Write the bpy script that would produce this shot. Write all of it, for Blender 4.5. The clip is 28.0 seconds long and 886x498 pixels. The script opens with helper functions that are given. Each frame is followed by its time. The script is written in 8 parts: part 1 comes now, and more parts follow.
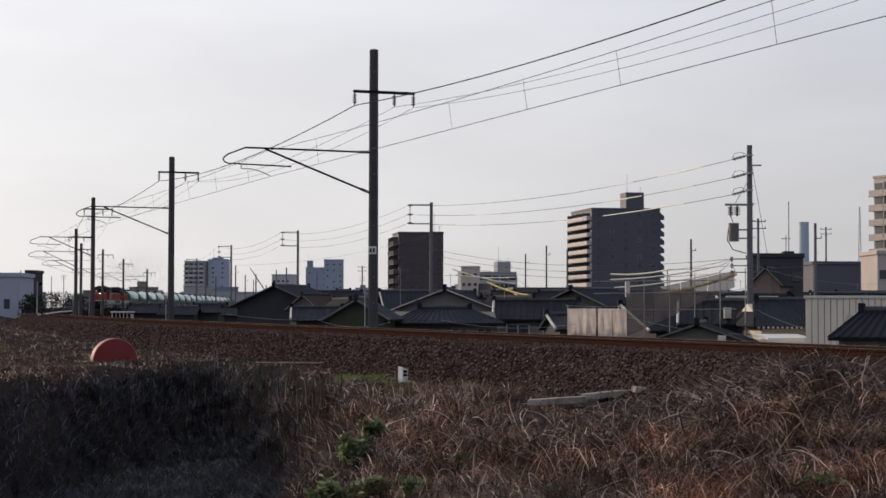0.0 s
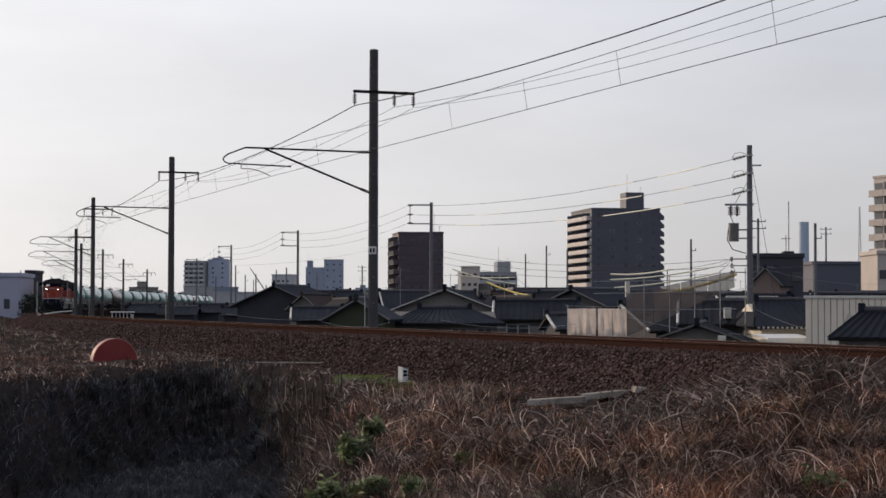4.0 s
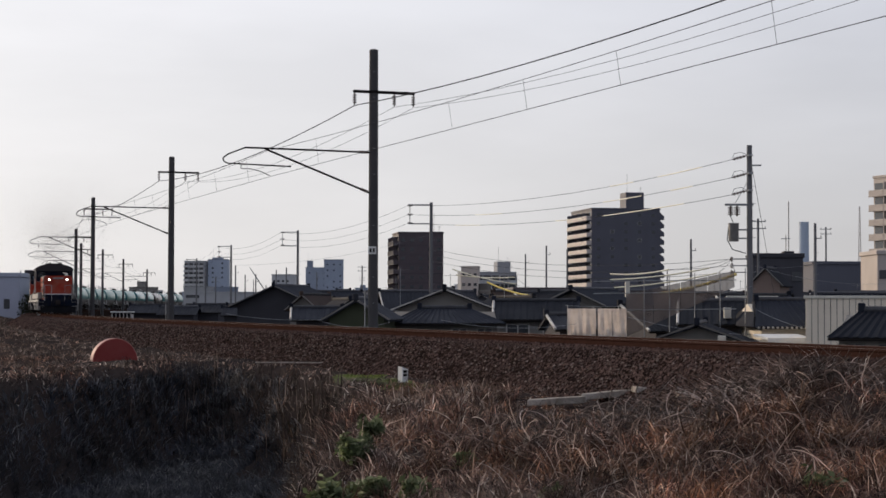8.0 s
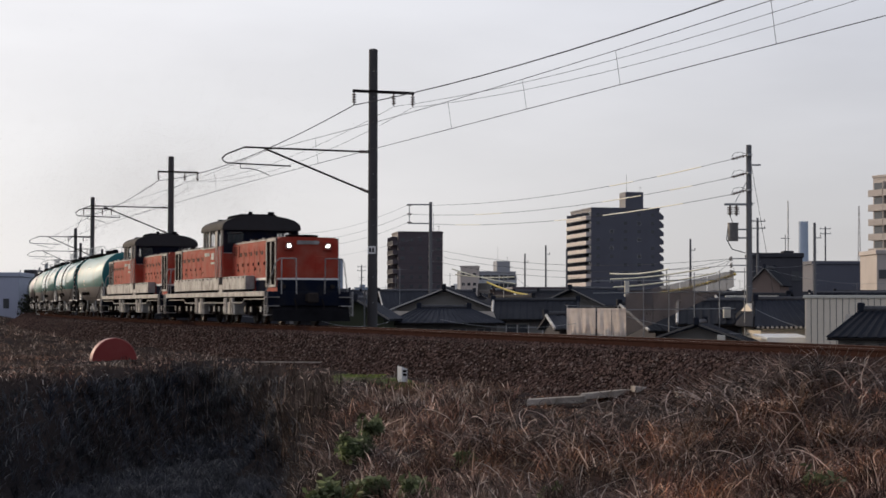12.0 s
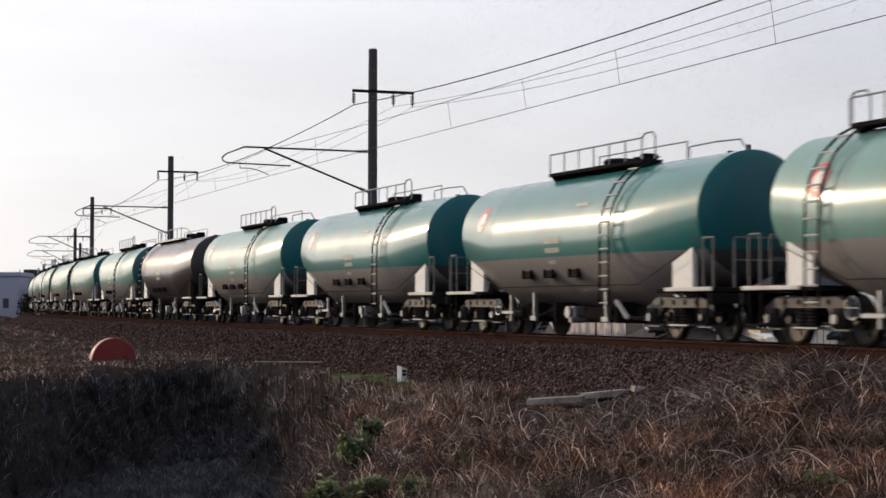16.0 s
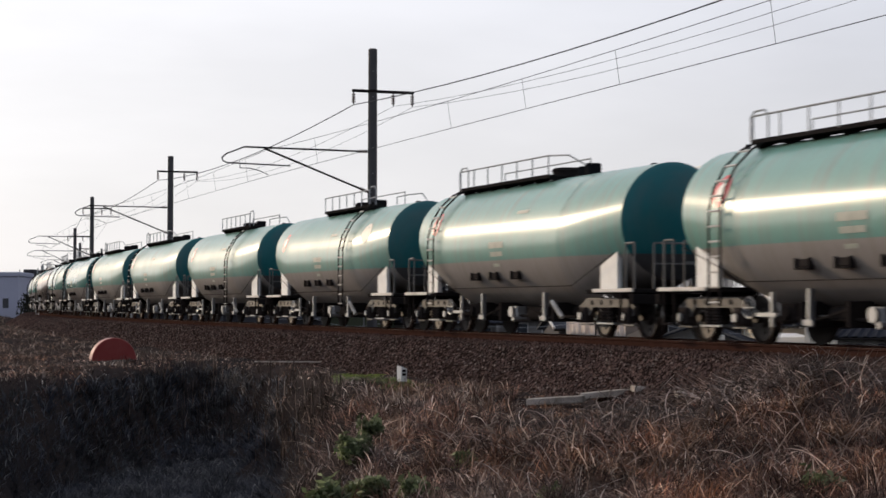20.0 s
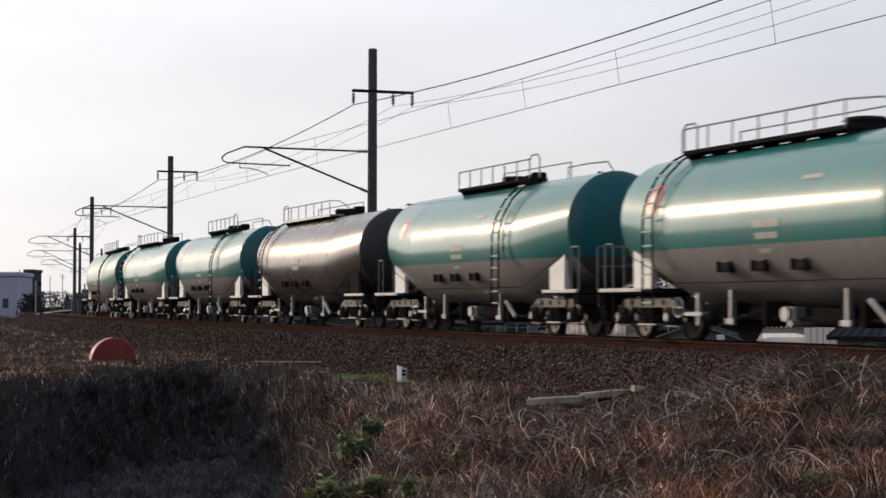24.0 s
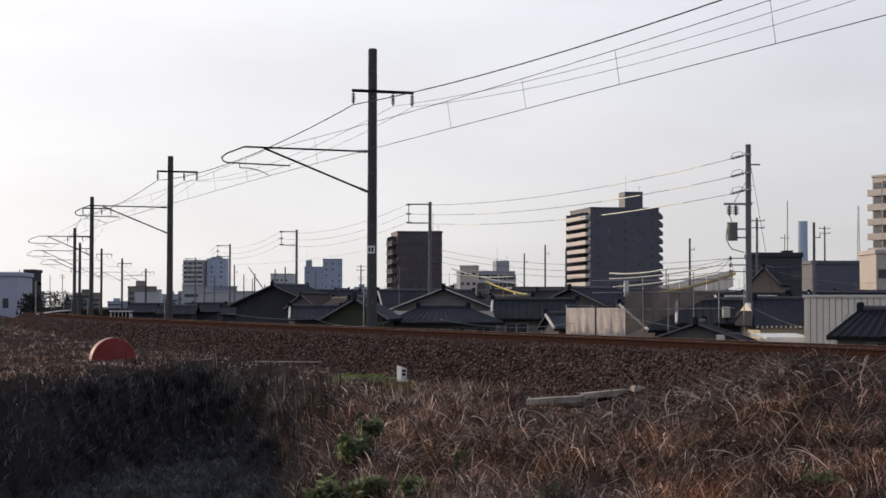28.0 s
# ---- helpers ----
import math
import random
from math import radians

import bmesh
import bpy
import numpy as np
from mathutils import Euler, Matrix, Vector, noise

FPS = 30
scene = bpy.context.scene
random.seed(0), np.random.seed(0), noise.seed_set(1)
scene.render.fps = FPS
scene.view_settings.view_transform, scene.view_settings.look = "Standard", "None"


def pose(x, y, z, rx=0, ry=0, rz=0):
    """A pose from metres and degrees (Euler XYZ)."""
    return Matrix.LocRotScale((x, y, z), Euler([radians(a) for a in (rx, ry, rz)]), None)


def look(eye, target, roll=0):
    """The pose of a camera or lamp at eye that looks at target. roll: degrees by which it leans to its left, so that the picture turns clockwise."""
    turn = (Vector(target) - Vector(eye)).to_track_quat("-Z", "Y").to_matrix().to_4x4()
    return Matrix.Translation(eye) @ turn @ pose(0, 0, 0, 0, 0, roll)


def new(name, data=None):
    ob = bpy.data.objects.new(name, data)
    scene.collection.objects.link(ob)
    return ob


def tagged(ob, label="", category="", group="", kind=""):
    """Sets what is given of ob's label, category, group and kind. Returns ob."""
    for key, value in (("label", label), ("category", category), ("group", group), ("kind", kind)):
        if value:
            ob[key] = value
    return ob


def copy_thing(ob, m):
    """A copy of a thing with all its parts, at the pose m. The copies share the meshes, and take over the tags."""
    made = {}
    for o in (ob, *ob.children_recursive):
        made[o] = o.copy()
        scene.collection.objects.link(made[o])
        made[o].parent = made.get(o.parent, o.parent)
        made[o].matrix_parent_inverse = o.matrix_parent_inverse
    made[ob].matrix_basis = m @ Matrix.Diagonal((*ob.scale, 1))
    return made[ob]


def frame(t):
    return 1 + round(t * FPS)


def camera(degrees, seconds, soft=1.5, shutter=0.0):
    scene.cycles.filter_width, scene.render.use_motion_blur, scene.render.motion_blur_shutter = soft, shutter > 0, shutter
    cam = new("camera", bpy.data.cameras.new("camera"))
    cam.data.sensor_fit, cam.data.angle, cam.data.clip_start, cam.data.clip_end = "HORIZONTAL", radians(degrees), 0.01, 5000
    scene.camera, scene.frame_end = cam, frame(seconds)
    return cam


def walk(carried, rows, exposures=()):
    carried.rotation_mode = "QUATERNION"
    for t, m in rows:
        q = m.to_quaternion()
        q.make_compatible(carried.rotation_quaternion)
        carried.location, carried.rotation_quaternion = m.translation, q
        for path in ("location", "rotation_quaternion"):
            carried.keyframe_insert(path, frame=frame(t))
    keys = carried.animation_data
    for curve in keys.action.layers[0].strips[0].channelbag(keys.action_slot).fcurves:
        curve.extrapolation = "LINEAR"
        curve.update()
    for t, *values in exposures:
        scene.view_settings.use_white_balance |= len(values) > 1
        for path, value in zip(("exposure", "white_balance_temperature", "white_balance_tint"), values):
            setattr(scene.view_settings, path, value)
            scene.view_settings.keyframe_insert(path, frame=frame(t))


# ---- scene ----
# The town beyond the line is laid out in two plan axes: depth along the line of sight and across it.
EYE = Vector((0.0, -15.98, 0.61))
YAW, PITCH = radians(69.484), radians(1.828)
AHEAD = Vector((-math.sin(YAW), math.cos(YAW), 0.0))
ACROSS = Vector((math.cos(YAW), math.sin(YAW), 0.0))
TOWN_TURN = math.degrees(math.atan2(ACROSS.y, ACROSS.x))
SECONDS = 28.0


def town(depth, across, z):
    p = EYE + AHEAD * depth + ACROSS * across
    return Vector((p.x, p.y, z))


# ---- camera ----
cam = camera(27.562, SECONDS, soft=1.6, shutter=0.22)


def sight(right, down):
    """A hand-held tripod's small sag: metres at 100 m by which the sight line shifts."""
    return look(EYE, EYE + AHEAD * 100 + ACROSS * right + Vector((0, 0, 100 * math.tan(PITCH) - down)), 0.131)


walk(cam, [(0, sight(-0.035, -0.02)), (8, sight(-0.03, -0.02)), (12, sight(0.0, 0.0)), (18, sight(0.025, 0.015)),
           (28, sight(0.035, 0.02))],
     exposures=[(0, 0.02, 6350, 12), (12, 0.02, 6350, 12), (15, 0.18, 6350, 12), (28, 0.18, 6350, 12)])

# ---- light ----
SUN_AZ, SUN_EL = radians(205), radians(14)
SUN_DIR = Vector((math.cos(SUN_AZ) * math.cos(SUN_EL), math.sin(SUN_AZ) * math.cos(SUN_EL), math.sin(SUN_EL)))
world = bpy.data.worlds.new("sky")
scene.world = world
world.use_nodes = True
wt = world.node_tree
sky = wt.nodes.new("ShaderNodeTexSky")
sky.sky_type = "NISHITA"
sky.sun_disc = False
sky.sun_elevation = SUN_EL
sky.sun_rotation = radians(90) - SUN_AZ
sky.air_density, sky.dust_density, sky.ozone_density = 1.0, 1.5, 2.0
wt.nodes["Background"].inputs["Strength"].default_value = 0.13
# thin spring haze: the sky's own colour washed out and veiled
wash = wt.nodes.new("ShaderNodeHueSaturation")
wash.inputs["Saturation"].default_value = 0.35
veil = wt.nodes.new("ShaderNodeMix")
veil.data_type = "RGBA"
veil.inputs["Factor"].default_value = 0.88
# the haze is brightest towards the sun and clears, bluer, on the far side of the sky
aim = wt.nodes.new("ShaderNodeTexCoord")
dot = wt.nodes.new("ShaderNodeVectorMath")
dot.operation = "DOT_PRODUCT"
dot.inputs[1].default_value = SUN_DIR
wt.links.new(aim.outputs["Generated"], dot.inputs[0])
away = wt.nodes.new("ShaderNodeMapRange")
away.interpolation_type = "SMOOTHSTEP"
away.inputs["From Min"].default_value, away.inputs["From Max"].default_value = -0.9, 0.8
wt.links.new(dot.outputs["Value"], away.inputs["Value"])
haze = wt.nodes.new("ShaderNodeMix")
haze.data_type = "RGBA"
haze.inputs["A"].default_value = (2.75, 2.85, 3.25, 1)
haze.inputs["B"].default_value = (5.52, 5.48, 5.47, 1)
wt.links.new(away.outputs["Result"], haze.inputs["Factor"])
# thin, barely seen cloud drawn out along the horizon
drawn = wt.nodes.new("ShaderNodeMapping")
drawn.inputs["Scale"].default_value = (2.2, 2.2, 9.0)
cirrus = wt.nodes.new("ShaderNodeTexNoise")
cirrus.inputs["Scale"].default_value, cirrus.inputs["Detail"].default_value = 2.4, 5
thin = wt.nodes.new("ShaderNodeMapRange")
thin.inputs["From Min"].default_value, thin.inputs["From Max"].default_value = 0.35, 0.65
thin.inputs["To Min"].default_value, thin.inputs["To Max"].default_value = 0.95, 1.04
shade = wt.nodes.new("ShaderNodeVectorMath")
shade.operation = "SCALE"
wt.links.new(aim.outputs["Generated"], drawn.inputs["Vector"])
wt.links.new(drawn.outputs[0], cirrus.inputs["Vector"])
wt.links.new(cirrus.outputs["Fac"], thin.inputs["Value"])
# a wide bright glow round the sun, dimmer and warmer towards the horizon, blue high up away from the sun
def ranged(value, a, b, lo, hi):
    node = wt.nodes.new("ShaderNodeMapRange")
    for key, v in (("From Min", a), ("From Max", b), ("To Min", lo), ("To Max", hi)):
        node.inputs[key].default_value = v
    wt.links.new(value, node.inputs["Value"])
    return node.outputs["Result"]


def times(a, b):
    node = wt.nodes.new("ShaderNodeMath")
    node.operation = "MULTIPLY"
    wt.links.new(a, node.inputs[0])
    wt.links.new(b, node.inputs[1])
    return node.outputs[0]


height = wt.nodes.new("ShaderNodeSeparateXYZ")
wt.links.new(aim.outputs["Generated"], height.inputs[0])
level = times(times(thin.outputs["Result"], ranged(dot.outputs["Value"], 0.45, 0.9, 0.93, 1.28)), ranged(height.outputs["Z"], 0.0, 0.19, 0.86, 1.0))
tone = wt.nodes.new("ShaderNodeMix")
tone.data_type = "RGBA"
tone.inputs["A"].default_value, tone.inputs["B"].default_value = (1.02, 1.0, 0.965, 1), (0.955, 0.995, 1.09, 1)
wt.links.new(times(ranged(height.outputs["Z"], 0.0, 0.2, 0.0, 1.0), ranged(dot.outputs["Value"], 0.45, 0.85, 1.0, 0.35)), tone.inputs["Factor"])
hue = wt.nodes.new("ShaderNodeVectorMath")
hue.operation = "MULTIPLY"
wt.links.new(haze.outputs["Result"], hue.inputs[0])
wt.links.new(tone.outputs["Result"], hue.inputs[1])
wt.links.new(hue.outputs[0], shade.inputs[0])
wt.links.new(level, shade.inputs["Scale"])
wt.links.new(shade.outputs[0], veil.inputs["B"])
wt.links.new(sky.outputs[0], wash.inputs["Color"])
wt.links.new(wash.outputs["Color"], veil.inputs["A"])
wt.links.new(veil.outputs["Result"], wt.nodes["Background"].inputs["Color"])
sun = new("sun", bpy.data.lights.new("sun", "SUN"))
sun.data.energy, sun.data.angle, sun.data.color = 2.0, radians(0.6), (1.0, 0.76, 0.50)
sun.matrix_world = look(SUN_DIR * 500, (0, 0, 0))


# ---- mesh and material helpers ----
class Geo:
    """Vertices and faces of one mesh."""

    def __init__(self):
        self.v, self.f = [], []

    def add(self, verts, faces):
        o = len(self.v)
        self.v += [tuple(p) for p in verts]
        self.f += [tuple(i + o for i in f) for f in faces]
        return self

    def box(self, x0, x1, y0, y1, z0, z1, c=0.0, m=None):
        lo, hi = (x0, y0, z0), (x1, y1, z1)
        if c <= 0:
            vs = [(x, y, z) for x in (x0, x1) for y in (y0, y1) for z in (z0, z1)]
            fs = [(0, 1, 3, 2), (4, 6, 7, 5), (0, 4, 5, 1), (2, 3, 7, 6), (0, 2, 6, 4), (1, 5, 7, 3)]
        else:
            key, vs = {}, []
            signs = [(a, b, d) for a in (0, 1) for b in (0, 1) for d in (0, 1)]
            for sg in signs:
                for ax in range(3):
                    p = [(hi if sg[i] else lo)[i] for i in range(3)]
                    for i in range(3):
                        if i != ax:
                            p[i] += -c if sg[i] else c
                    key[(sg, ax)] = len(vs)
                    vs.append(tuple(p))
            fs = [tuple(key[(sg, ax)] for ax in range(3)) for sg in signs]
            for ax in range(3):
                b, d = [i for i in range(3) if i != ax]
                for s in (0, 1):
                    quad = []
                    for pb, pd in ((0, 0), (1, 0), (1, 1), (0, 1)):
                        sg = [0, 0, 0]
                        sg[ax], sg[b], sg[d] = s, pb, pd
                        quad.append(key[(tuple(sg), ax)])
                    fs.append(tuple(quad))
                for pb in (0, 1):
                    for pd in (0, 1):
                        s0, s1 = [0, 0, 0], [0, 0, 0]
                        s0[ax], s1[ax] = 0, 1
                        s0[b] = s1[b] = pb
                        s0[d] = s1[d] = pd
                        s0, s1 = tuple(s0), tuple(s1)
                        fs.append((key[(s0, b)], key[(s1, b)], key[(s1, d)], key[(s0, d)]))
        if m is not None:
            vs = [m @ Vector(p) for p in vs]
        return self.add(vs, fs)

    def loft(self, rings, caps=True, closed=True):
        n = len(rings[0])
        vs = [p for r in rings for p in r]
        fs = []
        for i in range(len(rings) - 1):
            for j in range(n if closed else n - 1):
                k = (j + 1) % n
                fs.append((i * n + j, i * n + k, (i + 1) * n + k, (i + 1) * n + j))
        if caps:
            fs.append(tuple(range(n)))
            fs.append(tuple((len(rings) - 1) * n + j for j in range(n)))
        return self.add(vs, fs)

    def rod(self, a, b, r0, r1=None, seg=8):
        a, b = Vector(a), Vector(b)
        r1 = r0 if r1 is None else r1
        d = (b - a).normalized()
        u = d.orthogonal().normalized()
        w = d.cross(u)
        ring = lambda p, r: [p + (u * math.cos(t) + w * math.sin(t)) * r for t in [2 * math.pi * i / seg for i in range(seg)]]
        return self.loft([ring(a, r0), ring(b, r1)])

    def pipe(self, pts, r, seg=6):
        for a, b in zip(pts[:-1], pts[1:]):
            self.rod(a, b, r, seg=seg)
        return self

    def disc(self, c, axis, r, t, seg=20):
        a = Vector(axis).normalized()
        return self.rod(Vector(c) - a * t / 2, Vector(c) + a * t / 2, r, seg=seg)

    def lathe_y(self, prof, x=0, z=0, seg=24):
        """Rings of (y, radius) turned about the Y axis at x, z."""
        rings = [[(x + r * math.cos(2 * math.pi * i / seg), y, z + r * math.sin(2 * math.pi * i / seg)) for i in range(seg)]
                 for y, r in prof]
        return self.loft(rings)

    def prism(self, outline, y0, y1):
        """An outline of (x, z) drawn out from y0 to y1."""
        return self.loft([[(x, y0, z) for x, z in outline], [(x, y1, z) for x, z in outline]])

    def prism_x(self, outline, x0, x1):
        """An outline of (y, z) drawn out from x0 to x1."""
        return self.loft([[(x0, y, z) for y, z in outline], [(x1, y, z) for y, z in outline]])


def mesh_of(name, geo, material, smooth=35.0, tidy=True):
    me = bpy.data.meshes.new(name)
    me.from_pydata(geo.v, [], geo.f)
    if tidy:
        bm = bmesh.new()
        bm.from_mesh(me)
        bmesh.ops.recalc_face_normals(bm, faces=bm.faces)
        bm.to_mesh(me)
        bm.free()
    if smooth:
        me.shade_smooth()
        me.set_sharp_from_angle(angle=radians(smooth))
    me.materials.append(material)
    return me


def part(name, geo, material, parent, label="", smooth=35.0):
    ob = new(name, mesh_of(name, geo, material, smooth))
    ob.parent = parent
    if label:
        tagged(ob, label)
    return ob


def thing(name, label, category, group="", kind="", m=None):
    ob = tagged(new(name), label, category, group, kind)
    if m is not None:
        ob.matrix_basis = m
    return ob


def solid(name, geo, material, label, category, group="", kind="", m=None, smooth=35.0, tidy=True):
    ob = tagged(new(name, mesh_of(name, geo, material, smooth, tidy)), label, category, group, kind)
    if m is not None:
        ob.matrix_basis = m
    return ob


def mat(name, base, rough=0.6, metal=0.0, vary=0.25, scale=3.0, fine=40.0, bump=0.0, dirt=None, dirt_amount=0.4, island=0.0, coat=0.0, spread=None):
    """A surface with stains at one scale, grain at another and fine relief."""
    m = bpy.data.materials.new(name)
    m.use_nodes = True
    nt = m.node_tree
    b = nt.nodes["Principled BSDF"]
    tc = nt.nodes.new("ShaderNodeTexCoord")
    n1, n2 = nt.nodes.new("ShaderNodeTexNoise"), nt.nodes.new("ShaderNodeTexNoise")
    n1.inputs["Scale"].default_value, n1.inputs["Detail"].default_value = scale, 5
    n2.inputs["Scale"].default_value, n2.inputs["Detail"].default_value = fine, 3
    for n in (n1, n2):
        nt.links.new(tc.outputs["Object"], n.inputs["Vector"])
    ramp = nt.nodes.new("ShaderNodeMapRange")
    ramp.inputs["From Min"].default_value, ramp.inputs["From Max"].default_value = 0.42, 0.72
    nt.links.new(n1.outputs["Fac"], ramp.inputs["Value"])
    mix = nt.nodes.new("ShaderNodeMix")
    mix.data_type = "RGBA"
    mix.inputs["A"].default_value = (*base, 1)
    d = dirt or tuple(c * (1 - vary) for c in base)
    mix.inputs["B"].default_value = (*d, 1)
    amount = nt.nodes.new("ShaderNodeMath")
    amount.operation = "MULTIPLY"
    amount.inputs[1].default_value = dirt_amount if dirt else 1.0
    nt.links.new(ramp.outputs["Result"], amount.inputs[0])
    nt.links.new(amount.outputs[0], mix.inputs["Factor"])
    hsv = nt.nodes.new("ShaderNodeHueSaturation")
    val = nt.nodes.new("ShaderNodeMapRange")
    val.inputs["To Min"].default_value, val.inputs["To Max"].default_value = 1 - vary, 1 + vary
    nt.links.new(n2.outputs["Fac"], val.inputs["Value"])
    last = val.outputs["Result"]
    if island or spread:
        geom = nt.nodes.new("ShaderNodeNewGeometry" if island else "ShaderNodeObjectInfo")
        rnd = geom.outputs["Random Per Island" if island else "Random"]
        iv = nt.nodes.new("ShaderNodeMapRange")
        k = island or spread
        iv.inputs["To Min"].default_value, iv.inputs["To Max"].default_value = 1 - k, 1 + k
        nt.links.new(rnd, iv.inputs["Value"])
        mul = nt.nodes.new("ShaderNodeMath")
        mul.operation = "MULTIPLY"
        nt.links.new(last, mul.inputs[0])
        nt.links.new(iv.outputs["Result"], mul.inputs[1])
        last = mul.outputs[0]
    nt.links.new(last, hsv.inputs["Value"])
    nt.links.new(mix.outputs["Result"], hsv.inputs["Color"])
    nt.links.new(hsv.outputs["Color"], b.inputs["Base Color"])
    rr = nt.nodes.new("ShaderNodeMapRange")
    rr.inputs["To Min"].default_value, rr.inputs["To Max"].default_value = max(0.03, rough - 0.08), min(1, rough + 0.1)
    nt.links.new(n1.outputs["Fac"], rr.inputs["Value"])
    nt.links.new(rr.outputs["Result"], b.inputs["Roughness"])
    b.inputs["Metallic"].default_value = metal
    b.inputs["Coat Weight"].default_value = coat
    if rough > 0.72:
        b.inputs["Specular IOR Level"].default_value = 0.15 if rough < 0.84 else 0.0
    b.inputs["Coat Roughness"].default_value = 0.06
    if bump:
        bp = nt.nodes.new("ShaderNodeBump")
        bp.inputs["Strength"].default_value, bp.inputs["Distance"].default_value = 0.6, bump
        nt.links.new(n2.outputs["Fac"], bp.inputs["Height"])
        nt.links.new(bp.outputs["Normal"], b.inputs["Normal"])
    return m


def two_tone(name, upper, lower, z, rough=0.5, metal=0.0, coat=0.8, grime=(0.12, 0.10, 0.09), grime_amount=0.35, gloss=0.15):
    """Tank paint: one colour above a waterline, another below, with streaked grime."""
    m = mat(name, upper, rough, metal, 0.06, 0.9, 9.0, 0.0, None, 0.4, 0.0, coat)
    nt = m.node_tree
    b = nt.nodes["Principled BSDF"]
    b.inputs["Coat Roughness"].default_value = gloss
    b.inputs["Coat IOR"].default_value = 1.62
    b.inputs["Specular IOR Level"].default_value = 0.22
    hsv = next(n for n in nt.nodes if n.bl_idname == "ShaderNodeHueSaturation")
    mix0 = next(n for n in nt.nodes if n.bl_idname == "ShaderNodeMix")
    tc = next(n for n in nt.nodes if n.bl_idname == "ShaderNodeTexCoord")
    sep = nt.nodes.new("ShaderNodeSeparateXYZ")
    nt.links.new(tc.outputs["Object"], sep.inputs[0])
    step = nt.nodes.new("ShaderNodeMapRange")
    step.inputs["From Min"].default_value, step.inputs["From Max"].default_value = z - 0.008, z + 0.008
    nt.links.new(sep.outputs["Z"], step.inputs["Value"])
    tone = nt.nodes.new("ShaderNodeMix")
    tone.data_type = "RGBA"
    tone.inputs["A"].default_value = (*lower, 1)
    nt.links.new(step.outputs["Result"], tone.inputs["Factor"])
    nt.links.new(mix0.outputs["Result"], tone.inputs["B"])
    # streaks: noise stretched down the flanks, a shade different on each wagon
    info = nt.nodes.new("ShaderNodeObjectInfo")
    off = nt.nodes.new("ShaderNodeVectorMath")
    off.operation = "ADD"
    sc = nt.nodes.new("ShaderNodeVectorMath")
    sc.operation = "SCALE"
    sc.inputs["Scale"].default_value = 40
    comb = nt.nodes.new("ShaderNodeCombineXYZ")
    nt.links.new(info.outputs["Random"], comb.inputs[0])
    nt.links.new(info.outputs["Random"], comb.inputs[1])
    nt.links.new(comb.outputs[0], sc.inputs[0])
    nt.links.new(tc.outputs["Object"], off.inputs[0])
    nt.links.new(sc.outputs[0], off.inputs[1])
    mp = nt.nodes.new("ShaderNodeMapping")
    mp.inputs["Scale"].default_value = (3.2, 0.5, 0.35)
    nt.links.new(off.outputs[0], mp.inputs["Vector"])
    ns = nt.nodes.new("ShaderNodeTexNoise")
    ns.inputs["Scale"].default_value, ns.inputs["Detail"].default_value = 1.6, 6
    nt.links.new(mp.outputs[0], ns.inputs["Vector"])
    rm = nt.nodes.new("ShaderNodeMapRange")
    rm.inputs["From Min"].default_value, rm.inputs["From Max"].default_value = 0.45, 0.75
    rm.inputs["To Max"].default_value = grime_amount
    nt.links.new(ns.outputs["Fac"], rm.inputs["Value"])
    gm = nt.nodes.new("ShaderNodeMix")
    gm.data_type = "RGBA"
    gm.inputs["B"].default_value = (*grime, 1)
    nt.links.new(rm.outputs["Result"], gm.inputs["Factor"])
    nt.links.new(tone.outputs["Result"], gm.inputs["A"])
    nt.links.new(gm.outputs["Result"], hsv.inputs["Color"])
    return m


def streaked(m, grime, amount):
    """Adds grime that runs down the flanks."""
    nt = m.node_tree
    hsv = next(n for n in nt.nodes if n.bl_idname == "ShaderNodeHueSaturation")
    mix0 = next(n for n in nt.nodes if n.bl_idname == "ShaderNodeMix")
    tc = next(n for n in nt.nodes if n.bl_idname == "ShaderNodeTexCoord")
    mp = nt.nodes.new("ShaderNodeMapping")
    mp.inputs["Scale"].default_value = (5.0, 0.4, 0.5)
    nt.links.new(tc.outputs["Object"], mp.inputs["Vector"])
    ns = nt.nodes.new("ShaderNodeTexNoise")
    ns.inputs["Scale"].default_value, ns.inputs["Detail"].default_value = 1.5, 6
    nt.links.new(mp.outputs[0], ns.inputs["Vector"])
    rm = nt.nodes.new("ShaderNodeMapRange")
    rm.inputs["From Min"].default_value, rm.inputs["From Max"].default_value = 0.45, 0.7
    rm.inputs["To Max"].default_value = amount
    nt.links.new(ns.outputs["Fac"], rm.inputs["Value"])
    gm = nt.nodes.new("ShaderNodeMix")
    gm.data_type = "RGBA"
    gm.inputs["B"].default_value = (*grime, 1)
    nt.links.new(rm.outputs["Result"], gm.inputs["Factor"])
    nt.links.new(mix0.outputs["Result"], gm.inputs["A"])
    nt.links.new(gm.outputs["Result"], hsv.inputs["Color"])
    return m


def glow(name, colour, strength):
    m = bpy.data.materials.new(name)
    m.use_nodes = True
    b = m.node_tree.nodes["Principled BSDF"]
    b.inputs["Base Color"].default_value = (*colour, 1)
    b.inputs["Emission Color"].default_value = (*colour, 1)
    b.inputs["Emission Strength"].default_value = strength
    return m


def glass(name, tint=(0.05, 0.06, 0.07), rough=0.08):
    m = bpy.data.materials.new(name)
    m.use_nodes = True
    b = m.node_tree.nodes["Principled BSDF"]
    b.inputs["Base Color"].default_value = (*tint, 1)
    b.inputs["Roughness"].default_value = rough
    b.inputs["IOR"].default_value = 1.5
    b.inputs["Specular IOR Level"].default_value = 0.8
    return m


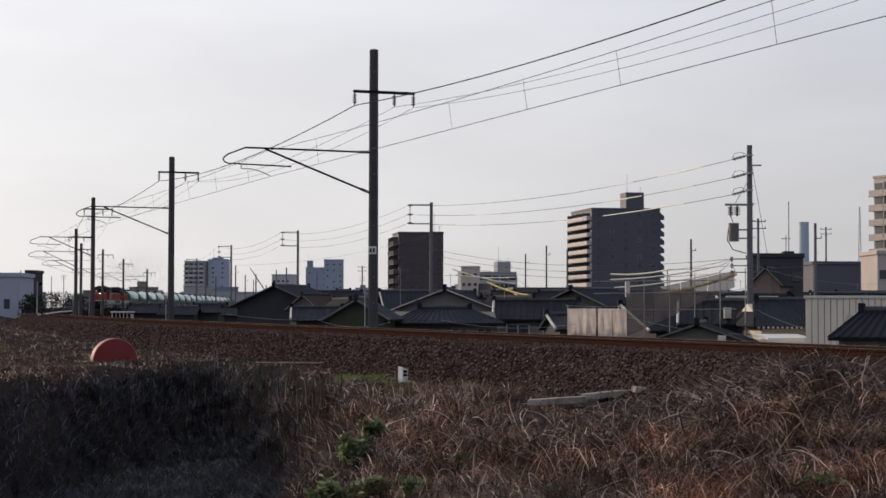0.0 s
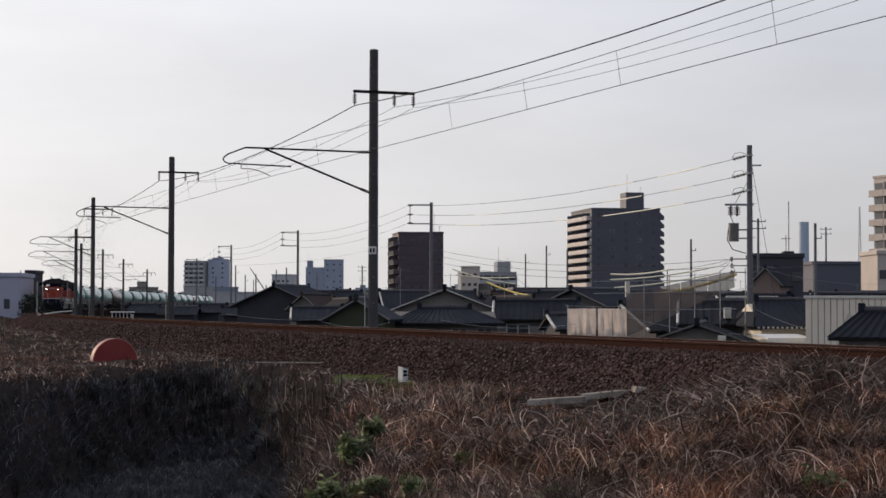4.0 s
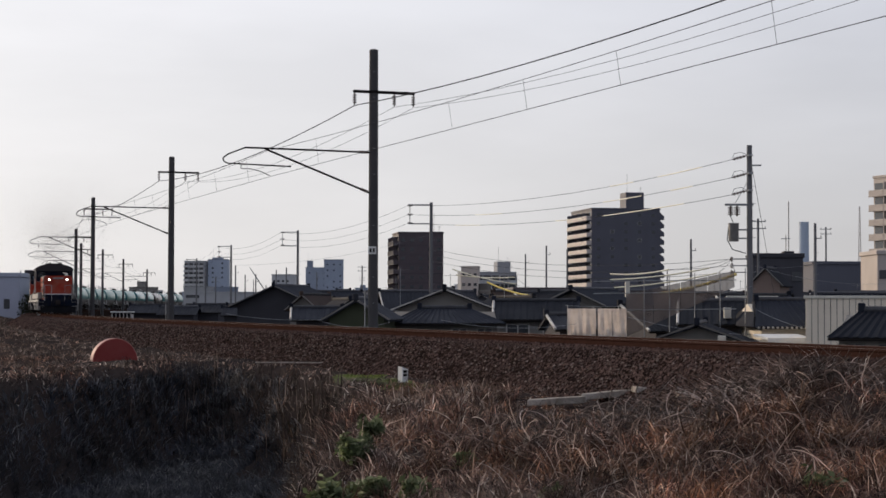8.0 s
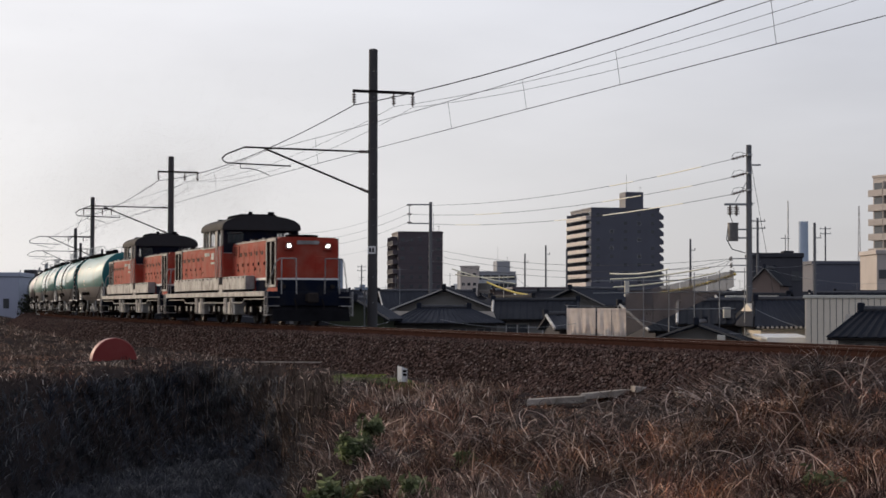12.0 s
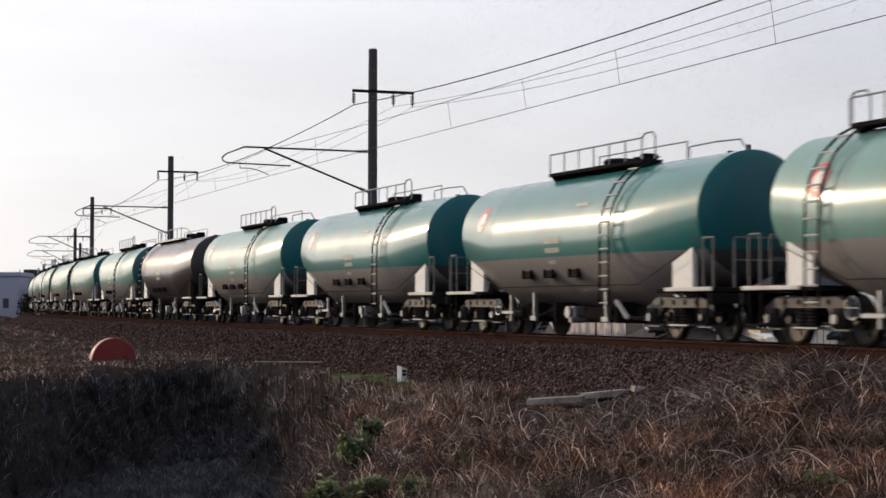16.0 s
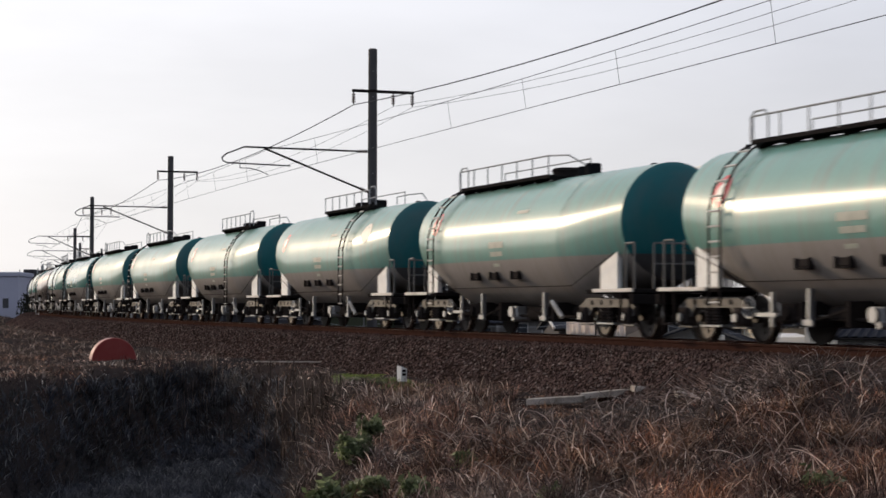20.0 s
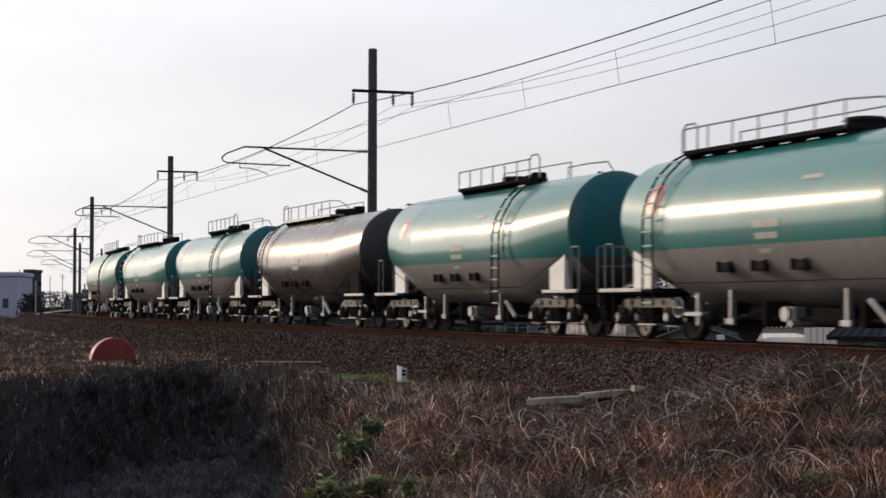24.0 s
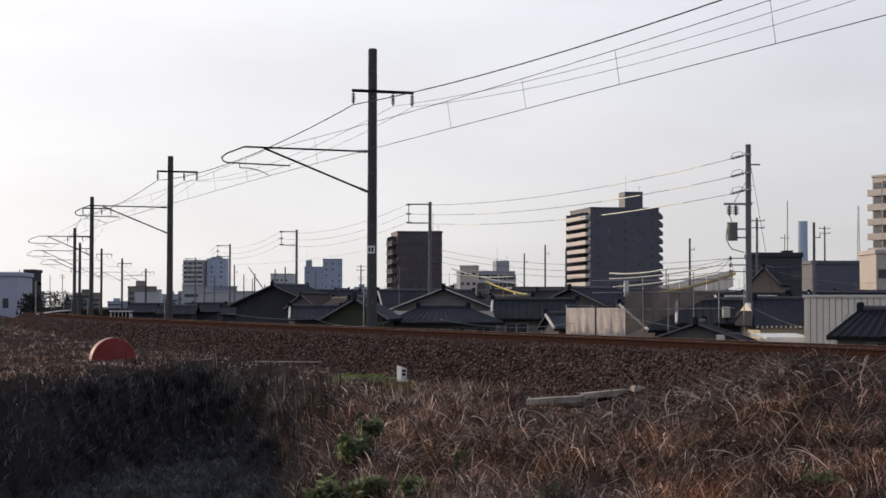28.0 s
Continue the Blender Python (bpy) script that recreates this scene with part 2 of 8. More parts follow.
LETTER = mat("faded_lettering", (0.40, 0.42, 0.36), 0.6, 0.0, 0.2, 6, 40)
FRAMEGREY = mat("bogie_frame_grey", (0.046, 0.044, 0.043), 0.62, 0.15, 0.3, 4.0, 40, 0.004, dirt=(0.04, 0.033, 0.03), dirt_amount=0.8)
RAILGREY = mat("rail_paint_grey", (0.15, 0.145, 0.14), 0.5, 0.2, 0.2, 5, 40)
GREEN = two_tone("tank_green", (0.006, 0.188, 0.178), (0.28, 0.258, 0.245), 1.60)
GREEN_DUSTY = two_tone("tank_green_dusty", (0.14, 0.325, 0.285), (0.295, 0.272, 0.258), 1.60, 0.55, coat=0.62, grime=(0.2, 0.19, 0.16), grime_amount=0.45, gloss=0.2)
SILVER = two_tone("tank_silver", (0.155, 0.138, 0.128), (0.14, 0.122, 0.11), 1.2, 0.27, 0.6, 0.15, grime=(0.12, 0.10, 0.09))
BLACKTANK = two_tone("tank_dark", (0.10, 0.085, 0.085), (0.09, 0.075, 0.07), 1.2, 0.30, 0.5, 0.2)
# darker copies of the tank paints: shade on the ends as colour
HEADGREENSHADE = two_tone("tank_end_green_shade", (0.008, 0.115, 0.128), (0.055, 0.055, 0.058), 1.60, 0.45, coat=0.1)
HEADDARKSHADE = mat("tank_end_dark_shade", (0.035, 0.032, 0.032), 0.45, 0.2, 0.2, 1.2, 20)
CHASSIS = mat("chassis_black", (0.020, 0.018, 0.018), 0.85, 0.0, 0.3, 2.0, 30, dirt=(0.032, 0.026, 0.023), dirt_amount=0.5)
BOGIE = mat("bogie_brown_grey", (0.034, 0.030, 0.029), 0.88, 0.0, 0.35, 4.0, 40, 0.004, dirt=(0.05, 0.04, 0.035), dirt_amount=0.7)
PALEGREY = mat("pale_grey_paint", (0.56, 0.54, 0.51), 0.45, 0.0, 0.12, 3.0, 40, dirt=(0.2, 0.17, 0.14), dirt_amount=0.5)
STEEL = mat("galvanised_steel", (0.32, 0.33, 0.34), 0.4, 0.6, 0.15, 5, 60)
WHEEL = mat("wheel_steel", (0.034, 0.029, 0.027), 0.6, 0.3, 0.25, 6, 50, dirt=(0.05, 0.038, 0.032), dirt_amount=0.6)
TREAD = mat("polished_tread", (0.5, 0.48, 0.46), 0.2, 1.0, 0.05)
RED = mat("loco_red", (0.38, 0.048, 0.028), 0.74, 0.0, 0.22, 1.6, 25, dirt=(0.38, 0.135, 0.095), dirt_amount=0.7)
LOCOGREY = mat("loco_light_grey", (0.43, 0.42, 0.40), 0.6, 0.0, 0.2, 2.5, 30, dirt=(0.10, 0.085, 0.075), dirt_amount=0.75)
NAVY = mat("loco_dark_blue_grey", (0.011, 0.015, 0.028), 0.85, 0.0, 0.2, 2.0, 30, dirt=(0.04, 0.034, 0.03), dirt_amount=0.5)
ROOFGREY = mat("loco_roof_grey", (0.04, 0.04, 0.043), 0.8, 0.0, 0.2, 2.0, 30, dirt=(0.035, 0.035, 0.035), dirt_amount=0.7)
SOOT = mat("sooty_black", (0.014, 0.014, 0.016), 0.86, 0.0, 0.3, 3, 30)
RED = streaked(RED, (0.13, 0.05, 0.036), 0.42)
LOCOGREY = streaked(LOCOGREY, (0.07, 0.058, 0.05), 0.7)
RUSTVENT = mat("rusted_vent", (0.085, 0.026, 0.018), 0.8, 0.0, 0.4, 8, 50)
LOUVRE = mat("louvre_brown", (0.016, 0.011, 0.010), 0.9, 0.0, 0.25, 4, 40)
WHITE = mat("white_paint", (0.78, 0.78, 0.76), 0.45, 0.0, 0.08, 4, 40)
CREAM = mat("cream_paint", (0.62, 0.60, 0.53), 0.5, 0.0, 0.1, 2, 40)
LAMPGLOW = glow("headlamp_glow", (1.0, 0.88, 0.72), 14.0)
LAMPGLASS = glass("lamp_glass", (0.3, 0.3, 0.3), 0.1)
PANE = glass("window_pane")
PANE.node_tree.nodes["Principled BSDF"].inputs["Alpha"].default_value = 0.3
PALEPANE = glass("dusty_window_pane", (0.30, 0.30, 0.28), 0.12)
PALEPANE.node_tree.nodes["Principled BSDF"].inputs["Alpha"].default_value = 0.12
MARKRED = mat("mark_red", (0.60, 0.03, 0.05), 0.4, 0.0, 0.08)
RUSTRAIL = mat("rail_rust", (0.055, 0.028, 0.022), 0.85, 0.0, 0.25, 5, 60, dirt=(0.02, 0.011, 0.009))
RAILTOP = mat("rail_worn_top", (0.10, 0.062, 0.05), 0.55, 0.4, 0.15, 3, 40)
CONCRETE = mat("concrete", (0.36, 0.34, 0.31), 0.8, 0.0, 0.15, 2.0, 40, 0.003, dirt=(0.18, 0.16, 0.14))
DARKPOLE = mat("pole_concrete_dark", (0.085, 0.083, 0.085), 0.75, 0.0, 0.2, 1.5, 30, dirt=(0.05, 0.05, 0.052))
GREYPOLE = mat("pole_concrete_grey", (0.17, 0.172, 0.18), 0.75, 0.0, 0.15, 1.5, 30)
WIRE = mat("wire_dark", (0.075, 0.077, 0.085), 0.88, 0.0, 0.1)
# pale wire cover, its colour brightened to stand for glints of sun
COVERGLINT = mat("wire_pale_cover_glint", (0.90, 0.84, 0.64), 0.32, 0.0, 0.1, coat=0.5)
YELLOW = mat("yellow_cover", (0.85, 0.66, 0.16), 0.22, 0.0, 0.1)
INSUL = mat("insulator_brown", (0.10, 0.07, 0.06), 0.25, 0.0, 0.1)
INSULW = mat("insulator_white", (0.6, 0.6, 0.58), 0.25, 0.0, 0.1)
EARTH = mat("bank_earth", (0.048, 0.038, 0.035), 0.95, 0.0, 0.35, 0.35, 9.0, 0.03, dirt=(0.022, 0.022, 0.025), dirt_amount=0.9)
TOWNGROUND = mat("town_ground", (0.12, 0.12, 0.12), 0.9, 0.0, 0.3, 0.02, 0.4, dirt=(0.07, 0.075, 0.06), dirt_amount=0.8)
BALLAST = mat("ballast_brown", (0.020, 0.0135, 0.0115), 0.9, 0.0, 0.4, 1.2, 22, 0.03, dirt=(0.012, 0.009, 0.008), dirt_amount=0.8)
STONE = mat("ballast_stone", (0.098, 0.064, 0.054), 0.85, 0.0, 0.3, 0.5, 30, 0.0, dirt=(0.034, 0.026, 0.023), island=0.9)
PALESTONE = mat("ballast_stone_pale", (0.19, 0.15, 0.13), 0.85, 0.0, 0.3, 0.8, 30, 0.0, island=0.7)
SLEEPERTOP = mat("sleeper_concrete_brown", (0.07, 0.05, 0.042), 0.85, 0.0, 0.25, 2.0, 40, 0.003)

# ---- the line: a straight, then an easement into a curve that bends away ----
BEND, EASE, CURVE, CURVE_END = -18.18, 77.93, 0.001221, 300.0


def line_at(s):
    """Plan place and heading of the track's middle at s metres along it."""
    u = max(0.0, BEND - s)
    x, y, th = min(s, BEND) + u if u else s, 0.0, 0.0
    if not u:
        return s, 0.0, 0.0
    n = max(8, int(u / 6))
    d = u / n
    x = BEND
    for i in range(n):
        a = min((i + 0.5) * d, CURVE_END)
        th = CURVE * a * a / (2 * EASE) if a < EASE else CURVE * (a - EASE / 2)
        x -= d * math.cos(th)
        y += d * math.sin(th)
    a = min(u, CURVE_END)
    th = CURVE * a * a / (2 * EASE) if a < EASE else CURVE * (a - EASE / 2)
    return x, y, th


def beside(s, n, z=0.0):
    """A point n metres to the far side of the track's middle."""
    x, y, th = line_at(s)
    return Vector((x + math.sin(th) * n, y + math.cos(th) * n, z))


LINE_S = np.arange(-700.0, 120.1, 0.5)
LINE_P = np.array([line_at(float(s)) for s in LINE_S])


def beside_many(s, n):
    x, y, th = (np.interp(s, LINE_S, LINE_P[:, i]) for i in range(3))
    return x + np.sin(th) * n, y + np.cos(th) * n


def line_coords(x, y):
    """s and n of plan points (arrays)."""
    so, no = np.empty_like(x), np.empty_like(x)
    pick = (LINE_S > -330) & (LINE_S < 60)
    ls, lp = LINE_S[pick], LINE_P[pick]
    for i in range(0, len(x), 4000):
        dx = x[i:i + 4000, None] - lp[None, :, 0]
        dy = y[i:i + 4000, None] - lp[None, :, 1]
        k = (dx * dx + dy * dy).argmin(1)
        so[i:i + 4000] = ls[k]
        th = lp[k, 2]
        no[i:i + 4000] = np.sin(th) * dx[np.arange(len(k)), k] + np.cos(th) * dy[np.arange(len(k)), k]
    return so, no


TOWN_Z = -3.6


def smooth(a, b, x):
    t = np.clip((x - a) / (b - a), 0, 1)
    return t * t * (3 - 2 * t)


def waves(x, y):
    return (np.sin(x * 0.9 + 1.3 * np.sin(y * 0.7)) * np.cos(y * 1.1 + 0.8 * np.sin(x * 0.5)) * 0.05
            + np.sin(x * 2.3 + y * 1.7) * np.sin(y * 2.9 - x * 1.1) * 0.025)


def hollow(dep, acr):
    """0 outside, 1 on the floor of the hollow."""
    edge = np.interp(dep, [12, 16, 25, 33, 41, 49, 54], [-0.6, -0.7, -1.0, -1.4, -2.9, -5.2, -6.5]) + 0.2 * np.sin(dep * 0.9) + 0.1 * np.sin(dep * 2.3)
    far = np.clip(51.0 + (acr + 6.6) * 6.5, 31, 51) + 0.5 * np.sin(acr * 1.4)
    return smooth(0.0, 1.6, edge - acr) * smooth(0.0, 9.0, far - dep) * smooth(7, 13, dep)


def bank_z(x, y, n):
    """Height of the railway bank and of the rough ground before it."""
    dx, dy = x - EYE.x, y - EYE.y
    dep, acr = dx * AHEAD.x + dy * AHEAD.y, dx * ACROSS.x + dy * ACROSS.y
    z = -0.90 + waves(x, y)
    z = z + 0.56 * np.exp(-((dep - 21.5) / 3.8) ** 2 - ((acr - 5.2) / 2.3) ** 2)
    z = z - 0.10 * np.exp(-((dep - 16) / 4.0) ** 2 - ((acr + 0.2) / 2.5) ** 2)
    z = z - 2.3 * hollow(dep, acr)
    # unseen bank, added sunward of the hollow to cast shade into it
    z = z + 1.5 * smooth(0.0, 1.6, -(acr + 0.262 * dep + 0.5)) * smooth(10, 16, dep) * smooth(33, 27, dep)
    z = z + 0.55 * smooth(66, 105, dep) * smooth(-3.5, -7.0, n) * smooth(-34, -28, -np.abs(n))
    z = np.where(n > -3.4, np.minimum(z, -1.04), z)
    z = np.where(n > 0, -1.04 - (-1.04 - TOWN_Z) * smooth(3.6, 8.5, n), z)
    return z - (z - (TOWN_Z - 0.1)) * smooth(-30, -45, n)

# ---- ground, bank, ballast, rails ----
def grid_object(name, xs, ys, zs, material, label, category):
    """A sheet over arrays of the same shape."""
    r, c = xs.shape
    v = np.stack([xs.ravel(), ys.ravel(), zs.ravel()], 1)
    i = (np.arange(r - 1)[:, None] * c + np.arange(c - 1)[None, :]).ravel()
    f = np.stack([i, i + c, i + c + 1, i + 1], 1)
    me = bpy.data.meshes.new(name)
    me.from_pydata(v.tolist(), [], f.tolist())
    me.shade_smooth()
    me.materials.append(material)
    return tagged(new(name, me), label, category, "", "structure")


gx, gy = np.meshgrid(np.linspace(-4800, 1600, 65), np.linspace(-1500, 4000, 56), indexing="ij")
grid_object("ground", gx, gy, np.full_like(gx, TOWN_Z), TOWNGROUND, "flat grey built-up ground of a town", "ground")

bs = np.concatenate([np.arange(-620, -110, 5.0), np.arange(-110, -70, 1.0), np.arange(-70, 12, 0.35), np.arange(12, 90, 4.0)])
bn = np.concatenate([np.arange(-46, -22, 3.0), np.arange(-22, -3.3, 0.35), np.array([-3.2, -2.0, 0.0, 2.0, 3.4]), np.arange(4.0, 9.6, 0.8)])
mesh_s, mesh_n = np.meshgrid(bs, bn, indexing="ij")
mesh_x, mesh_y = beside_many(mesh_s, mesh_n)
grid_object("embankment", mesh_x, mesh_y, bank_z(mesh_x, mesh_y, mesh_n), EARTH,
            "dark earth railway bank with a hollow beside it", "embankment")


def swept(name, profile, s_list, material, label, category, kind="structure", closed=True, parent=None):
    """A profile of (n, z) carried along the line."""
    g = Geo()
    g.loft([[beside(s, n, z) for n, z in profile] for s in s_list], caps=closed, closed=closed)
    if parent:
        return part(name, g, material, parent, label)
    return solid(name, g, material, label, category, "", kind)


LONG = [float(s) for s in np.concatenate([np.arange(-620, -120, 6.0), np.arange(-120, 60.1, 2.0)])]
swept("ballast", [(-3.35, -1.02), (-1.98, -0.20), (-1.85, -0.165), (-0.75, -0.15), (-0.5, -0.19), (0.5, -0.19), (0.75, -0.15), (1.85, -0.165), (1.98, -0.20), (3.35, -1.08)], LONG, BALLAST,
      "rust-brown crushed stone ballast shoulder under the track", "ballast")
for side in (-1, 1):
    c = side * 0.5665
    rail = swept("rail", [(c - 0.062, -0.155), (c + 0.062, -0.155), (c + 0.062, -0.142), (c + 0.010, -0.125), (c + 0.010, -0.045),
                          (c + 0.033, -0.036), (c + 0.033, -0.004), (c + 0.024, 0.0), (c - 0.024, 0.0), (c - 0.033, -0.004),
                          (c - 0.033, -0.036), (c - 0.010, -0.045), (c - 0.010, -0.125), (c - 0.062, -0.142)],
                 LONG, RUSTRAIL, "rust-brown steel rail on concrete sleepers", "rail")
    swept("running_surface", [(c - 0.022, -0.004), (c + 0.022, -0.004), (c + 0.022, 0.0022), (c - 0.022, 0.0022)], LONG, RAILTOP, "", "",
          parent=rail)

# loose stones of the ballast slope
rng = np.random.default_rng(5)


def scatter(name, base_v, base_f, place, scale, turn, material, label, category, flat=True):
    """Many small copies of one shape in one mesh."""
    n = len(place)
    c, s = np.cos(turn), np.sin(turn)
    v = base_v[None, :, :] * scale[:, None, :]
    x = v[..., 0] * c[:, None] - v[..., 1] * s[:, None] + place[:, None, 0]
    y = v[..., 0] * s[:, None] + v[..., 1] * c[:, None] + place[:, None, 1]
    z = v[..., 2] + place[:, None, 2]
    vv = np.stack([x, y, z], -1).reshape(-1, 3)
    ff = (base_f[None, :, :] + (np.arange(n) * len(base_v))[:, None, None]).reshape(-1, base_f.shape[1])
    me = bpy.data.meshes.new(name)
    me.from_pydata(vv.tolist(), [], ff.tolist())
    me.materials.append(material)
    return tagged(new(name, me), label, category, "", "stuff")


stone_v = np.array([(1, 0, -0.25), (0.2, 0.9, -0.4), (-0.9, 0.3, -0.1), (-0.3, -0.95, -0.3), (0.1, 0.1, 0.8)])
stone_f = np.array([(0, 1, 4), (1, 2, 4), (2, 3, 4), (3, 0, 4)])
count = 105000
ss = -20 - 210 * rng.random(count) ** 2.2
t = rng.random(count)
nn = -1.0 - 2.5 * t
zz = np.interp(-nn, [1.0, 1.85, 1.98, 3.35, 3.5], [-0.165, -0.18, -0.21, -1.03, -1.03])
sx, sy = beside_many(ss, nn)
grow = (1.0 + 1.1 * smooth(-95, -200, ss))[:, None]
scatter("ballast_stones", stone_v, stone_f, np.stack([sx, sy, zz], 1),
        (0.02 + 0.038 * rng.random((count, 3))) * (1, 1, 0.85) * grow, rng.random(count) * 6.283, STONE,
        "loose rust-brown crushed stones on the ballast slope", "ballast stones")
# stones between and beside the rails, and paler ones strewn over the slope
count = 22000
ss = -22 - 150 * rng.random(count) ** 1.6
nn = -1.5 + 3.4 * rng.random(count)
sx, sy = beside_many(ss, nn)
scatter("ballast_stones", stone_v, stone_f, np.stack([sx, sy, np.interp(np.abs(nn), [0.5, 0.75, 1.85], [-0.185, -0.145, -0.16])], 1),
        0.02 + 0.036 * rng.random((count, 3)), rng.random(count) * 6.283, STONE, "brown crushed stones between the rails", "ballast stones")
count = 5200
ss = -20 - 95 * rng.random(count) ** 1.3
nn = -1.6 - 2.1 * rng.random(count)
zz = np.interp(-nn, [1.0, 1.85, 1.98, 3.35, 3.7], [-0.155, -0.17, -0.195, -1.01, -0.98])
sx, sy = beside_many(ss, nn)
scatter("pale_stones", stone_v, stone_f, np.stack([sx, sy, zz], 1), 0.014 + 0.03 * rng.random((count, 3)), rng.random(count) * 6.283, PALESTONE,
        "scattered pale stones among the brown ballast", "ballast stones")

# ---- overhead line ----
# places along the line, offset beyond it, top and wire heights
POLES = [(-60.2, 3.7, 9.64, 7.66), (-98.8, 3.5, 8.86, 7.52), (-144.0, 3.2, 9.2, 7.8), (-182.0, 2.95, 8.3, 7.0), (-219.0, 2.9, 8.1, 6.9), (-267.0, 2.8, 8.9, 7.6),
         (-299.0, 2.8, 8.3, 7.0), (-332.0, 2.8, 7.3, 6.2)]
WIRE_Z, CAT_Z = 5.09, 5.98


def line_pose(s, n=0.0, z=0.0):
    p = beside(s, n, z)
    return Matrix.Translation(p) @ pose(0, 0, 0, 0, 0, -math.degrees(line_at(s)[2]))


def insulator(a, b, r, parent, material=INSUL):
    a, b = Vector(a), Vector(b)
    g = Geo().rod(a, b, r * 0.35, seg=8)
    for i in range(4):
        p = a.lerp(b, 0.2 + 0.2 * i)
        g.disc(p, b - a, r, (b - a).length * 0.09, 10)
    return part("insulator", g, material, parent)


def catenary_pole(s, off, top, hang, near):
    """A concrete pole beyond the track with its feeder arm and the bracket over the track; local +y points away from the track."""
    base = -1.9
    th = thing("catenary_pole", "dark round concrete catenary pole with steel bracket arm", "pole", "catenary poles", m=line_pose(s, off, base))
    h = top - base
    part("shaft", Geo().rod((0, 0, 0), (0, 0, h), 0.185, 0.155, 20), DARKPOLE, th)
    part("pole_cap", Geo().rod((0, 0, h), (0, 0, h + 0.03), 0.16, 0.10, 20), CONCRETE, th)
    for i in range(int(h / 0.45)):
        z = 2.2 + i * 0.45
        if z > h - 0.3:
            break
        sd = 1 if i % 2 else -1
        part("step_bolt", Geo().rod((sd * 0.14, -0.05, z), (sd * 0.27, -0.05, z), 0.011, seg=5), STEEL, th)
    za = hang - base + 0.5
    arm = part("feeder_arm", Geo().box(-0.05, 0.05, -0.75, 1.52, za - 0.05, za + 0.05, 0.01).disc((0, 0, za), (0, 0, 1), 0.2, 0.09, 14), CHASSIS, th)
    for y in (-0.7, 0.76, 1.47):
        insulator((0, y, za - 0.05), (0, y, za - 0.48), 0.07, arm)
    zb = CAT_Z - base + 0.05
    bracket = thing_part("bracket", th)
    part("top_tube", Geo().rod((0, -0.15, zb), (0, -off - 0.9, zb + 0.03), 0.032), CHASSIS, bracket)
    part("brace_tube", Geo().rod((0, -0.15, zb - 1.42), (0, -off - 0.2, zb), 0.036), CHASSIS, bracket)
    y1 = -off - 0.9
    part("registration_tube", Geo().pipe([(0, y1, zb + 0.03), (0, y1 - 0.62, zb - 0.22), (0, y1 - 0.78, zb - 0.36), (0, y1 - 0.74, zb - 0.47), (0, y1 - 0.6, zb - 0.53),
                                          (0, -off + 0.72, zb - 0.58)], 0.026), CHASSIS, bracket)
    part("steady_arm", Geo().pipe([(0, -off - 1.05, zb - 0.53), (0, -off - 1.05, zb - 0.70), (0, -off - 0.7, zb - 0.70), (0, -off - 0.35, zb - 0.78), (0, -off - 0.05, WIRE_Z - base + 0.03)], 0.016), CHASSIS, bracket)
    insulator((0, -0.16, zb), (0, -0.55, zb), 0.06, bracket)
    insulator((0, -0.16, zb - 1.42), (0, -0.5, zb - 1.27), 0.06, bracket)
    if near:
        plate = part("number_plate", Geo().box(-0.14, 0.14, -0.205, -0.165, 4.35, 4.62, 0.004), WHITE, th, "white plate with dark figures")
        plate.matrix_basis = pose(0, 0, 0, 0, 0, 62)
        part("figure_bar", Geo().box(-0.09, -0.02, -0.212, -0.204, 4.41, 4.56), CHASSIS, plate)
        part("figure_bar", Geo().box(0.02, 0.09, -0.212, -0.204, 4.41, 4.56), CHASSIS, plate)
    return th


def thing_part(name, parent):
    ob = new(name)
    ob.parent = parent
    return ob


for i, (s, off, top, hang) in enumerate(POLES):
    catenary_pole(s, off, top, hang, i == 0)
    # slim guard pipe up the pole's foot
    tagged(solid("conduit", Geo().rod((0, 0, 0), (0, 0, 3.1), 0.03), STEEL, "slim galvanised conduit up a catenary pole's foot", "conduit",
                 "conduits", m=line_pose(s - 0.12, off - 0.25, -1.9)))


def wire(name, pts, r, material, label, group):
    g = Geo()
    rings = []
    for i, p in enumerate(pts):
        a = Vector(pts[max(0, i - 1)])
        b = Vector(pts[min(len(pts) - 1, i + 1)])
        d = (b - a).normalized()
        u = d.cross(Vector((0, 0, 1))).normalized()
        w = u.cross(d)
        rings.append([Vector(p) + (u * math.cos(k * math.pi * 2 / 5) + w * math.sin(k * math.pi * 2 / 5)) * r for k in range(5)])
    g.loft(rings)
    return solid(name, g, material, label, "wire", group)


SUPPORTS = [-17.0] + [p[0] for p in POLES]
OFFS = [3.7] + [p[1] for p in POLES]
HANG = [7.7] + [p[3] for p in POLES]


def span_points(fn_n, fn_z, sag, a, b, n=14):
    pts = []
    for i in range(n + 1):
        k = i / n
        s = SUPPORTS[a] + (SUPPORTS[b] - SUPPORTS[a]) * k
        pts.append(beside(s, fn_n(a) + (fn_n(b) - fn_n(a)) * k, fn_z(a) + (fn_z(b) - fn_z(a)) * k - sag * 4 * k * (1 - k)))
    return pts


def run(name, fn_n, fn_z, sag, r, material, label, group="overhead wires"):
    pts = []
    for a in range(len(SUPPORTS) - 1):
        seg = span_points(fn_n, fn_z, sag, a, a + 1)
        pts += seg if not pts else seg[1:]
    return wire(name, pts, r, material, label, group)


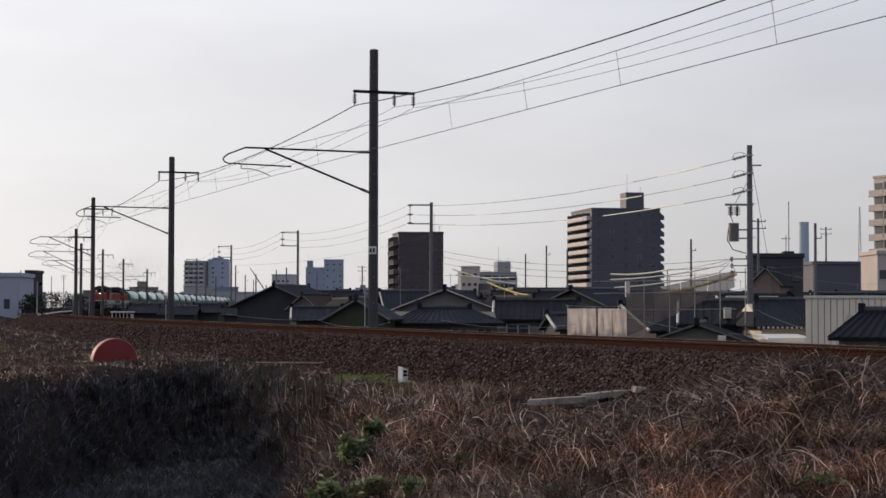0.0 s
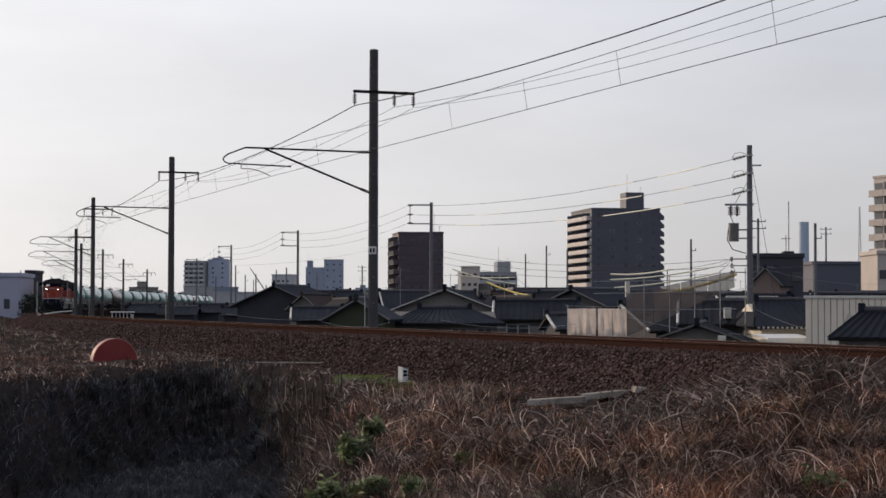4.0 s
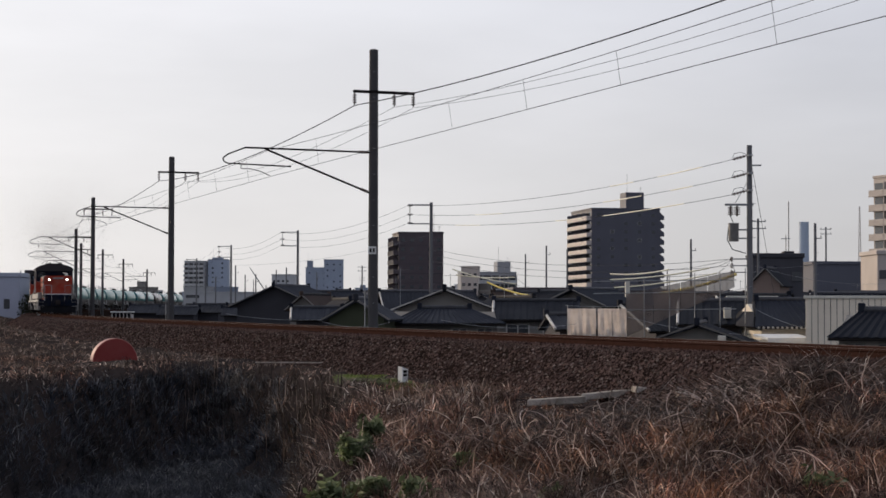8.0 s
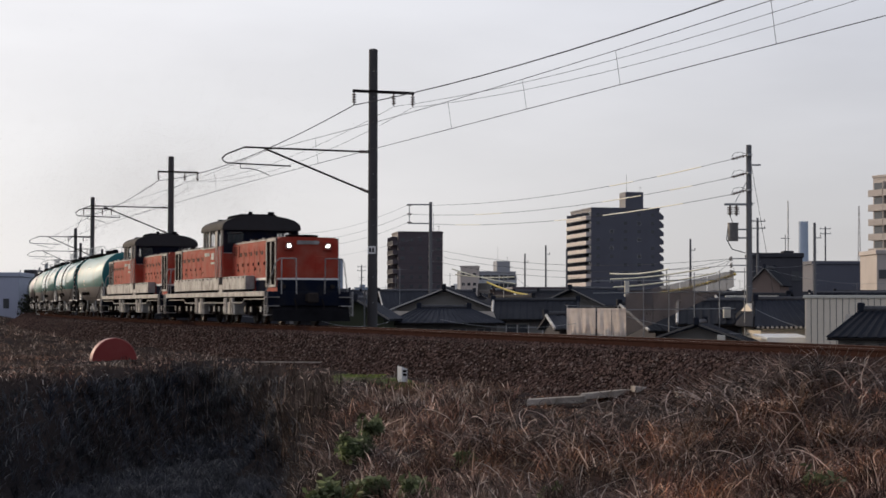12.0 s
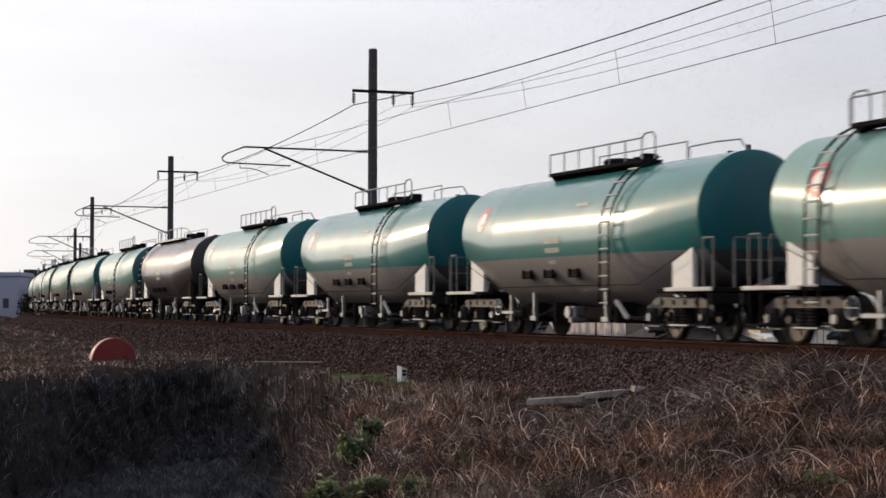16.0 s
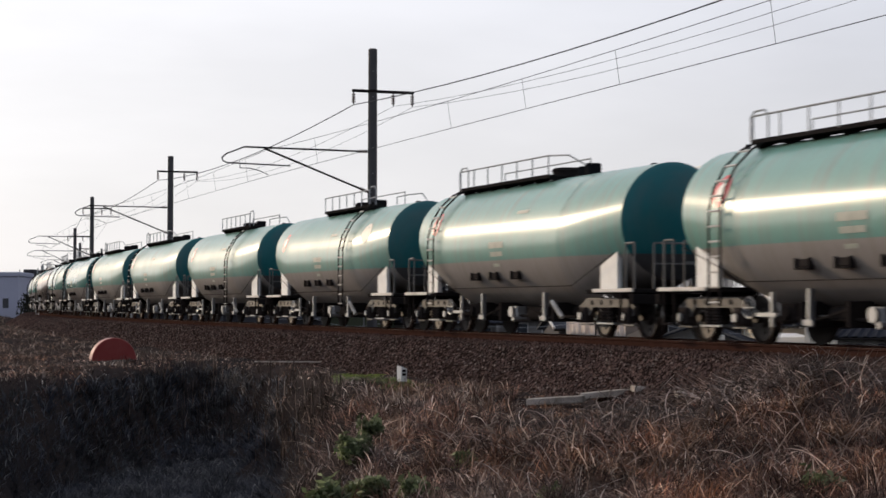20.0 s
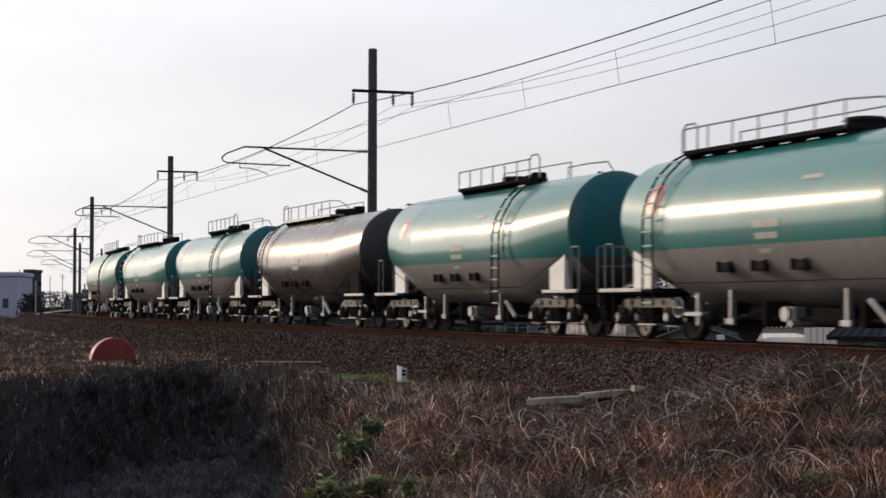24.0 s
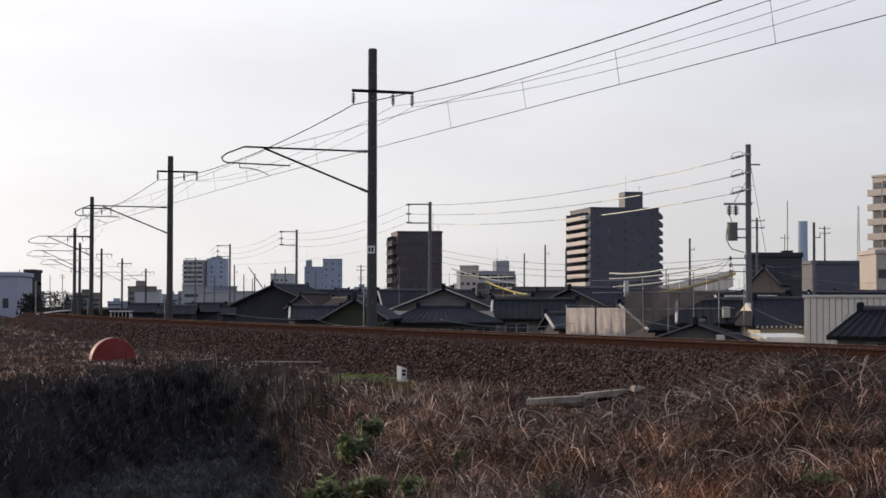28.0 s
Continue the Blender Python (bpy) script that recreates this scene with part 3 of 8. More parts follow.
zig = lambda i: 0.0
run("contact_wire", zig, lambda i: WIRE_Z, 0.02, 0.0085, WIRE, "taut bare contact wire over the track")
run("messenger_wire", lambda i: -0.1, lambda i: CAT_Z, 0.24, 0.008, WIRE, "sagging stranded messenger wire over the track")
run("feeder_wire", lambda i: OFFS[i] - 0.7, lambda i: HANG[i], 0.56, 0.018, WIRE, "heavy stranded feeder wire on pole arms")
run("feeder_wire", lambda i: OFFS[i] + 0.76, lambda i: HANG[i], 0.68, 0.007, WIRE, "thin stranded wire on pole arms")
run("feeder_wire", lambda i: OFFS[i] + 1.47, lambda i: HANG[i], 0.75, 0.007, WIRE, "thin stranded wire on pole arms")
droppers = thing("dropper_wires", "thin dropper wires between messenger and contact wire", "wire")
for a in range(3):
    hi = span_points(lambda i: -0.1, lambda i: CAT_Z, 0.24, a, a + 1, 36)
    lo = span_points(zig, lambda i: WIRE_Z, 0.02, a, a + 1, 36)
    for p, q in [(hi[round(4.5 * i) - 1], lo[round(4.5 * i) - 1]) for i in range(1, 8)]:
        part("dropper", Geo().rod(p, q, 0.005, seg=4), WIRE, droppers)

# ---- the train ----
WHEEL_R = 0.43
WAGON_L = 13.57


def wheelset(parent, x, r=WHEEL_R):
    """Axle with two wheels; its origin is the axle's middle, so that it can roll."""
    g = Geo().rod((0, -0.62, 0), (0, 0.62, 0), 0.075, seg=10)
    for sd in (-1, 1):
        y = sd * 0.535
        g.lathe_y([(y - sd * 0.035, r + 0.028), (y - sd * 0.008, r + 0.028), (y, r), (y + sd * 0.085, r - 0.004), (y + sd * 0.095, r - 0.05),
                   (y + sd * 0.05, r - 0.07), (y + sd * 0.03, 0.16), (y + sd * 0.09, 0.14), (y + sd * 0.10, 0.10)], seg=26)
        g.disc((0, y + sd * 0.15, 0), (0, 1, 0), 0.085, 0.14, 10)
        for k in range(4):
            a = k * math.pi / 2
            g.disc((0.24 * math.cos(a), y + sd * 0.045, 0.24 * math.sin(a)), (0, 1, 0), 0.035, 0.02, 8)
    ob = part("wheelset", g, WHEEL, parent)
    ob.data.materials.append(TREAD)
    for f in ob.data.polygons:
        if math.hypot(f.center.x, f.center.z) > r - 0.035:
            f.material_index = 1
    ob.location = (x, 0, r)
    return ob


def wagon_bogie(parent, x):
    b = part("bogie", Geo().box(-0.16, 0.16, -0.98, 0.98, 0.46, 0.74, 0.03), BOGIE, parent, "cast steel bogie with coil springs and two wheelsets")
    b.location = (x, 0, 0)
    for sd in (-1, 1):
        y = sd * 0.96
        g = Geo().prism([(-1.2, 0.44), (-1.2, 0.62), (-0.85, 0.78), (0.85, 0.78), (1.2, 0.62), (1.2, 0.44), (0.74, 0.44), (0.60, 0.60), (-0.60, 0.60), (-0.74, 0.44)],
                        y - 0.05, y + 0.05)
        part("side_frame", g, FRAMEGREY, b)
        for ax in (-0.95, 0.95):
            part("axle_box", Geo().box(ax - 0.14, ax + 0.14, y + sd * 0.02 - 0.11, y + sd * 0.02 + 0.11, WHEEL_R - 0.13, WHEEL_R + 0.17, 0.03).disc((ax, y + sd * 0.14, WHEEL_R), (0, 1, 0), 0.10, 0.03, 12), BOGIE, b)
        for cx in (-0.14, 0.14):
            rings = []
            for k in range(11):
                rr = 0.088 if k % 2 else 0.062
                rings.append([(cx + rr * math.cos(q * math.pi / 5), y + sd * 0.02 + rr * math.sin(q * math.pi / 5), 0.31 + k * 0.028) for q in range(10)])
            part("coil_spring", Geo().loft(rings), BOGIE, b)
        for hx in (-0.62, -0.21, 0.21, 0.62):
            part("frame_hole", Geo().disc((hx, y + sd * 0.05, 0.69), (0, 1, 0), 0.05, 0.012, 10), SOOT, b)
        part("spring_plank", Geo().box(-0.36, 0.36, y - 0.09, y + 0.12, 0.27, 0.31, 0.01), STEEL, b)
        for ax in (-0.95, 0.95):
            part("axle_cap", Geo().disc((ax, y + sd * 0.17, WHEEL_R), (0, 1, 0), 0.075, 0.03, 12), STEEL, b)
            part("brake_hanger", Geo().rod((ax * 0.52, sd * 0.86, 0.72), (ax * 0.50, sd * 0.86, 0.24), 0.02, seg=5).rod((ax * 0.5, sd * 0.86, 0.26), (ax * 0.1, sd * 0.86, 0.30), 0.018, seg=5), RAILGREY, b)
            part("pedestal_foot", Geo().box(ax - 0.22, ax + 0.22, y - 0.06, y + 0.06, 0.25, 0.285, 0.008), RAILGREY, b)
        part("brake_block", Geo().box(-0.50, -0.42, sd * 0.5 - 0.05, sd * 0.5 + 0.05, 0.3, 0.62, 0.02).box(0.42, 0.50, sd * 0.5 - 0.05, sd * 0.5 + 0.05, 0.3, 0.62, 0.02), BOGIE, b)
    wheelset(b, -0.95)
    wheelset(b, 0.95)
    return b


TOP_Z, END_R, MID_R, RIM = 3.34, 1.12, 1.39, 5.58


def tank_r(x):
    a = abs(x)
    k = min(1, max(0, (RIM - a) / 2.3))
    return END_R + (MID_R - END_R) * k


def tank_ring(x, seg=48, top=TOP_Z, grow=0.0):
    r = tank_r(x)
    return [(x, -(r + grow) * math.cos(t), top - r + (r + grow) * math.sin(t)) for t in [2 * math.pi * i / seg for i in range(seg)]]


def tank_patch(x0, x1, z0, z1, top, oval=False, lift=0.006):
    """A thin painted patch that follows the near flank of the tank."""
    g = Geo()

    def at(x, z):
        r = tank_r(x)
        zc = top - r
        c = max(-0.98, min(0.98, (z - zc) / r))
        return (x, -(r + lift) * math.sqrt(1 - c * c), z)
    if oval:
        cx, cz = (x0 + x1) / 2, (z0 + z1) / 2
        ring = [at(cx + (x1 - x0) / 2 * math.cos(2 * math.pi * i / 20), cz + (z1 - z0) / 2 * math.sin(2 * math.pi * i / 20)) for i in range(20)]
        g.add([at(cx, cz)] + ring, [(0, 1 + i, 1 + (i + 1) % 20) for i in range(20)])
    else:
        nz = 5
        v = [at(x0 + (x1 - x0) * i, z0 + (z1 - z0) * j / nz) for i in (0, 1) for j in range(nz + 1)]
        g.add(v, [(j, nz + 1 + j, nz + 2 + j, j + 1) for j in range(nz)])
    return g


def tank_wagon(paint, ladder, label, top=TOP_Z, mark=True, dark=False):
    """ladder: 'mid' for the type with a short roof walk, 'end' for the long one. Local +x is forwards, z = 0 the rail."""
    w = thing("tank_wagon", label, "tank wagon", "tank wagons of the train")
    # tank: domed ends, tapered belly
    rings = [tank_ring(x, 48, top) for x in (-RIM, -5.3, -4.4, -3.28, -3.1, -1.5, 0.0, 1.5, 3.1, 3.28, 4.4, 5.3, RIM)]
    tank = part("tank", Geo().loft(rings), paint, w, "", 32)
    for sd in (-1, 1):
        rings = []
        for dx, k in ((0.004, 0.999), (0.02, 0.985), (0.085, 0.90), (0.17, 0.70), (0.23, 0.42), (0.25, 0.10)):
            r = END_R * k
            rings.append([(sd * (RIM + dx), -r * math.cos(t), top - END_R + r * math.sin(t)) for t in [2 * math.pi * i / 48 for i in range(48)]])
        part("tank_end", Geo().loft(rings), HEADDARKSHADE if dark else HEADGREENSHADE, tank, "dished tank end, its shade put into the colour", 50)
    for x in (-3.28, 3.28):
        part("weld_band", Geo().loft([tank_ring(x - 0.03, 48, top, 0.004), tank_ring(x + 0.03, 48, top, 0.004)], caps=False), paint, tank)
    # plates and lettering on the near flank
    deck = 0.94
    if mark:
        part("red_mark", tank_patch(-4.35, -3.75, 2.25, 2.80, top, True), MARKRED, tank, "red round mark")
        part("mark_stripe", tank_patch(-4.22, -3.88, 2.40, 2.66, top, True, 0.010), WHITE, tank)
    for k, (x0, x1, z0, z1) in enumerate(((-0.35, 0.45, 1.86, 1.99), (-0.30, 0.38, 1.68, 1.78), (-0.25, 0.1, 1.46, 1.53), (0.9, 1.5, 2.55, 2.62))):
        if dark and k > 1:
            continue
        part("lettering_bar", tank_patch(x0, x1, z0, z1, top), LETTER, tank)
    for x in (-1.45, -0.35, 0.85):
        g = Geo()
        y = -math.sqrt(max(0.01, MID_R ** 2 - (1.27 - (top - MID_R)) ** 2)) - 0.02
        g.box(x - 0.21, x + 0.21, y - 0.07, y + 0.03, 1.18, 1.21).box(x - 0.21, x - 0.18, y - 0.07, y + 0.03, 1.21, 1.36).box(x + 0.18, x + 0.21, y - 0.07, y + 0.03, 1.21, 1.36)
        holder = part("plate_holder", g, CHASSIS, tank)
        part("plate", Geo().box(x - 0.17, x + 0.17, y - 0.03, y + 0.02, 1.22, 1.34, 0.006), BOGIE, holder)
    # thin conduit along the flank
    for yy in (-1, 1):
        part("flank_pipe", Geo().pipe([(-5.4, yy * 1.17, 1.62), (-3.4, yy * 1.14, 1.02), (3.4, yy * 1.14, 1.02), (5.4, yy * 1.17, 1.62)], 0.009, 5), BOGIE, tank)
    # underframe ends, saddles, platforms
    for sd in (-1, 1):
        f = part("end_platform", Geo().box(sd * 4.2, sd * 6.25, -1.2, 1.2, deck - 0.08, deck, 0.012), CHASSIS, w)
        part("platform_edge", Geo().box(sd * 4.58, sd * 6.28, -1.24, -1.2, deck - 0.06, deck + 0.01, 0.008), PALEGREY, f)
        part("platform_edge", Geo().box(sd * 4.58, sd * 6.28, 1.2, 1.24, deck - 0.06, deck + 0.01, 0.008), PALEGREY, f)
        part("centre_sill", Geo().box(sd * 3.2, sd * 6.3, -0.3, 0.3, 0.62, deck - 0.08, 0.02), CHASSIS, f)
        part("end_beam", Geo().box(sd * 6.22, sd * 6.32, -1.25, 1.25, 0.66, deck - 0.1, 0.01), CHASSIS, f)
        for yy in (-1, 1):
            g = Geo().prism([(sd * 4.5, deck), (sd * 5.24, deck), (sd * 5.24, 1.66), (sd * 4.85, 1.66), (sd * 4.5, 1.50)], yy * 0.98 - 0.05, yy * 0.98 + 0.05)
            part("saddle_plate", g, WHITE if not dark or sd < 0 else BOGIE, w, "pale grey saddle plate under the tank's end")
            g = Geo().pipe([(sd * 6.2, yy * 1.15, deck), (sd * 6.2, yy * 1.15, 1.78), (sd * 5.85, yy * 1.15, 1.78), (sd * 5.85, yy * 1.15, deck)], 0.02)
            g.pipe([(sd * 6.2, yy * 0.75, deck), (sd * 6.2, yy * 0.75, 1.78)], 0.02)
            part("handrail", g, RAILGREY if not dark else CHASSIS, f)
            g = Geo().box(sd * 5.72, sd * 6.12, yy * 1.2 - 0.05, yy * 1.2 + 0.05, 0.30, 0.33).box(sd * 5.72, sd * 5.75, yy * 1.2 - 0.02, yy * 1.2 + 0.02, 0.3, deck).box(sd * 6.09, sd * 6.12, yy * 1.2 - 0.02, yy * 1.2 + 0.02, 0.3, deck)
            part("foot_step", g, CHASSIS, f)
        part("end_rail", Geo().pipe([(sd * 6.2, -0.75, 1.78), (sd * 6.2, 0.75, 1.78)], 0.02).pipe([(sd * 6.2, -0.75, 1.4), (sd * 6.2, 0.75, 1.4)], 0.016), RAILGREY if not dark else CHASSIS, f)
        part("coupler", Geo().box(sd * 6.3, sd * 6.62, -0.1, 0.1, 0.78, 0.98, 0.02).box(sd * 6.55, sd * 6.78, -0.16, 0.14, 0.74, 1.0, 0.04), BOGIE, w)
        part("air_hose", Geo().pipe([(sd * 6.3, 0.35, 0.8), (sd * 6.45, 0.35, 0.62), (sd * 6.6, 0.33, 0.5), (sd * 6.75, 0.3, 0.48)], 0.025), CHASSIS, w)
        wagon_bogie(w, sd * 4.72)
    # brake gear and valves under the belly
    part("brake_cylinder", Geo().rod((-1.5, -0.65, 0.50), (-0.9, -0.65, 0.50), 0.13, seg=14).rod((-0.9, -0.65, 0.5), (-0.3, -0.65, 0.5), 0.03), CHASSIS, w)
    part("air_reservoir", Geo().rod((0.6, -0.75, 0.45), (1.5, -0.75, 0.45), 0.15, seg=14), CHASSIS, w)
    part("brake_pipe", Geo().pipe([(-6.2, -0.5, 0.7), (-3.4, -0.62, 0.5), (3.4, -0.62, 0.36), (6.2, -0.5, 0.7)], 0.022), STEEL, w)
    part("valve", Geo().box(-0.16, 0.16, -0.95, -0.7, 0.36, 0.62, 0.03).disc((0, -1.0, 0.5), (0, 1, 0), 0.12, 0.05, 12), STEEL, w)
    part("brake_lever", Geo().box(-2.5, -2.44, -1.22, -1.16, 0.3, 0.85).box(-2.9, -2.3, -1.24, -1.2, 0.46, 0.52), STEEL, w)
    rim = [(-3.15 + 0.17 * math.cos(a * math.pi / 8), -1.22, 0.6 + 0.17 * math.sin(a * math.pi / 8)) for a in range(17)]
    part("hand_wheel", Geo().pipe(rim, 0.014, 5).rod((-3.32, -1.22, 0.6), (-2.98, -1.22, 0.6), 0.01, seg=5).rod((-3.15, -1.22, 0.43), (-3.15, -1.22, 0.77), 0.01, seg=5), STEEL, w)
    for a, b, r in (((-3.6, -0.85, 0.44), (3.6, -0.85, 0.40), 0.03), ((-3.6, 0.5, 0.5), (3.6, 0.5, 0.5), 0.03), ((-2.05, -0.9, 0.34), (-0.66, -0.95, 0.58), 0.025), ((2.05, -0.9, 0.34), (0.8, -0.95, 0.6), 0.025)):
        part("brake_rod", Geo().rod(a, b, r, seg=6), CHASSIS, w)
    for x, y0, y1 in ((-2.05, -0.95, 0.6), (2.05, -0.95, 0.6), (-0.66, -1.0, 0.4)):
        part("brake_beam", Geo().box(x - 0.05, x + 0.05, y0, y1, 0.3, 0.7, 0.01), CHASSIS, w)
    part("relay_valve", Geo().box(-2.75, -2.3, -0.9, -0.55, 0.36, 0.68, 0.03).disc((-2.5, -0.93, 0.52), (0, 1, 0), 0.11, 0.06, 12), CHASSIS, w)
    part("supply_reservoir", Geo().rod((1.8, -0.35, 0.48), (3.1, -0.35, 0.48), 0.19, seg=14), CHASSIS, w)
    part("drain_sump", Geo().box(-0.5, 0.55, -0.45, 0.45, 0.34, 0.66, 0.05), CHASSIS, w)
    for x in (-1.75, 1.7):
        part("gear_bracket", Geo().box(x - 0.04, x + 0.04, -1.0, -0.9, 0.3, 0.9, 0.01).box(x - 0.14, x + 0.14, -1.02, -0.96, 0.32, 0.42, 0.01), STEEL, w)
    part("discharge_pipe", Geo().pipe([(0.2, -1.05, 0.35), (0.2, -0.5, 0.35), (0.2, 0, 0.5)], 0.06), STEEL, w)
    part("guard_strut", Geo().pipe([(3.1, -1.2, 0.40), (2.7, -1.25, 0.72)], 0.045), PALEGREY, w)
    # roof walk, hatch, rails
    if ladder == "mid":
        x0, x1, lx = -1.75, 2.6, 2.75
    else:
        x0, x1, lx = -4.05, 1.2, -3.85
    zw = top + 0.02
    roofw = part("roof_walk", Geo().box(x0, x1, -0.62, -0.22, zw - 0.03, zw + 0.02, 0.008).box(x0, x1, -0.65, -0.62, zw - 0.04, zw + 0.03), STEEL if dark else CHASSIS, w)
    n = 7
    for i in range(n):
        x = x0 + 0.05 + (x1 - x0 - 0.1) * i / (n - 1)
        part("rail_post", Geo().rod((x, -0.64, zw), (x, -0.64, zw + 0.42), 0.016, seg=6), STEEL, roofw)
        part("walk_bracket", Geo().prism_x([(-0.62, zw - 0.03), (-0.22, zw - 0.03), (-0.5, zw - 0.16)], x - 0.02, x + 0.02), CHASSIS, roofw)
    tail = [(x1 - 0.05, -0.64, zw + 0.42), (x1 + 0.9, -0.60, zw + 0.36), (x1 + 1.5, -0.5, zw + 0.12)] if ladder == "end" else [(x1 - 0.05, -0.64, zw + 0.42)]
    part("top_rail", Geo().pipe([(x0 + 0.05, -0.64, zw + 0.42)] + tail, 0.018), STEEL, roofw)
    part("far_rail", Geo().pipe([(x0 + 0.05, 0.5, zw), (x0 + 0.05, 0.5, zw + 0.42), (x1 - 0.4, 0.5, zw + 0.42), (x1 - 0.4, 0.5, zw)], 0.016), STEEL, roofw)
    hx = 0.35 if ladder == "mid" else 0.75
    part("hatch", Geo().rod((hx, 0, top - 0.03), (hx, 0, top + 0.16), 0.34, seg=18).rod((hx, 0, top + 0.16), (hx, 0, top + 0.22), 0.37, 0.3, 18), CHASSIS, w)
    part("safety_valve", Geo().rod((hx + 0.8, 0, top - 0.03), (hx + 0.8, 0, top + 0.2), 0.12, seg=12), SOOT, w)
    part("valve_box", Geo().box(hx + 1.1, hx + 1.35, -0.15, 0.15, top - 0.02, top + 0.24, 0.03), SOOT, w)
    part("grab_loop", Geo().pipe([(lx - 0.25, -0.62, zw), (lx - 0.25, -0.62, zw + 0.40), (lx - 0.12, -0.62, zw + 0.5), (lx + 0.2, -0.62, zw + 0.5), (lx + 0.3, -0.62, zw + 0.40), (lx + 0.3, -0.62, zw)], 0.018), STEEL, w)
    if ladder == "mid":
        part("fore_rail", Geo().pipe([(3.6, -0.2, top), (3.6, -0.2, top + 0.2), (4.5, -0.15, top + 0.22), (5.1, 0, top + 0.22), (5.2, 0.1, top)], 0.016), STEEL, w)
    part("vent_pipe", Geo().rod((4.75, 0, top - 0.1), (4.75, 0, top - 0.02), 0.05, seg=10).rod((4.75, 0, top - 0.02), (4.75, 0, top + 0.04), 0.07, 0.06, 10), SOOT, w)
    # ladder, bowed round the tank's flank
    r = tank_r(lx) + 0.14
    zc = top - tank_r(lx)
    lad = thing_part("ladder", w)
    bow = [math.radians(a) for a in (72, 55, 38, 22, 8, -6)]
    for dx in (-0.19, 0.19):
        pts = [(lx + dx, -r * math.cos(a), zc + r * math.sin(a)) for a in bow] + [(lx + dx, -r * 0.995, 0.62)]
        part("ladder_stile", Geo().pipe(pts, 0.021), CHASSIS, lad)
    for k in range(11):
        z = 0.68 + k * 0.25
        c = (z - zc) / r
        y = -r * 0.995 if c < -0.1 else -r * math.sqrt(max(0.02, 1 - min(0.98, c) ** 2))
        part("rung", Geo().rod((lx - 0.19, y, z), (lx + 0.19, y, z), 0.018, seg=6), PALEGREY, lad)
    return w


def rounded_hood(x0, x1, hw, z0, z1, r=0.16):
    prof = [(-hw, z0)] + [(-hw + r - r * math.cos(a), z1 - r + r * math.sin(a)) for a in [math.pi / 2 * i / 5 for i in range(6)]]
    prof += [(-y, z) for y, z in reversed(prof)]
    return Geo().prism_x(prof, x0, x1)


def grille(parent, x0, x1, y, z0, z1):
    """A louvred radiator panel in a pale frame."""
    sd = -1 if y < 0 else 1
    p = part("radiator_panel", Geo().box(x0, x1, y - 0.02, y + 0.02, z0, z1), SOOT, parent)
    fr = Geo()
    for a, b, c, d in ((x0, x1, z1 - 0.1, z1), (x0, x1, z0, z0 + 0.08), (x0, x0 + 0.1, z0, z1), (x1 - 0.1, x1, z0, z1), ((x0 + x1) / 2 - 0.05, (x0 + x1) / 2 + 0.05, z0, z1)):
        fr.box(min(a, b), max(a, b), y + sd * 0.015 - 0.02, y + sd * 0.015 + 0.02, c, d, 0.006)
    part("panel_frame", fr, LOCOGREY, p)
    n = 18
    sl = Geo()
    for i in range(n):
        z = z0 + 0.1 + (z1 - z0 - 0.22) * (i + 0.5) / n
        sl.box(x0 + 0.1, x1 - 0.1, y + sd * 0.006 - 0.02, y + sd * 0.006 + 0.02, z - 0.018, z + 0.014)
    part("louvre_slats", sl, LOUVRE, p)
    return p


def loco_bogie(parent, x, half):
    b = part("bogie", Geo().box(-half - 0.55, half + 0.55, -0.9, -0.78, 0.36, 0.62, 0.02).box(-half - 0.55, half + 0.55, 0.78, 0.9, 0.36, 0.62, 0.02).box(-0.3, 0.3, -0.9, 0.9, 0.4, 0.6), CHASSIS, parent,
             "black two-axle locomotive bogie")
    b.location = (x, 0, 0)
    for ax in (-half, half):
        for sd in (-1, 1):
            part("axle_box", Geo().box(ax - 0.17, ax + 0.17, sd * 1.0 - 0.1, sd * 1.0 + 0.1, 0.30, 0.58, 0.02), CHASSIS, b)
            for k in (-0.42, 0.42):
                part("spring_cover", Geo().box(ax + k - 0.13, ax + k + 0.13, sd * 1.06 - 0.06, sd * 1.06 + 0.06, 0.34, 0.64, 0.02), CHASSIS, b)
                part("spring_cap", Geo().box(ax + k - 0.08, ax + k + 0.08, sd * 1.13 - 0.02, sd * 1.13 + 0.02, 0.42, 0.60, 0.01), LOCOGREY, b)
        wheelset(b, ax)
    return b


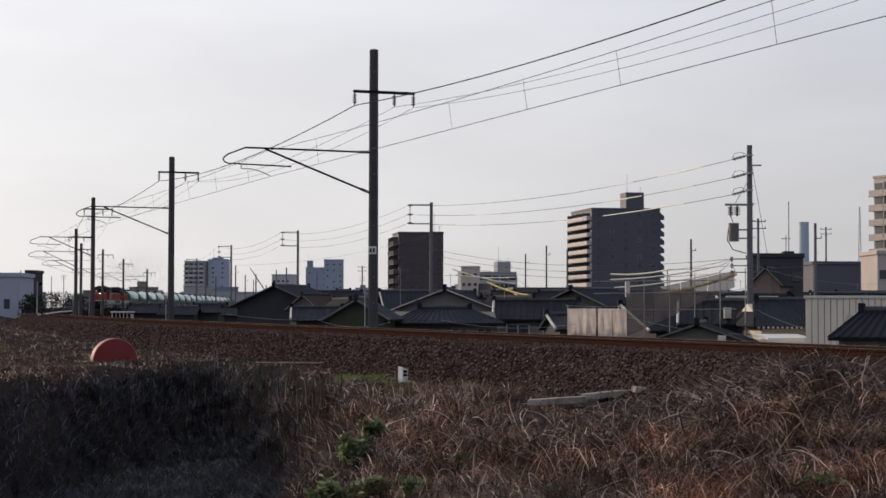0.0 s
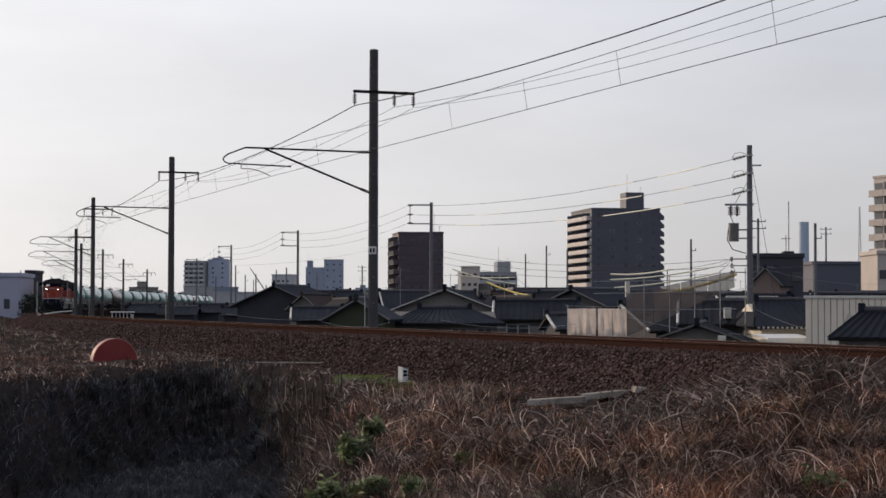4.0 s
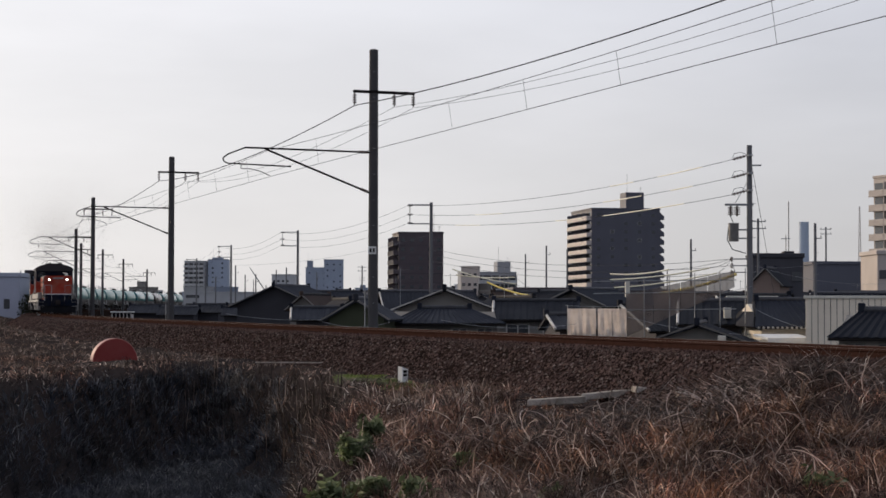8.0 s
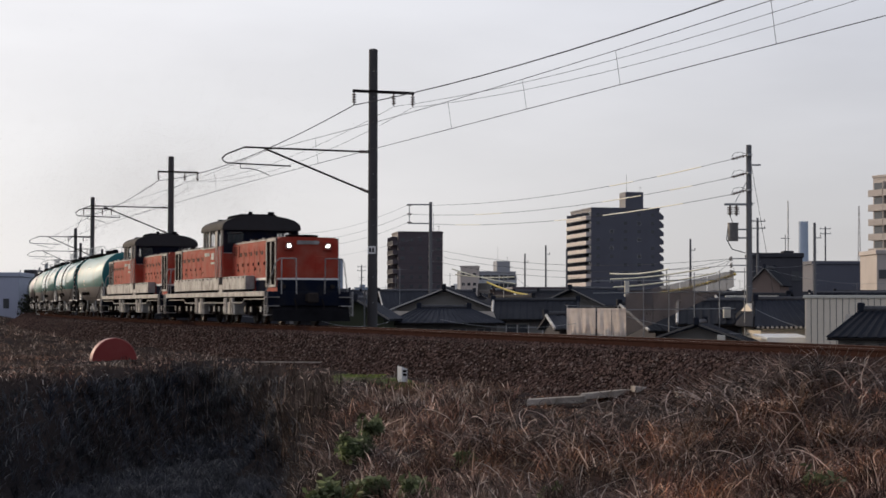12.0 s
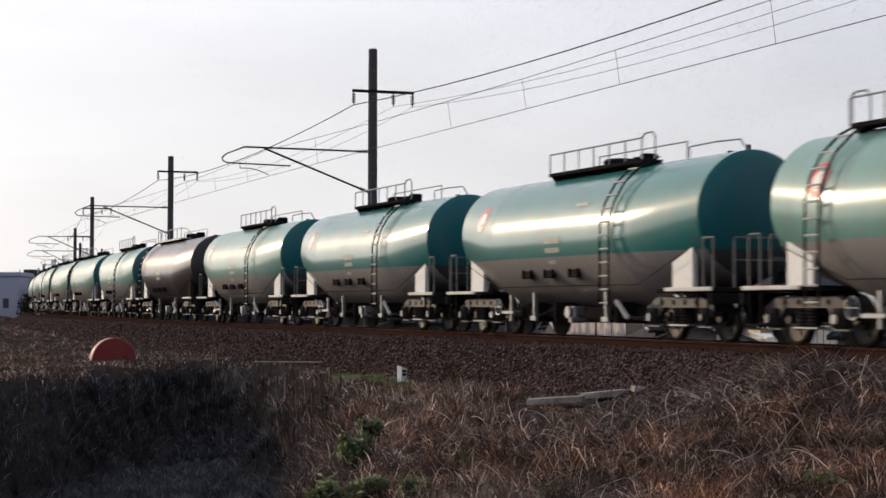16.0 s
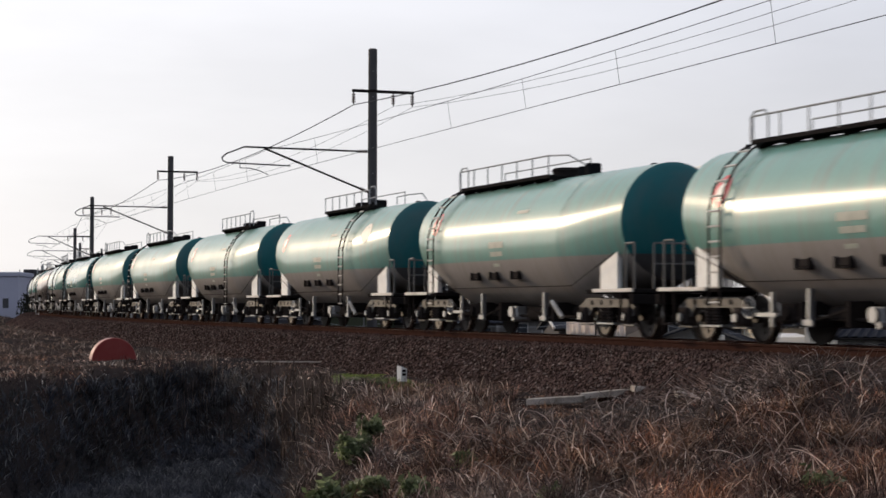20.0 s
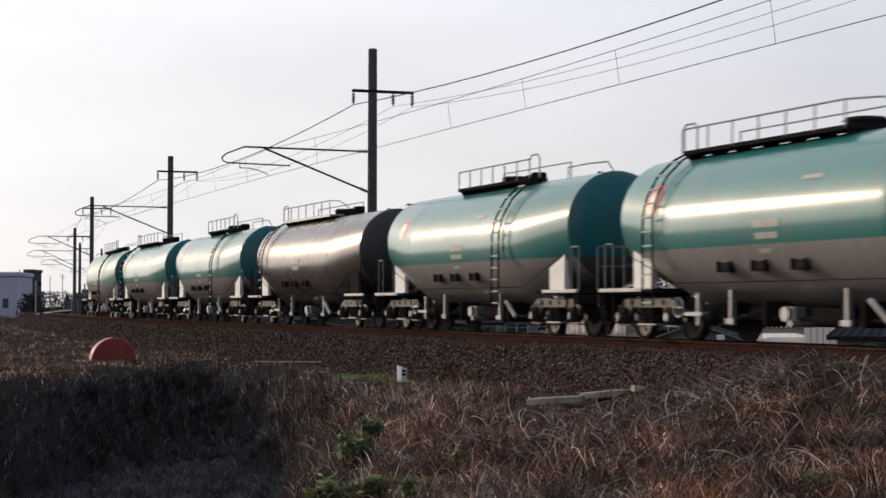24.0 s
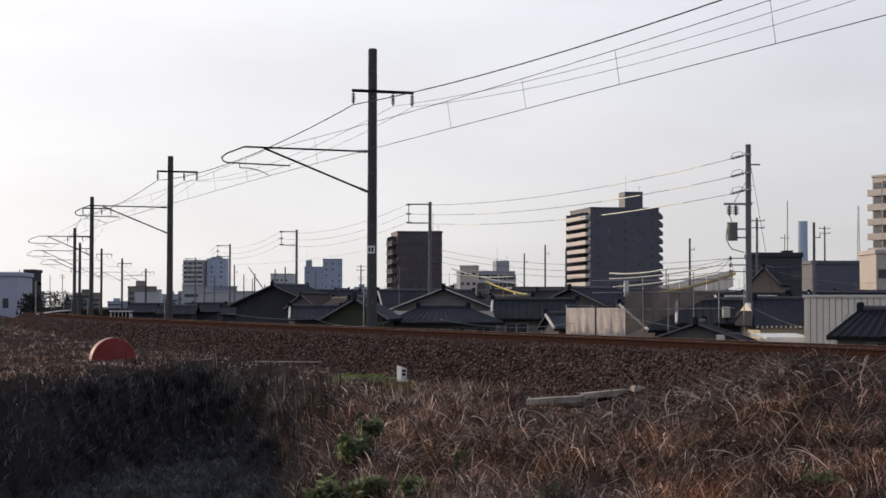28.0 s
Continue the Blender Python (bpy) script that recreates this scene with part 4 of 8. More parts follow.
def locomotive(label, lit):
    """Centre-cab diesel locomotive; local +x is forwards."""
    w = thing("diesel_locomotive", label, "locomotive", "locomotives of the train")
    fr = part("underframe", Geo().box(-8.15, 8.15, -1.36, 1.36, 0.90, 1.08, 0.02), CHASSIS, w)
    for sd in (-1, 1):
        part("frame_edge", Geo().box(-8.1, 8.1, sd * 1.38 - 0.025, sd * 1.38 + 0.025, 0.93, 1.09, 0.01), LOCOGREY, fr)
    # sill enlarged into a black box that stands for shade under the frame
    part("fuel_sill", Geo().box(-7.9, 7.9, -0.46, 0.46, 0.42, 0.9, 0.04), SOOT, fr)
    hood = part("rear_hood", rounded_hood(-8.12, -1.2, 1.0, 1.08, 2.81), RED, w)
    hood2 = part("front_hood", rounded_hood(1.9, 8.2, 1.0, 1.08, 2.81), RED, w)
    for sd in (-1, 1):
        grille(hood, -8.1, -6.85, sd * 1.005, 1.22, 2.78)
        grille(hood2, 6.85, 8.12, sd * 1.005, 1.22, 2.78)
        # hood doors, vents and handles
        for hd, x0, x1 in ((hood, -6.7, -1.5), (hood2, 2.2, 6.7)):
            n = 6
            for i in range(n):
                a = x0 + (x1 - x0) * i / n
                b = x0 + (x1 - x0) * (i + 1) / n
                d = part("hood_door", Geo().box(a + 0.02, b - 0.02, sd * 1.004 - 0.012, sd * 1.004 + 0.012, 1.66, 2.58, 0.006), RED, hd)
                part("vent", Geo().box(a + 0.2, b - 0.3, sd * 1.02 - 0.006, sd * 1.02 + 0.006, 2.29, 2.42), RUSTVENT, d)
                part("hinge", Geo().box(a + 0.03, a + 0.07, sd * 1.02 - 0.01, sd * 1.02 + 0.01, 1.75, 1.85).box(a + 0.03, a + 0.07, sd * 1.02 - 0.01, sd * 1.02 + 0.01, 2.35, 2.45), RUSTVENT, d)
                part("handle", Geo().box(b - 0.16, b - 0.09, sd * 1.025 - 0.014, sd * 1.025 + 0.014, 1.95, 2.05), CHASSIS, d)
            part("door_latch_row", Geo().box(x0 + 0.6, x0 + 0.72, sd * 1.02 - 0.01, sd * 1.02 + 0.01, 1.8, 1.9).box(x1 - 1.4, x1 - 1.28, sd * 1.02 - 0.01, sd * 1.02 + 0.01, 1.8, 1.9), CHASSIS, hd)
            part("intake_grille", Geo().box((x1 - 1.2) if hd is hood else x0 + 0.05, (x1 - 0.5) if hd is hood else x0 + 0.85, sd * 1.03 - 0.012, sd * 1.03 + 0.012, 2.3, 2.68, 0.005), RED, hd)
            gx0 = (x1 - 1.2) if hd is hood else x0 + 0.05
            for q in range(6):
                part("louvre", Geo().box(gx0 + 0.05, gx0 + 0.65, sd * 1.045 - 0.008, sd * 1.045 + 0.008, 2.335 + q * 0.056, 2.36 + q * 0.056), SOOT, hd)
        part("white_band", Geo().box(5.4, 6.85, sd * 1.004 - 0.006, sd * 1.004 + 0.006, 1.46, 1.54), WHITE, hood2)
        # dark lower band, its colour also standing for the box end's cast shadow
        part("lower_panel", Geo().box(5.4, 6.85, sd * 1.003 - 0.006, sd * 1.003 + 0.006, 1.08, 1.46), NAVY, hood2)
        # equipment boxes along the running board, with lids
        xs = [-6.75, -5.45, -4.15, -2.85, -1.6, -0.2, 1.25, 1.85, 2.9, 4.1, 5.3]
        for i, (a, b) in enumerate(zip(xs[:-1], xs[1:])):
            if i == 6:
                continue
            bx = part("equipment_box", Geo().box(a + 0.01, b - 0.01, sd * 1.32 - (0.0 if sd > 0 else 0.0) - 0.02 * sd - 0.30, sd * 1.32 + 0.02, 1.17, 1.62, 0.015) if sd > 0 else
                      Geo().box(a + 0.01, b - 0.01, -1.34, -1.02, 1.17, 1.62, 0.015), LOCOGREY, w)
            for hx in (a + 0.3, b - 0.3):
                part("latch", Geo().box(hx - 0.05, hx + 0.05, sd * 1.345 - 0.012, sd * 1.345 + 0.012, 1.55, 1.60), CHASSIS, bx)
        part("box_plinth", Geo().box(-6.75, 5.3, sd * 1.18 - 0.1, sd * 1.18 + 0.1, 1.08, 1.17), SOOT, fr)
        # pipes and tanks below the frame
        part("air_pipe", Geo().pipe([(-8.0, sd * 1.3, 0.84), (-5.0, sd * 1.3, 0.84), (-4.7, sd * 1.3, 0.72), (4.7, sd * 1.3, 0.72), (5.0, sd * 1.3, 0.84), (7.9, sd * 1.3, 0.84)], 0.022), LOCOGREY, fr)
        for a, b in ((-2.95, -1.35), (1.9, 3.5)):
            tk = part("fuel_tank", Geo().box(a, b, sd * 1.08 - 0.22, sd * 1.08 + 0.22, 0.32, 0.76, 0.03), LOCOGREY, w)
            for k in (a + 0.15, a + 0.42, b - 0.55, b - 0.28):
                part("hanger", Geo().box(k, k + 0.14, sd * 1.3 - 0.04, sd * 1.3 + 0.05, 0.36, 0.92, 0.02), LOCOGREY, tk)
        # corner steps and handrails
        for e in (-1, 1):
            g = Geo()
            for z in (0.34, 0.62, 0.90):
                g.box(e * 8.16, e * 8.5, sd * 1.2 - 0.2, sd * 1.2 + 0.2, z - 0.015, z + 0.015)
            g.box(e * 8.16, e * 8.19, sd * 1.4 - 0.02, sd * 1.4 + 0.02, 0.3, 1.08).box(e * 8.47, e * 8.5, sd * 1.4 - 0.02, sd * 1.4 + 0.02, 0.3, 1.08)
            part("steps", g, LOCOGREY, w)
            g = Geo().pipe([(e * 8.1, sd * 1.34, 1.08), (e * 8.46, sd * 1.12, 1.98), (e * 8.55, sd * 1.02, 2.12), (e * 8.55, sd * 0.48, 2.12), (e * 8.55, sd * 0.46, 1.0)], 0.02)
            g.pipe([(e * 8.55, sd * 0.95, 2.12), (e * 8.55, sd * 0.95, 1.0)], 0.02)
            part("handrail", g, LOCOGREY, w)
    # cab: red below, pale window frames on the flanks, dark blue ends above the hoods
    cab = part("cab", Geo().box(-1.25, 1.92, -1.36, 1.36, 1.62, 2.62, 0.03).box(-1.2, 1.88, -1.0, 1.0, 1.08, 1.64), RED, w)
    # black sheet over the floor in place of the shade inside the cab
    part("cab_floor_shade", Geo().box(-1.15, 1.82, -1.28, 1.28, 2.62, 2.66), SOOT, cab)
    for sd in (-1, 1):
        part("window_sill", Geo().box(-1.25, 1.92, sd * 1.34 - 0.03, sd * 1.34 + 0.03, 2.62, 2.70), RED, cab)
        part("sill_strip", Geo().box(-1.25, 1.18, sd * 1.375 - 0.008, sd * 1.375 + 0.008, 2.66, 2.70), LOCOGREY, cab)
        part("window_head", Geo().box(-1.25, 1.92, sd * 1.34 - 0.03, sd * 1.34 + 0.03, 3.28, 3.36), RAILGREY, cab)
        for x, wd in ((-1.25, 0.09), (-0.70, 0.05), (-0.20, 0.12), (0.78, 0.40), (1.80, 0.12)):
            # wide posts darker: the shadow of the door recess is in their colour
            part("window_post", Geo().box(x, x + wd, sd * 1.34 - 0.03, sd * 1.34 + 0.03, 2.70, 3.28), RAILGREY if wd > 0.1 else LOCOGREY, cab)
        for a, b in ((-1.16, -0.70), (-0.65, -0.20), (-0.08, 0.78)):
            part("side_window", Geo().box(a, b, sd * 1.335 - 0.006, sd * 1.335 + 0.006, 2.70, 3.28), PALEPANE, cab)
        # recessed door with its own window, pale jambs and handrails
        door = part("cab_door", Geo().box(1.24, 1.74, sd * 1.345 - 0.03, sd * 1.345 + 0.03, 1.64, 2.70, 0.006), RED, cab)
        part("door_window", Geo().box(1.28, 1.70, sd * 1.33 - 0.006, sd * 1.33 + 0.006, 2.74, 3.24), PALEPANE, door)
        for x in (1.19, 1.77):
            part("door_jamb", Geo().box(x, x + 0.045, sd * 1.375 - 0.02, sd * 1.375 + 0.02, 1.62, 3.30, 0.004), LOCOGREY, cab)
            part("grab_rail", Geo().rod((x + 0.02, sd * 1.44, 1.62), (x + 0.02, sd * 1.44, 2.7), 0.014, seg=6), PALEGREY, cab)
        part("door_step", Geo().box(1.3, 1.8, sd * 1.18 - 0.16, sd * 1.18 + 0.16, 1.08, 1.36, 0.01), LOCOGREY, cab)
        part("number_panel", Geo().box(-0.95, -0.15, sd * 1.366 - 0.008, sd * 1.366 + 0.008, 2.40, 2.52), LOCOGREY, cab)
        part("data_plate", Geo().box(0.15, 0.62, sd * 1.366 - 0.008, sd * 1.366 + 0.008, 2.26, 2.50), LOCOGREY, cab)
        part("cab_number", Geo().box(0.1, 0.7, sd * 1.366 - 0.006, sd * 1.366 + 0.006, 2.1, 2.17), LETTER, cab)
    for x in (-1.25, 1.84):
        out = x - 0.012 if x < 0 else x + 0.092
        part("end_facing", Geo().box(min(out, x + 0.04), max(out, x + 0.04), -1.33, 1.33, 2.48, 2.80), NAVY, cab)
        part("end_line", Geo().box(min(out, x + 0.04) - 0.004, max(out, x + 0.04) + 0.004, -1.33, 1.33, 2.455, 2.48), LOCOGREY, cab)
        part("end_head", Geo().box(x, x + 0.08, -1.33, 1.33, 3.22, 3.42), NAVY, cab)
        for y0, y1 in ((-1.33, -1.18), (-0.58, 0.58), (1.18, 1.33)):
            part("end_post", Geo().box(x, x + 0.08, y0, y1, 2.80, 3.22), NAVY, cab)
        for y0, y1 in ((-1.18, -0.58), (0.58, 1.18)):
            part("end_window", Geo().box(x + 0.034, x + 0.046, y0, y1, 2.80, 3.22), PANE, cab)
    # low arched roof with an overhang, and the sooty raised silencer casing across its middle
    prof = [(1.41 * math.cos(a), 3.33 + 0.46 * math.sin(a) ** 0.8) for a in [math.pi * i / 18 for i in range(19)]]
    prof = [(y, z) for y, z in prof] + [(-1.40, 3.27), (1.40, 3.27)]
    roof = part("cab_roof", Geo().prism_x(prof, -1.45, 2.10), ROOFGREY, w)
    part("silencer_casing", Geo().prism([(-0.85, 3.74), (-0.55, 3.86), (1.55, 3.86), (2.02, 3.76)], -0.6, 0.6), SOOT, roof)
    part("exhaust", Geo().rod((1.72, -0.32, 3.78), (1.72, -0.32, 3.93), 0.08, 0.065, 12), SOOT, roof)
    part("exhaust", Geo().rod((1.72, 0.42, 3.78), (1.72, 0.42, 3.93), 0.11, seg=12), SOOT, roof)
    part("roof_fan", Geo().rod((-0.55, -0.85, 3.62), (-0.55, -0.85, 3.74), 0.16, 0.13, 14), SOOT, roof)
    part("whistle", Geo().box(-1.25, -1.0, -0.75, -0.5, 3.64, 3.74, 0.02), SOOT, roof)
    for hd, xs in ((hood, (-7.4, -5.0, -3.0)), (hood2, (3.0, 5.0, 7.4))):
        for x in xs:
            part("roof_cover", Geo().box(x - 0.5, x + 0.5, -0.45, 0.45, 2.79, 2.87, 0.02) if abs(x) < 7 else Geo().rod((x, 0, 2.78), (x, 0, 2.90), 0.52, seg=24), LOCOGREY if abs(x) < 7 else LOUVRE, hd)
        # bolts and lifting eyes along the hood's top edge
        for q in range(14):
            bx = min(xs) - 0.5 + (max(xs) - min(xs) + 1.0) * q / 13
            part("hood_bolt", Geo().box(bx - 0.03, bx + 0.03, -0.9, -0.84, 2.78, 2.835 + 0.03 * (q % 4 == 0), 0.008), LOCOGREY if q % 3 else CHASSIS, hd)
        part("lifting_eye", Geo().rod((xs[0] + 0.7, -0.6, 2.79), (xs[0] + 0.7, -0.6, 2.93), 0.07, 0.05, 10), CHASSIS, hd)
        part("eave_strip", Geo().box(min(xs) - 0.6, max(xs) + 0.6, -1.0, -0.95, 2.74, 2.785), LOCOGREY, hd)
    # ends: dark lower panel, white line, lamps, buffer beam, plough, coupler
    for e, hd in ((1, hood2), (-1, hood)):
        x = 8.2 * e if e > 0 else -8.12
        part("white_line", Geo().box(min(x, x + e * 0.012), max(x, x + e * 0.012), -1.0, 1.0, 1.45, 1.51), WHITE, hd)
        part("end_panel", Geo().box(min(x, x + e * 0.01), max(x, x + e * 0.01), -1.0, 1.0, 1.08, 1.45), NAVY, hd)
        part("end_plate", Geo().box(min(x, x + e * 0.02), max(x, x + e * 0.02), -0.36, 0.36, 2.58, 2.70), LOCOGREY, hd)
        for y in (-0.48, 0.48):
            part("end_door", Geo().box(min(x, x + e * 0.014), max(x, x + e * 0.014), y - 0.24, y + 0.24, 1.62, 2.2, 0.004), RED, hd)
        for y in (-0.64, 0.64):
            lamp = part("headlamp", Geo().box(min(x, x + e * 0.07), max(x, x + e * 0.07), y - 0.15, y + 0.15, 2.38, 2.68, 0.02), RED, hd, "square headlamp housing")
            part("lens", Geo().disc((x + e * 0.075, y, 2.53), (1, 0, 0), 0.05, 0.03, 20), LAMPGLOW if (lit and e > 0) else LAMPGLASS, lamp, "glowing headlamp lens" if (lit and e > 0) else "")
            part("lamp_rim", Geo().disc((x + e * 0.07, y, 2.53), (1, 0, 0), 0.105, 0.02, 20), LAMPGLASS, lamp)
            part("tail_lamp", Geo().disc((x + e * 0.05, y * 1.25, 1.24), (1, 0, 0), 0.07, 0.08, 14), BOGIE, hd)
        beam = part("buffer_beam", Geo().box(min(e * 8.15, e * 8.32), max(e * 8.15, e * 8.32), -1.38, 1.38, 0.62, 1.08, 0.02), NAVY, w)
        part("snow_plough", Geo().prism([(e * 8.2, 0.62), (e * 8.62, 0.5), (e * 8.72, 0.14), (e * 8.2, 0.16)], -1.25, 1.25), SOOT, w)
        part("coupler", Geo().box(min(e * 8.3, e * 8.75), max(e * 8.3, e * 8.75), -0.12, 0.12, 0.77, 1.0, 0.02).box(min(e * 8.7, e * 9.0), max(e * 8.7, e * 9.0), -0.17, 0.15, 0.72, 1.04, 0.04), BOGIE, w)
        part("air_hoses", Geo().pipe([(e * 8.3, -0.45, 0.85), (e * 8.5, -0.45, 0.6), (e * 8.6, -0.4, 0.42)], 0.03).pipe([(e * 8.3, 0.45, 0.85), (e * 8.5, 0.45, 0.6), (e * 8.6, 0.4, 0.42)], 0.03), CHASSIS, beam)
    loco_bogie(w, -5.95, 1.1)
    loco_bogie(w, 5.95, 1.1)
    loco_bogie(w, 0.0, 0.8)
    part("sand_pipes", Geo().pipe([(4.2, -0.9, 0.9), (4.35, -0.75, 0.3)], 0.03).pipe([(-4.2, -0.9, 0.9), (-4.35, -0.75, 0.3)], 0.03), CHASSIS, w)
    return w


TRAIN = []  # (thing, metres from the leading coupler back to its middle, half distance between bogies)
lead = locomotive("red centre-cab diesel locomotive with lit headlamps", True)
TRAIN.append((lead, 9.0, 5.95))
second = locomotive("red centre-cab diesel locomotive coupled behind another", False)
TRAIN.append((second, 27.0, 5.95))
protos = {
    ("g", "mid"): tank_wagon(GREEN, "mid", "green and grey tank wagon with short roof walk"),
    ("g", "end"): tank_wagon(GREEN, "end", "green and grey tank wagon with long roof walk"),
    ("d", "mid"): tank_wagon(GREEN_DUSTY, "mid", "dusty pale green tank wagon with short roof walk"),
    ("d", "end"): tank_wagon(GREEN_DUSTY, "end", "dusty pale green tank wagon with long roof walk"),
    ("s", "end"): tank_wagon(SILVER, "end", "brownish silver tank wagon with a railed roof walk", 3.26, False, True),
    ("k", "end"): tank_wagon(BLACKTANK, "end", "glossy dark grey tank wagon with a railed roof walk", 3.34, False, True),
}
ORDER = [("d", "end"), ("g", "mid"), ("g", "mid"), ("d", "mid"), ("k", "end"), ("d", "mid"), ("d", "end"), ("d", "end"), ("d", "mid"),
         ("d", "mid"), ("d", "end"), ("d", "end"), ("g", "end"), ("g", "mid"), ("s", "end"), ("g", "mid"), ("g", "end"), ("d", "mid")]
used = set()
for k, kind in enumerate(ORDER):
    wagon = protos[kind] if kind not in used else copy_thing(protos[kind], Matrix())
    used.add(kind)
    TRAIN.append((wagon, 36.0 + WAGON_L * (k + 0.5), 4.72))
    if k == 8:
        shell = next(c for c in wagon.children if c.name == "tank" or c.name.startswith("tank."))
        part("white_mark", tank_patch(3.75, 4.35, 2.28, 2.80, TOP_Z, True, 0.01), CREAM, shell, "faded white round mark")

# ---- the town beyond the line ----
TILE = mat("dark_roof_tile", (0.015, 0.018, 0.028), 0.78, 0.0, 0.25, 0.8, 14, 0.0, spread=0.3)
TILE2 = mat("grey_roof_tile", (0.032, 0.035, 0.046), 0.78, 0.0, 0.25, 0.8, 14, 0.0, spread=0.3)
TILE3 = mat("brown_roof_tile", (0.055, 0.039, 0.035), 0.76, 0.0, 0.25, 0.8, 14, 0.0, spread=0.3)
RIDGE = mat("ridge_mortar_grey", (0.085, 0.086, 0.095), 0.8, 0.0, 0.3, 2.0, 20, spread=0.5)
PLASTER = mat("plaster_grey", (0.20, 0.19, 0.18), 0.8, 0.0, 0.12, 0.7, 20, spread=0.35)
PLASTERDARK = mat("plaster_dark", (0.06, 0.06, 0.07), 0.8, 0.0, 0.12, 0.7, 20, spread=0.3)
GREENWALL = mat("green_wall", (0.062, 0.070, 0.045), 0.8, 0.0, 0.12, 0.7, 20)
CREAMWALL = mat("cream_cladding", (0.80, 0.72, 0.60), 0.6, 0.0, 0.10, 0.5, 20)
BRICKBROWN = mat("brown_tile_facade", (0.085, 0.066, 0.076), 0.6, 0.0, 0.15, 0.2, 6)
SLATEWALL = mat("slate_blue_facade", (0.095, 0.098, 0.125), 0.6, 0.0, 0.12, 0.2, 6)
BEIGEWALL = mat("beige_facade", (0.52, 0.46, 0.42), 0.7, 0.0, 0.1, 0.3, 8)
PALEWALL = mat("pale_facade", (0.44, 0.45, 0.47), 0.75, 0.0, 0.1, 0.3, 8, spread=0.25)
# the blue haze of distance is put into this wall colour
HAZEBLUE = mat("haze_blue_facade", (0.30, 0.345, 0.43), 0.75, 0.0, 0.1, 0.2, 8, spread=0.3)
BALCONY = mat("balcony_panel", (0.58, 0.52, 0.48), 0.6, 0.0, 0.08, 0.5, 10)
DARKGLASS = glass("dark_window", (0.03, 0.035, 0.045), 0.15)
SHEET = mat("pale_tarpaulin", (0.74, 0.66, 0.60), 0.75, 0.0, 0.14, 1.5, 12, dirt=(0.45, 0.38, 0.33), dirt_amount=0.6)
WORKSBLUE = mat("works_blue_grey", (0.10, 0.105, 0.135), 0.7, 0.0, 0.12, 0.3, 8)
LAVENDER = mat("lavender_grey_facade", (0.42, 0.44, 0.54), 0.75, 0.0, 0.08, 0.3, 8)
TANWALL = mat("tan_plaster", (0.24, 0.18, 0.155), 0.8, 0.0, 0.15, 0.5, 12)
ORANGE = mat("tower_paint", (0.5, 0.45, 0.42), 0.6)
CHIMNEYBLUE = mat("chimney_blue", (0.44, 0.52, 0.63), 0.6, 0.0, 0.06, 0.05, 2)
LEAFDARK = mat("evergreen_leaf", (0.05, 0.055, 0.045), 0.9, 0.0, 0.3, 2, 20, island=0.5)


def thin_cloth(m, alpha):
    """Thin sheet: half of the light that falls on its back shows through."""
    nt = m.node_tree
    b = nt.nodes["Principled BSDF"]
    b.inputs["Alpha"].default_value = alpha
    tr = nt.nodes.new("ShaderNodeBsdfTranslucent")
    add = nt.nodes.new("ShaderNodeMixShader")
    add.inputs[0].default_value = 0.45 * alpha
    hsv = next(n for n in nt.nodes if n.bl_idname == "ShaderNodeHueSaturation")
    nt.links.new(hsv.outputs["Color"], tr.inputs["Color"])
    nt.links.new(b.outputs[0], add.inputs[1])
    nt.links.new(tr.outputs[0], add.inputs[2])
    nt.links.new(add.outputs[0], nt.nodes["Material Output"].inputs["Surface"])
    return m


SHEET = thin_cloth(SHEET, 1.0)
NET = thin_cloth(mat("scaffold_net", (0.115, 0.105, 0.11), 0.85, 0.0, 0.2, 1.0, 20), 0.68)


def town_pose(depth, across, z, yaw=0.0):
    return Matrix.Translation(town(depth, across, z)) @ pose(0, 0, 0, 0, 0, TOWN_TURN + yaw)


def roof_slope(g, a, b, c, d, ribs):
    """A ribbed roof plane: a-b is the eave, d-c the ridge above it; thin, with raised ribs down the slope."""
    a, b, c, d = (Vector(p) for p in (a, b, c, d))
    up = (b - a).cross(d - a).normalized()
    if up.z < 0:
        up = -up
    n = max(2, ribs)
    top, bot = [], []
    for i in range(n + 1):
        k = i / n
        for kk, h in ((k, 0.07), (min(1, k + 0.35 / n), 0.02)):
            top.append((a.lerp(b, kk) + up * h, d.lerp(c, kk) + up * h))
    v = [p for e in top for p in e]
    m = len(top)
    f = [(2 * i, 2 * i + 2, 2 * i + 3, 2 * i + 1) for i in range(m - 1)]
    g.add(v, f)
    lo = [p - up * 0.09 for p in (a, b, c, d)]
    g.add([a, b, c, d] + lo, [(0, 1, 5, 4), (1, 2, 6, 5), (2, 3, 7, 6), (3, 0, 4, 7), (4, 5, 6, 7)])


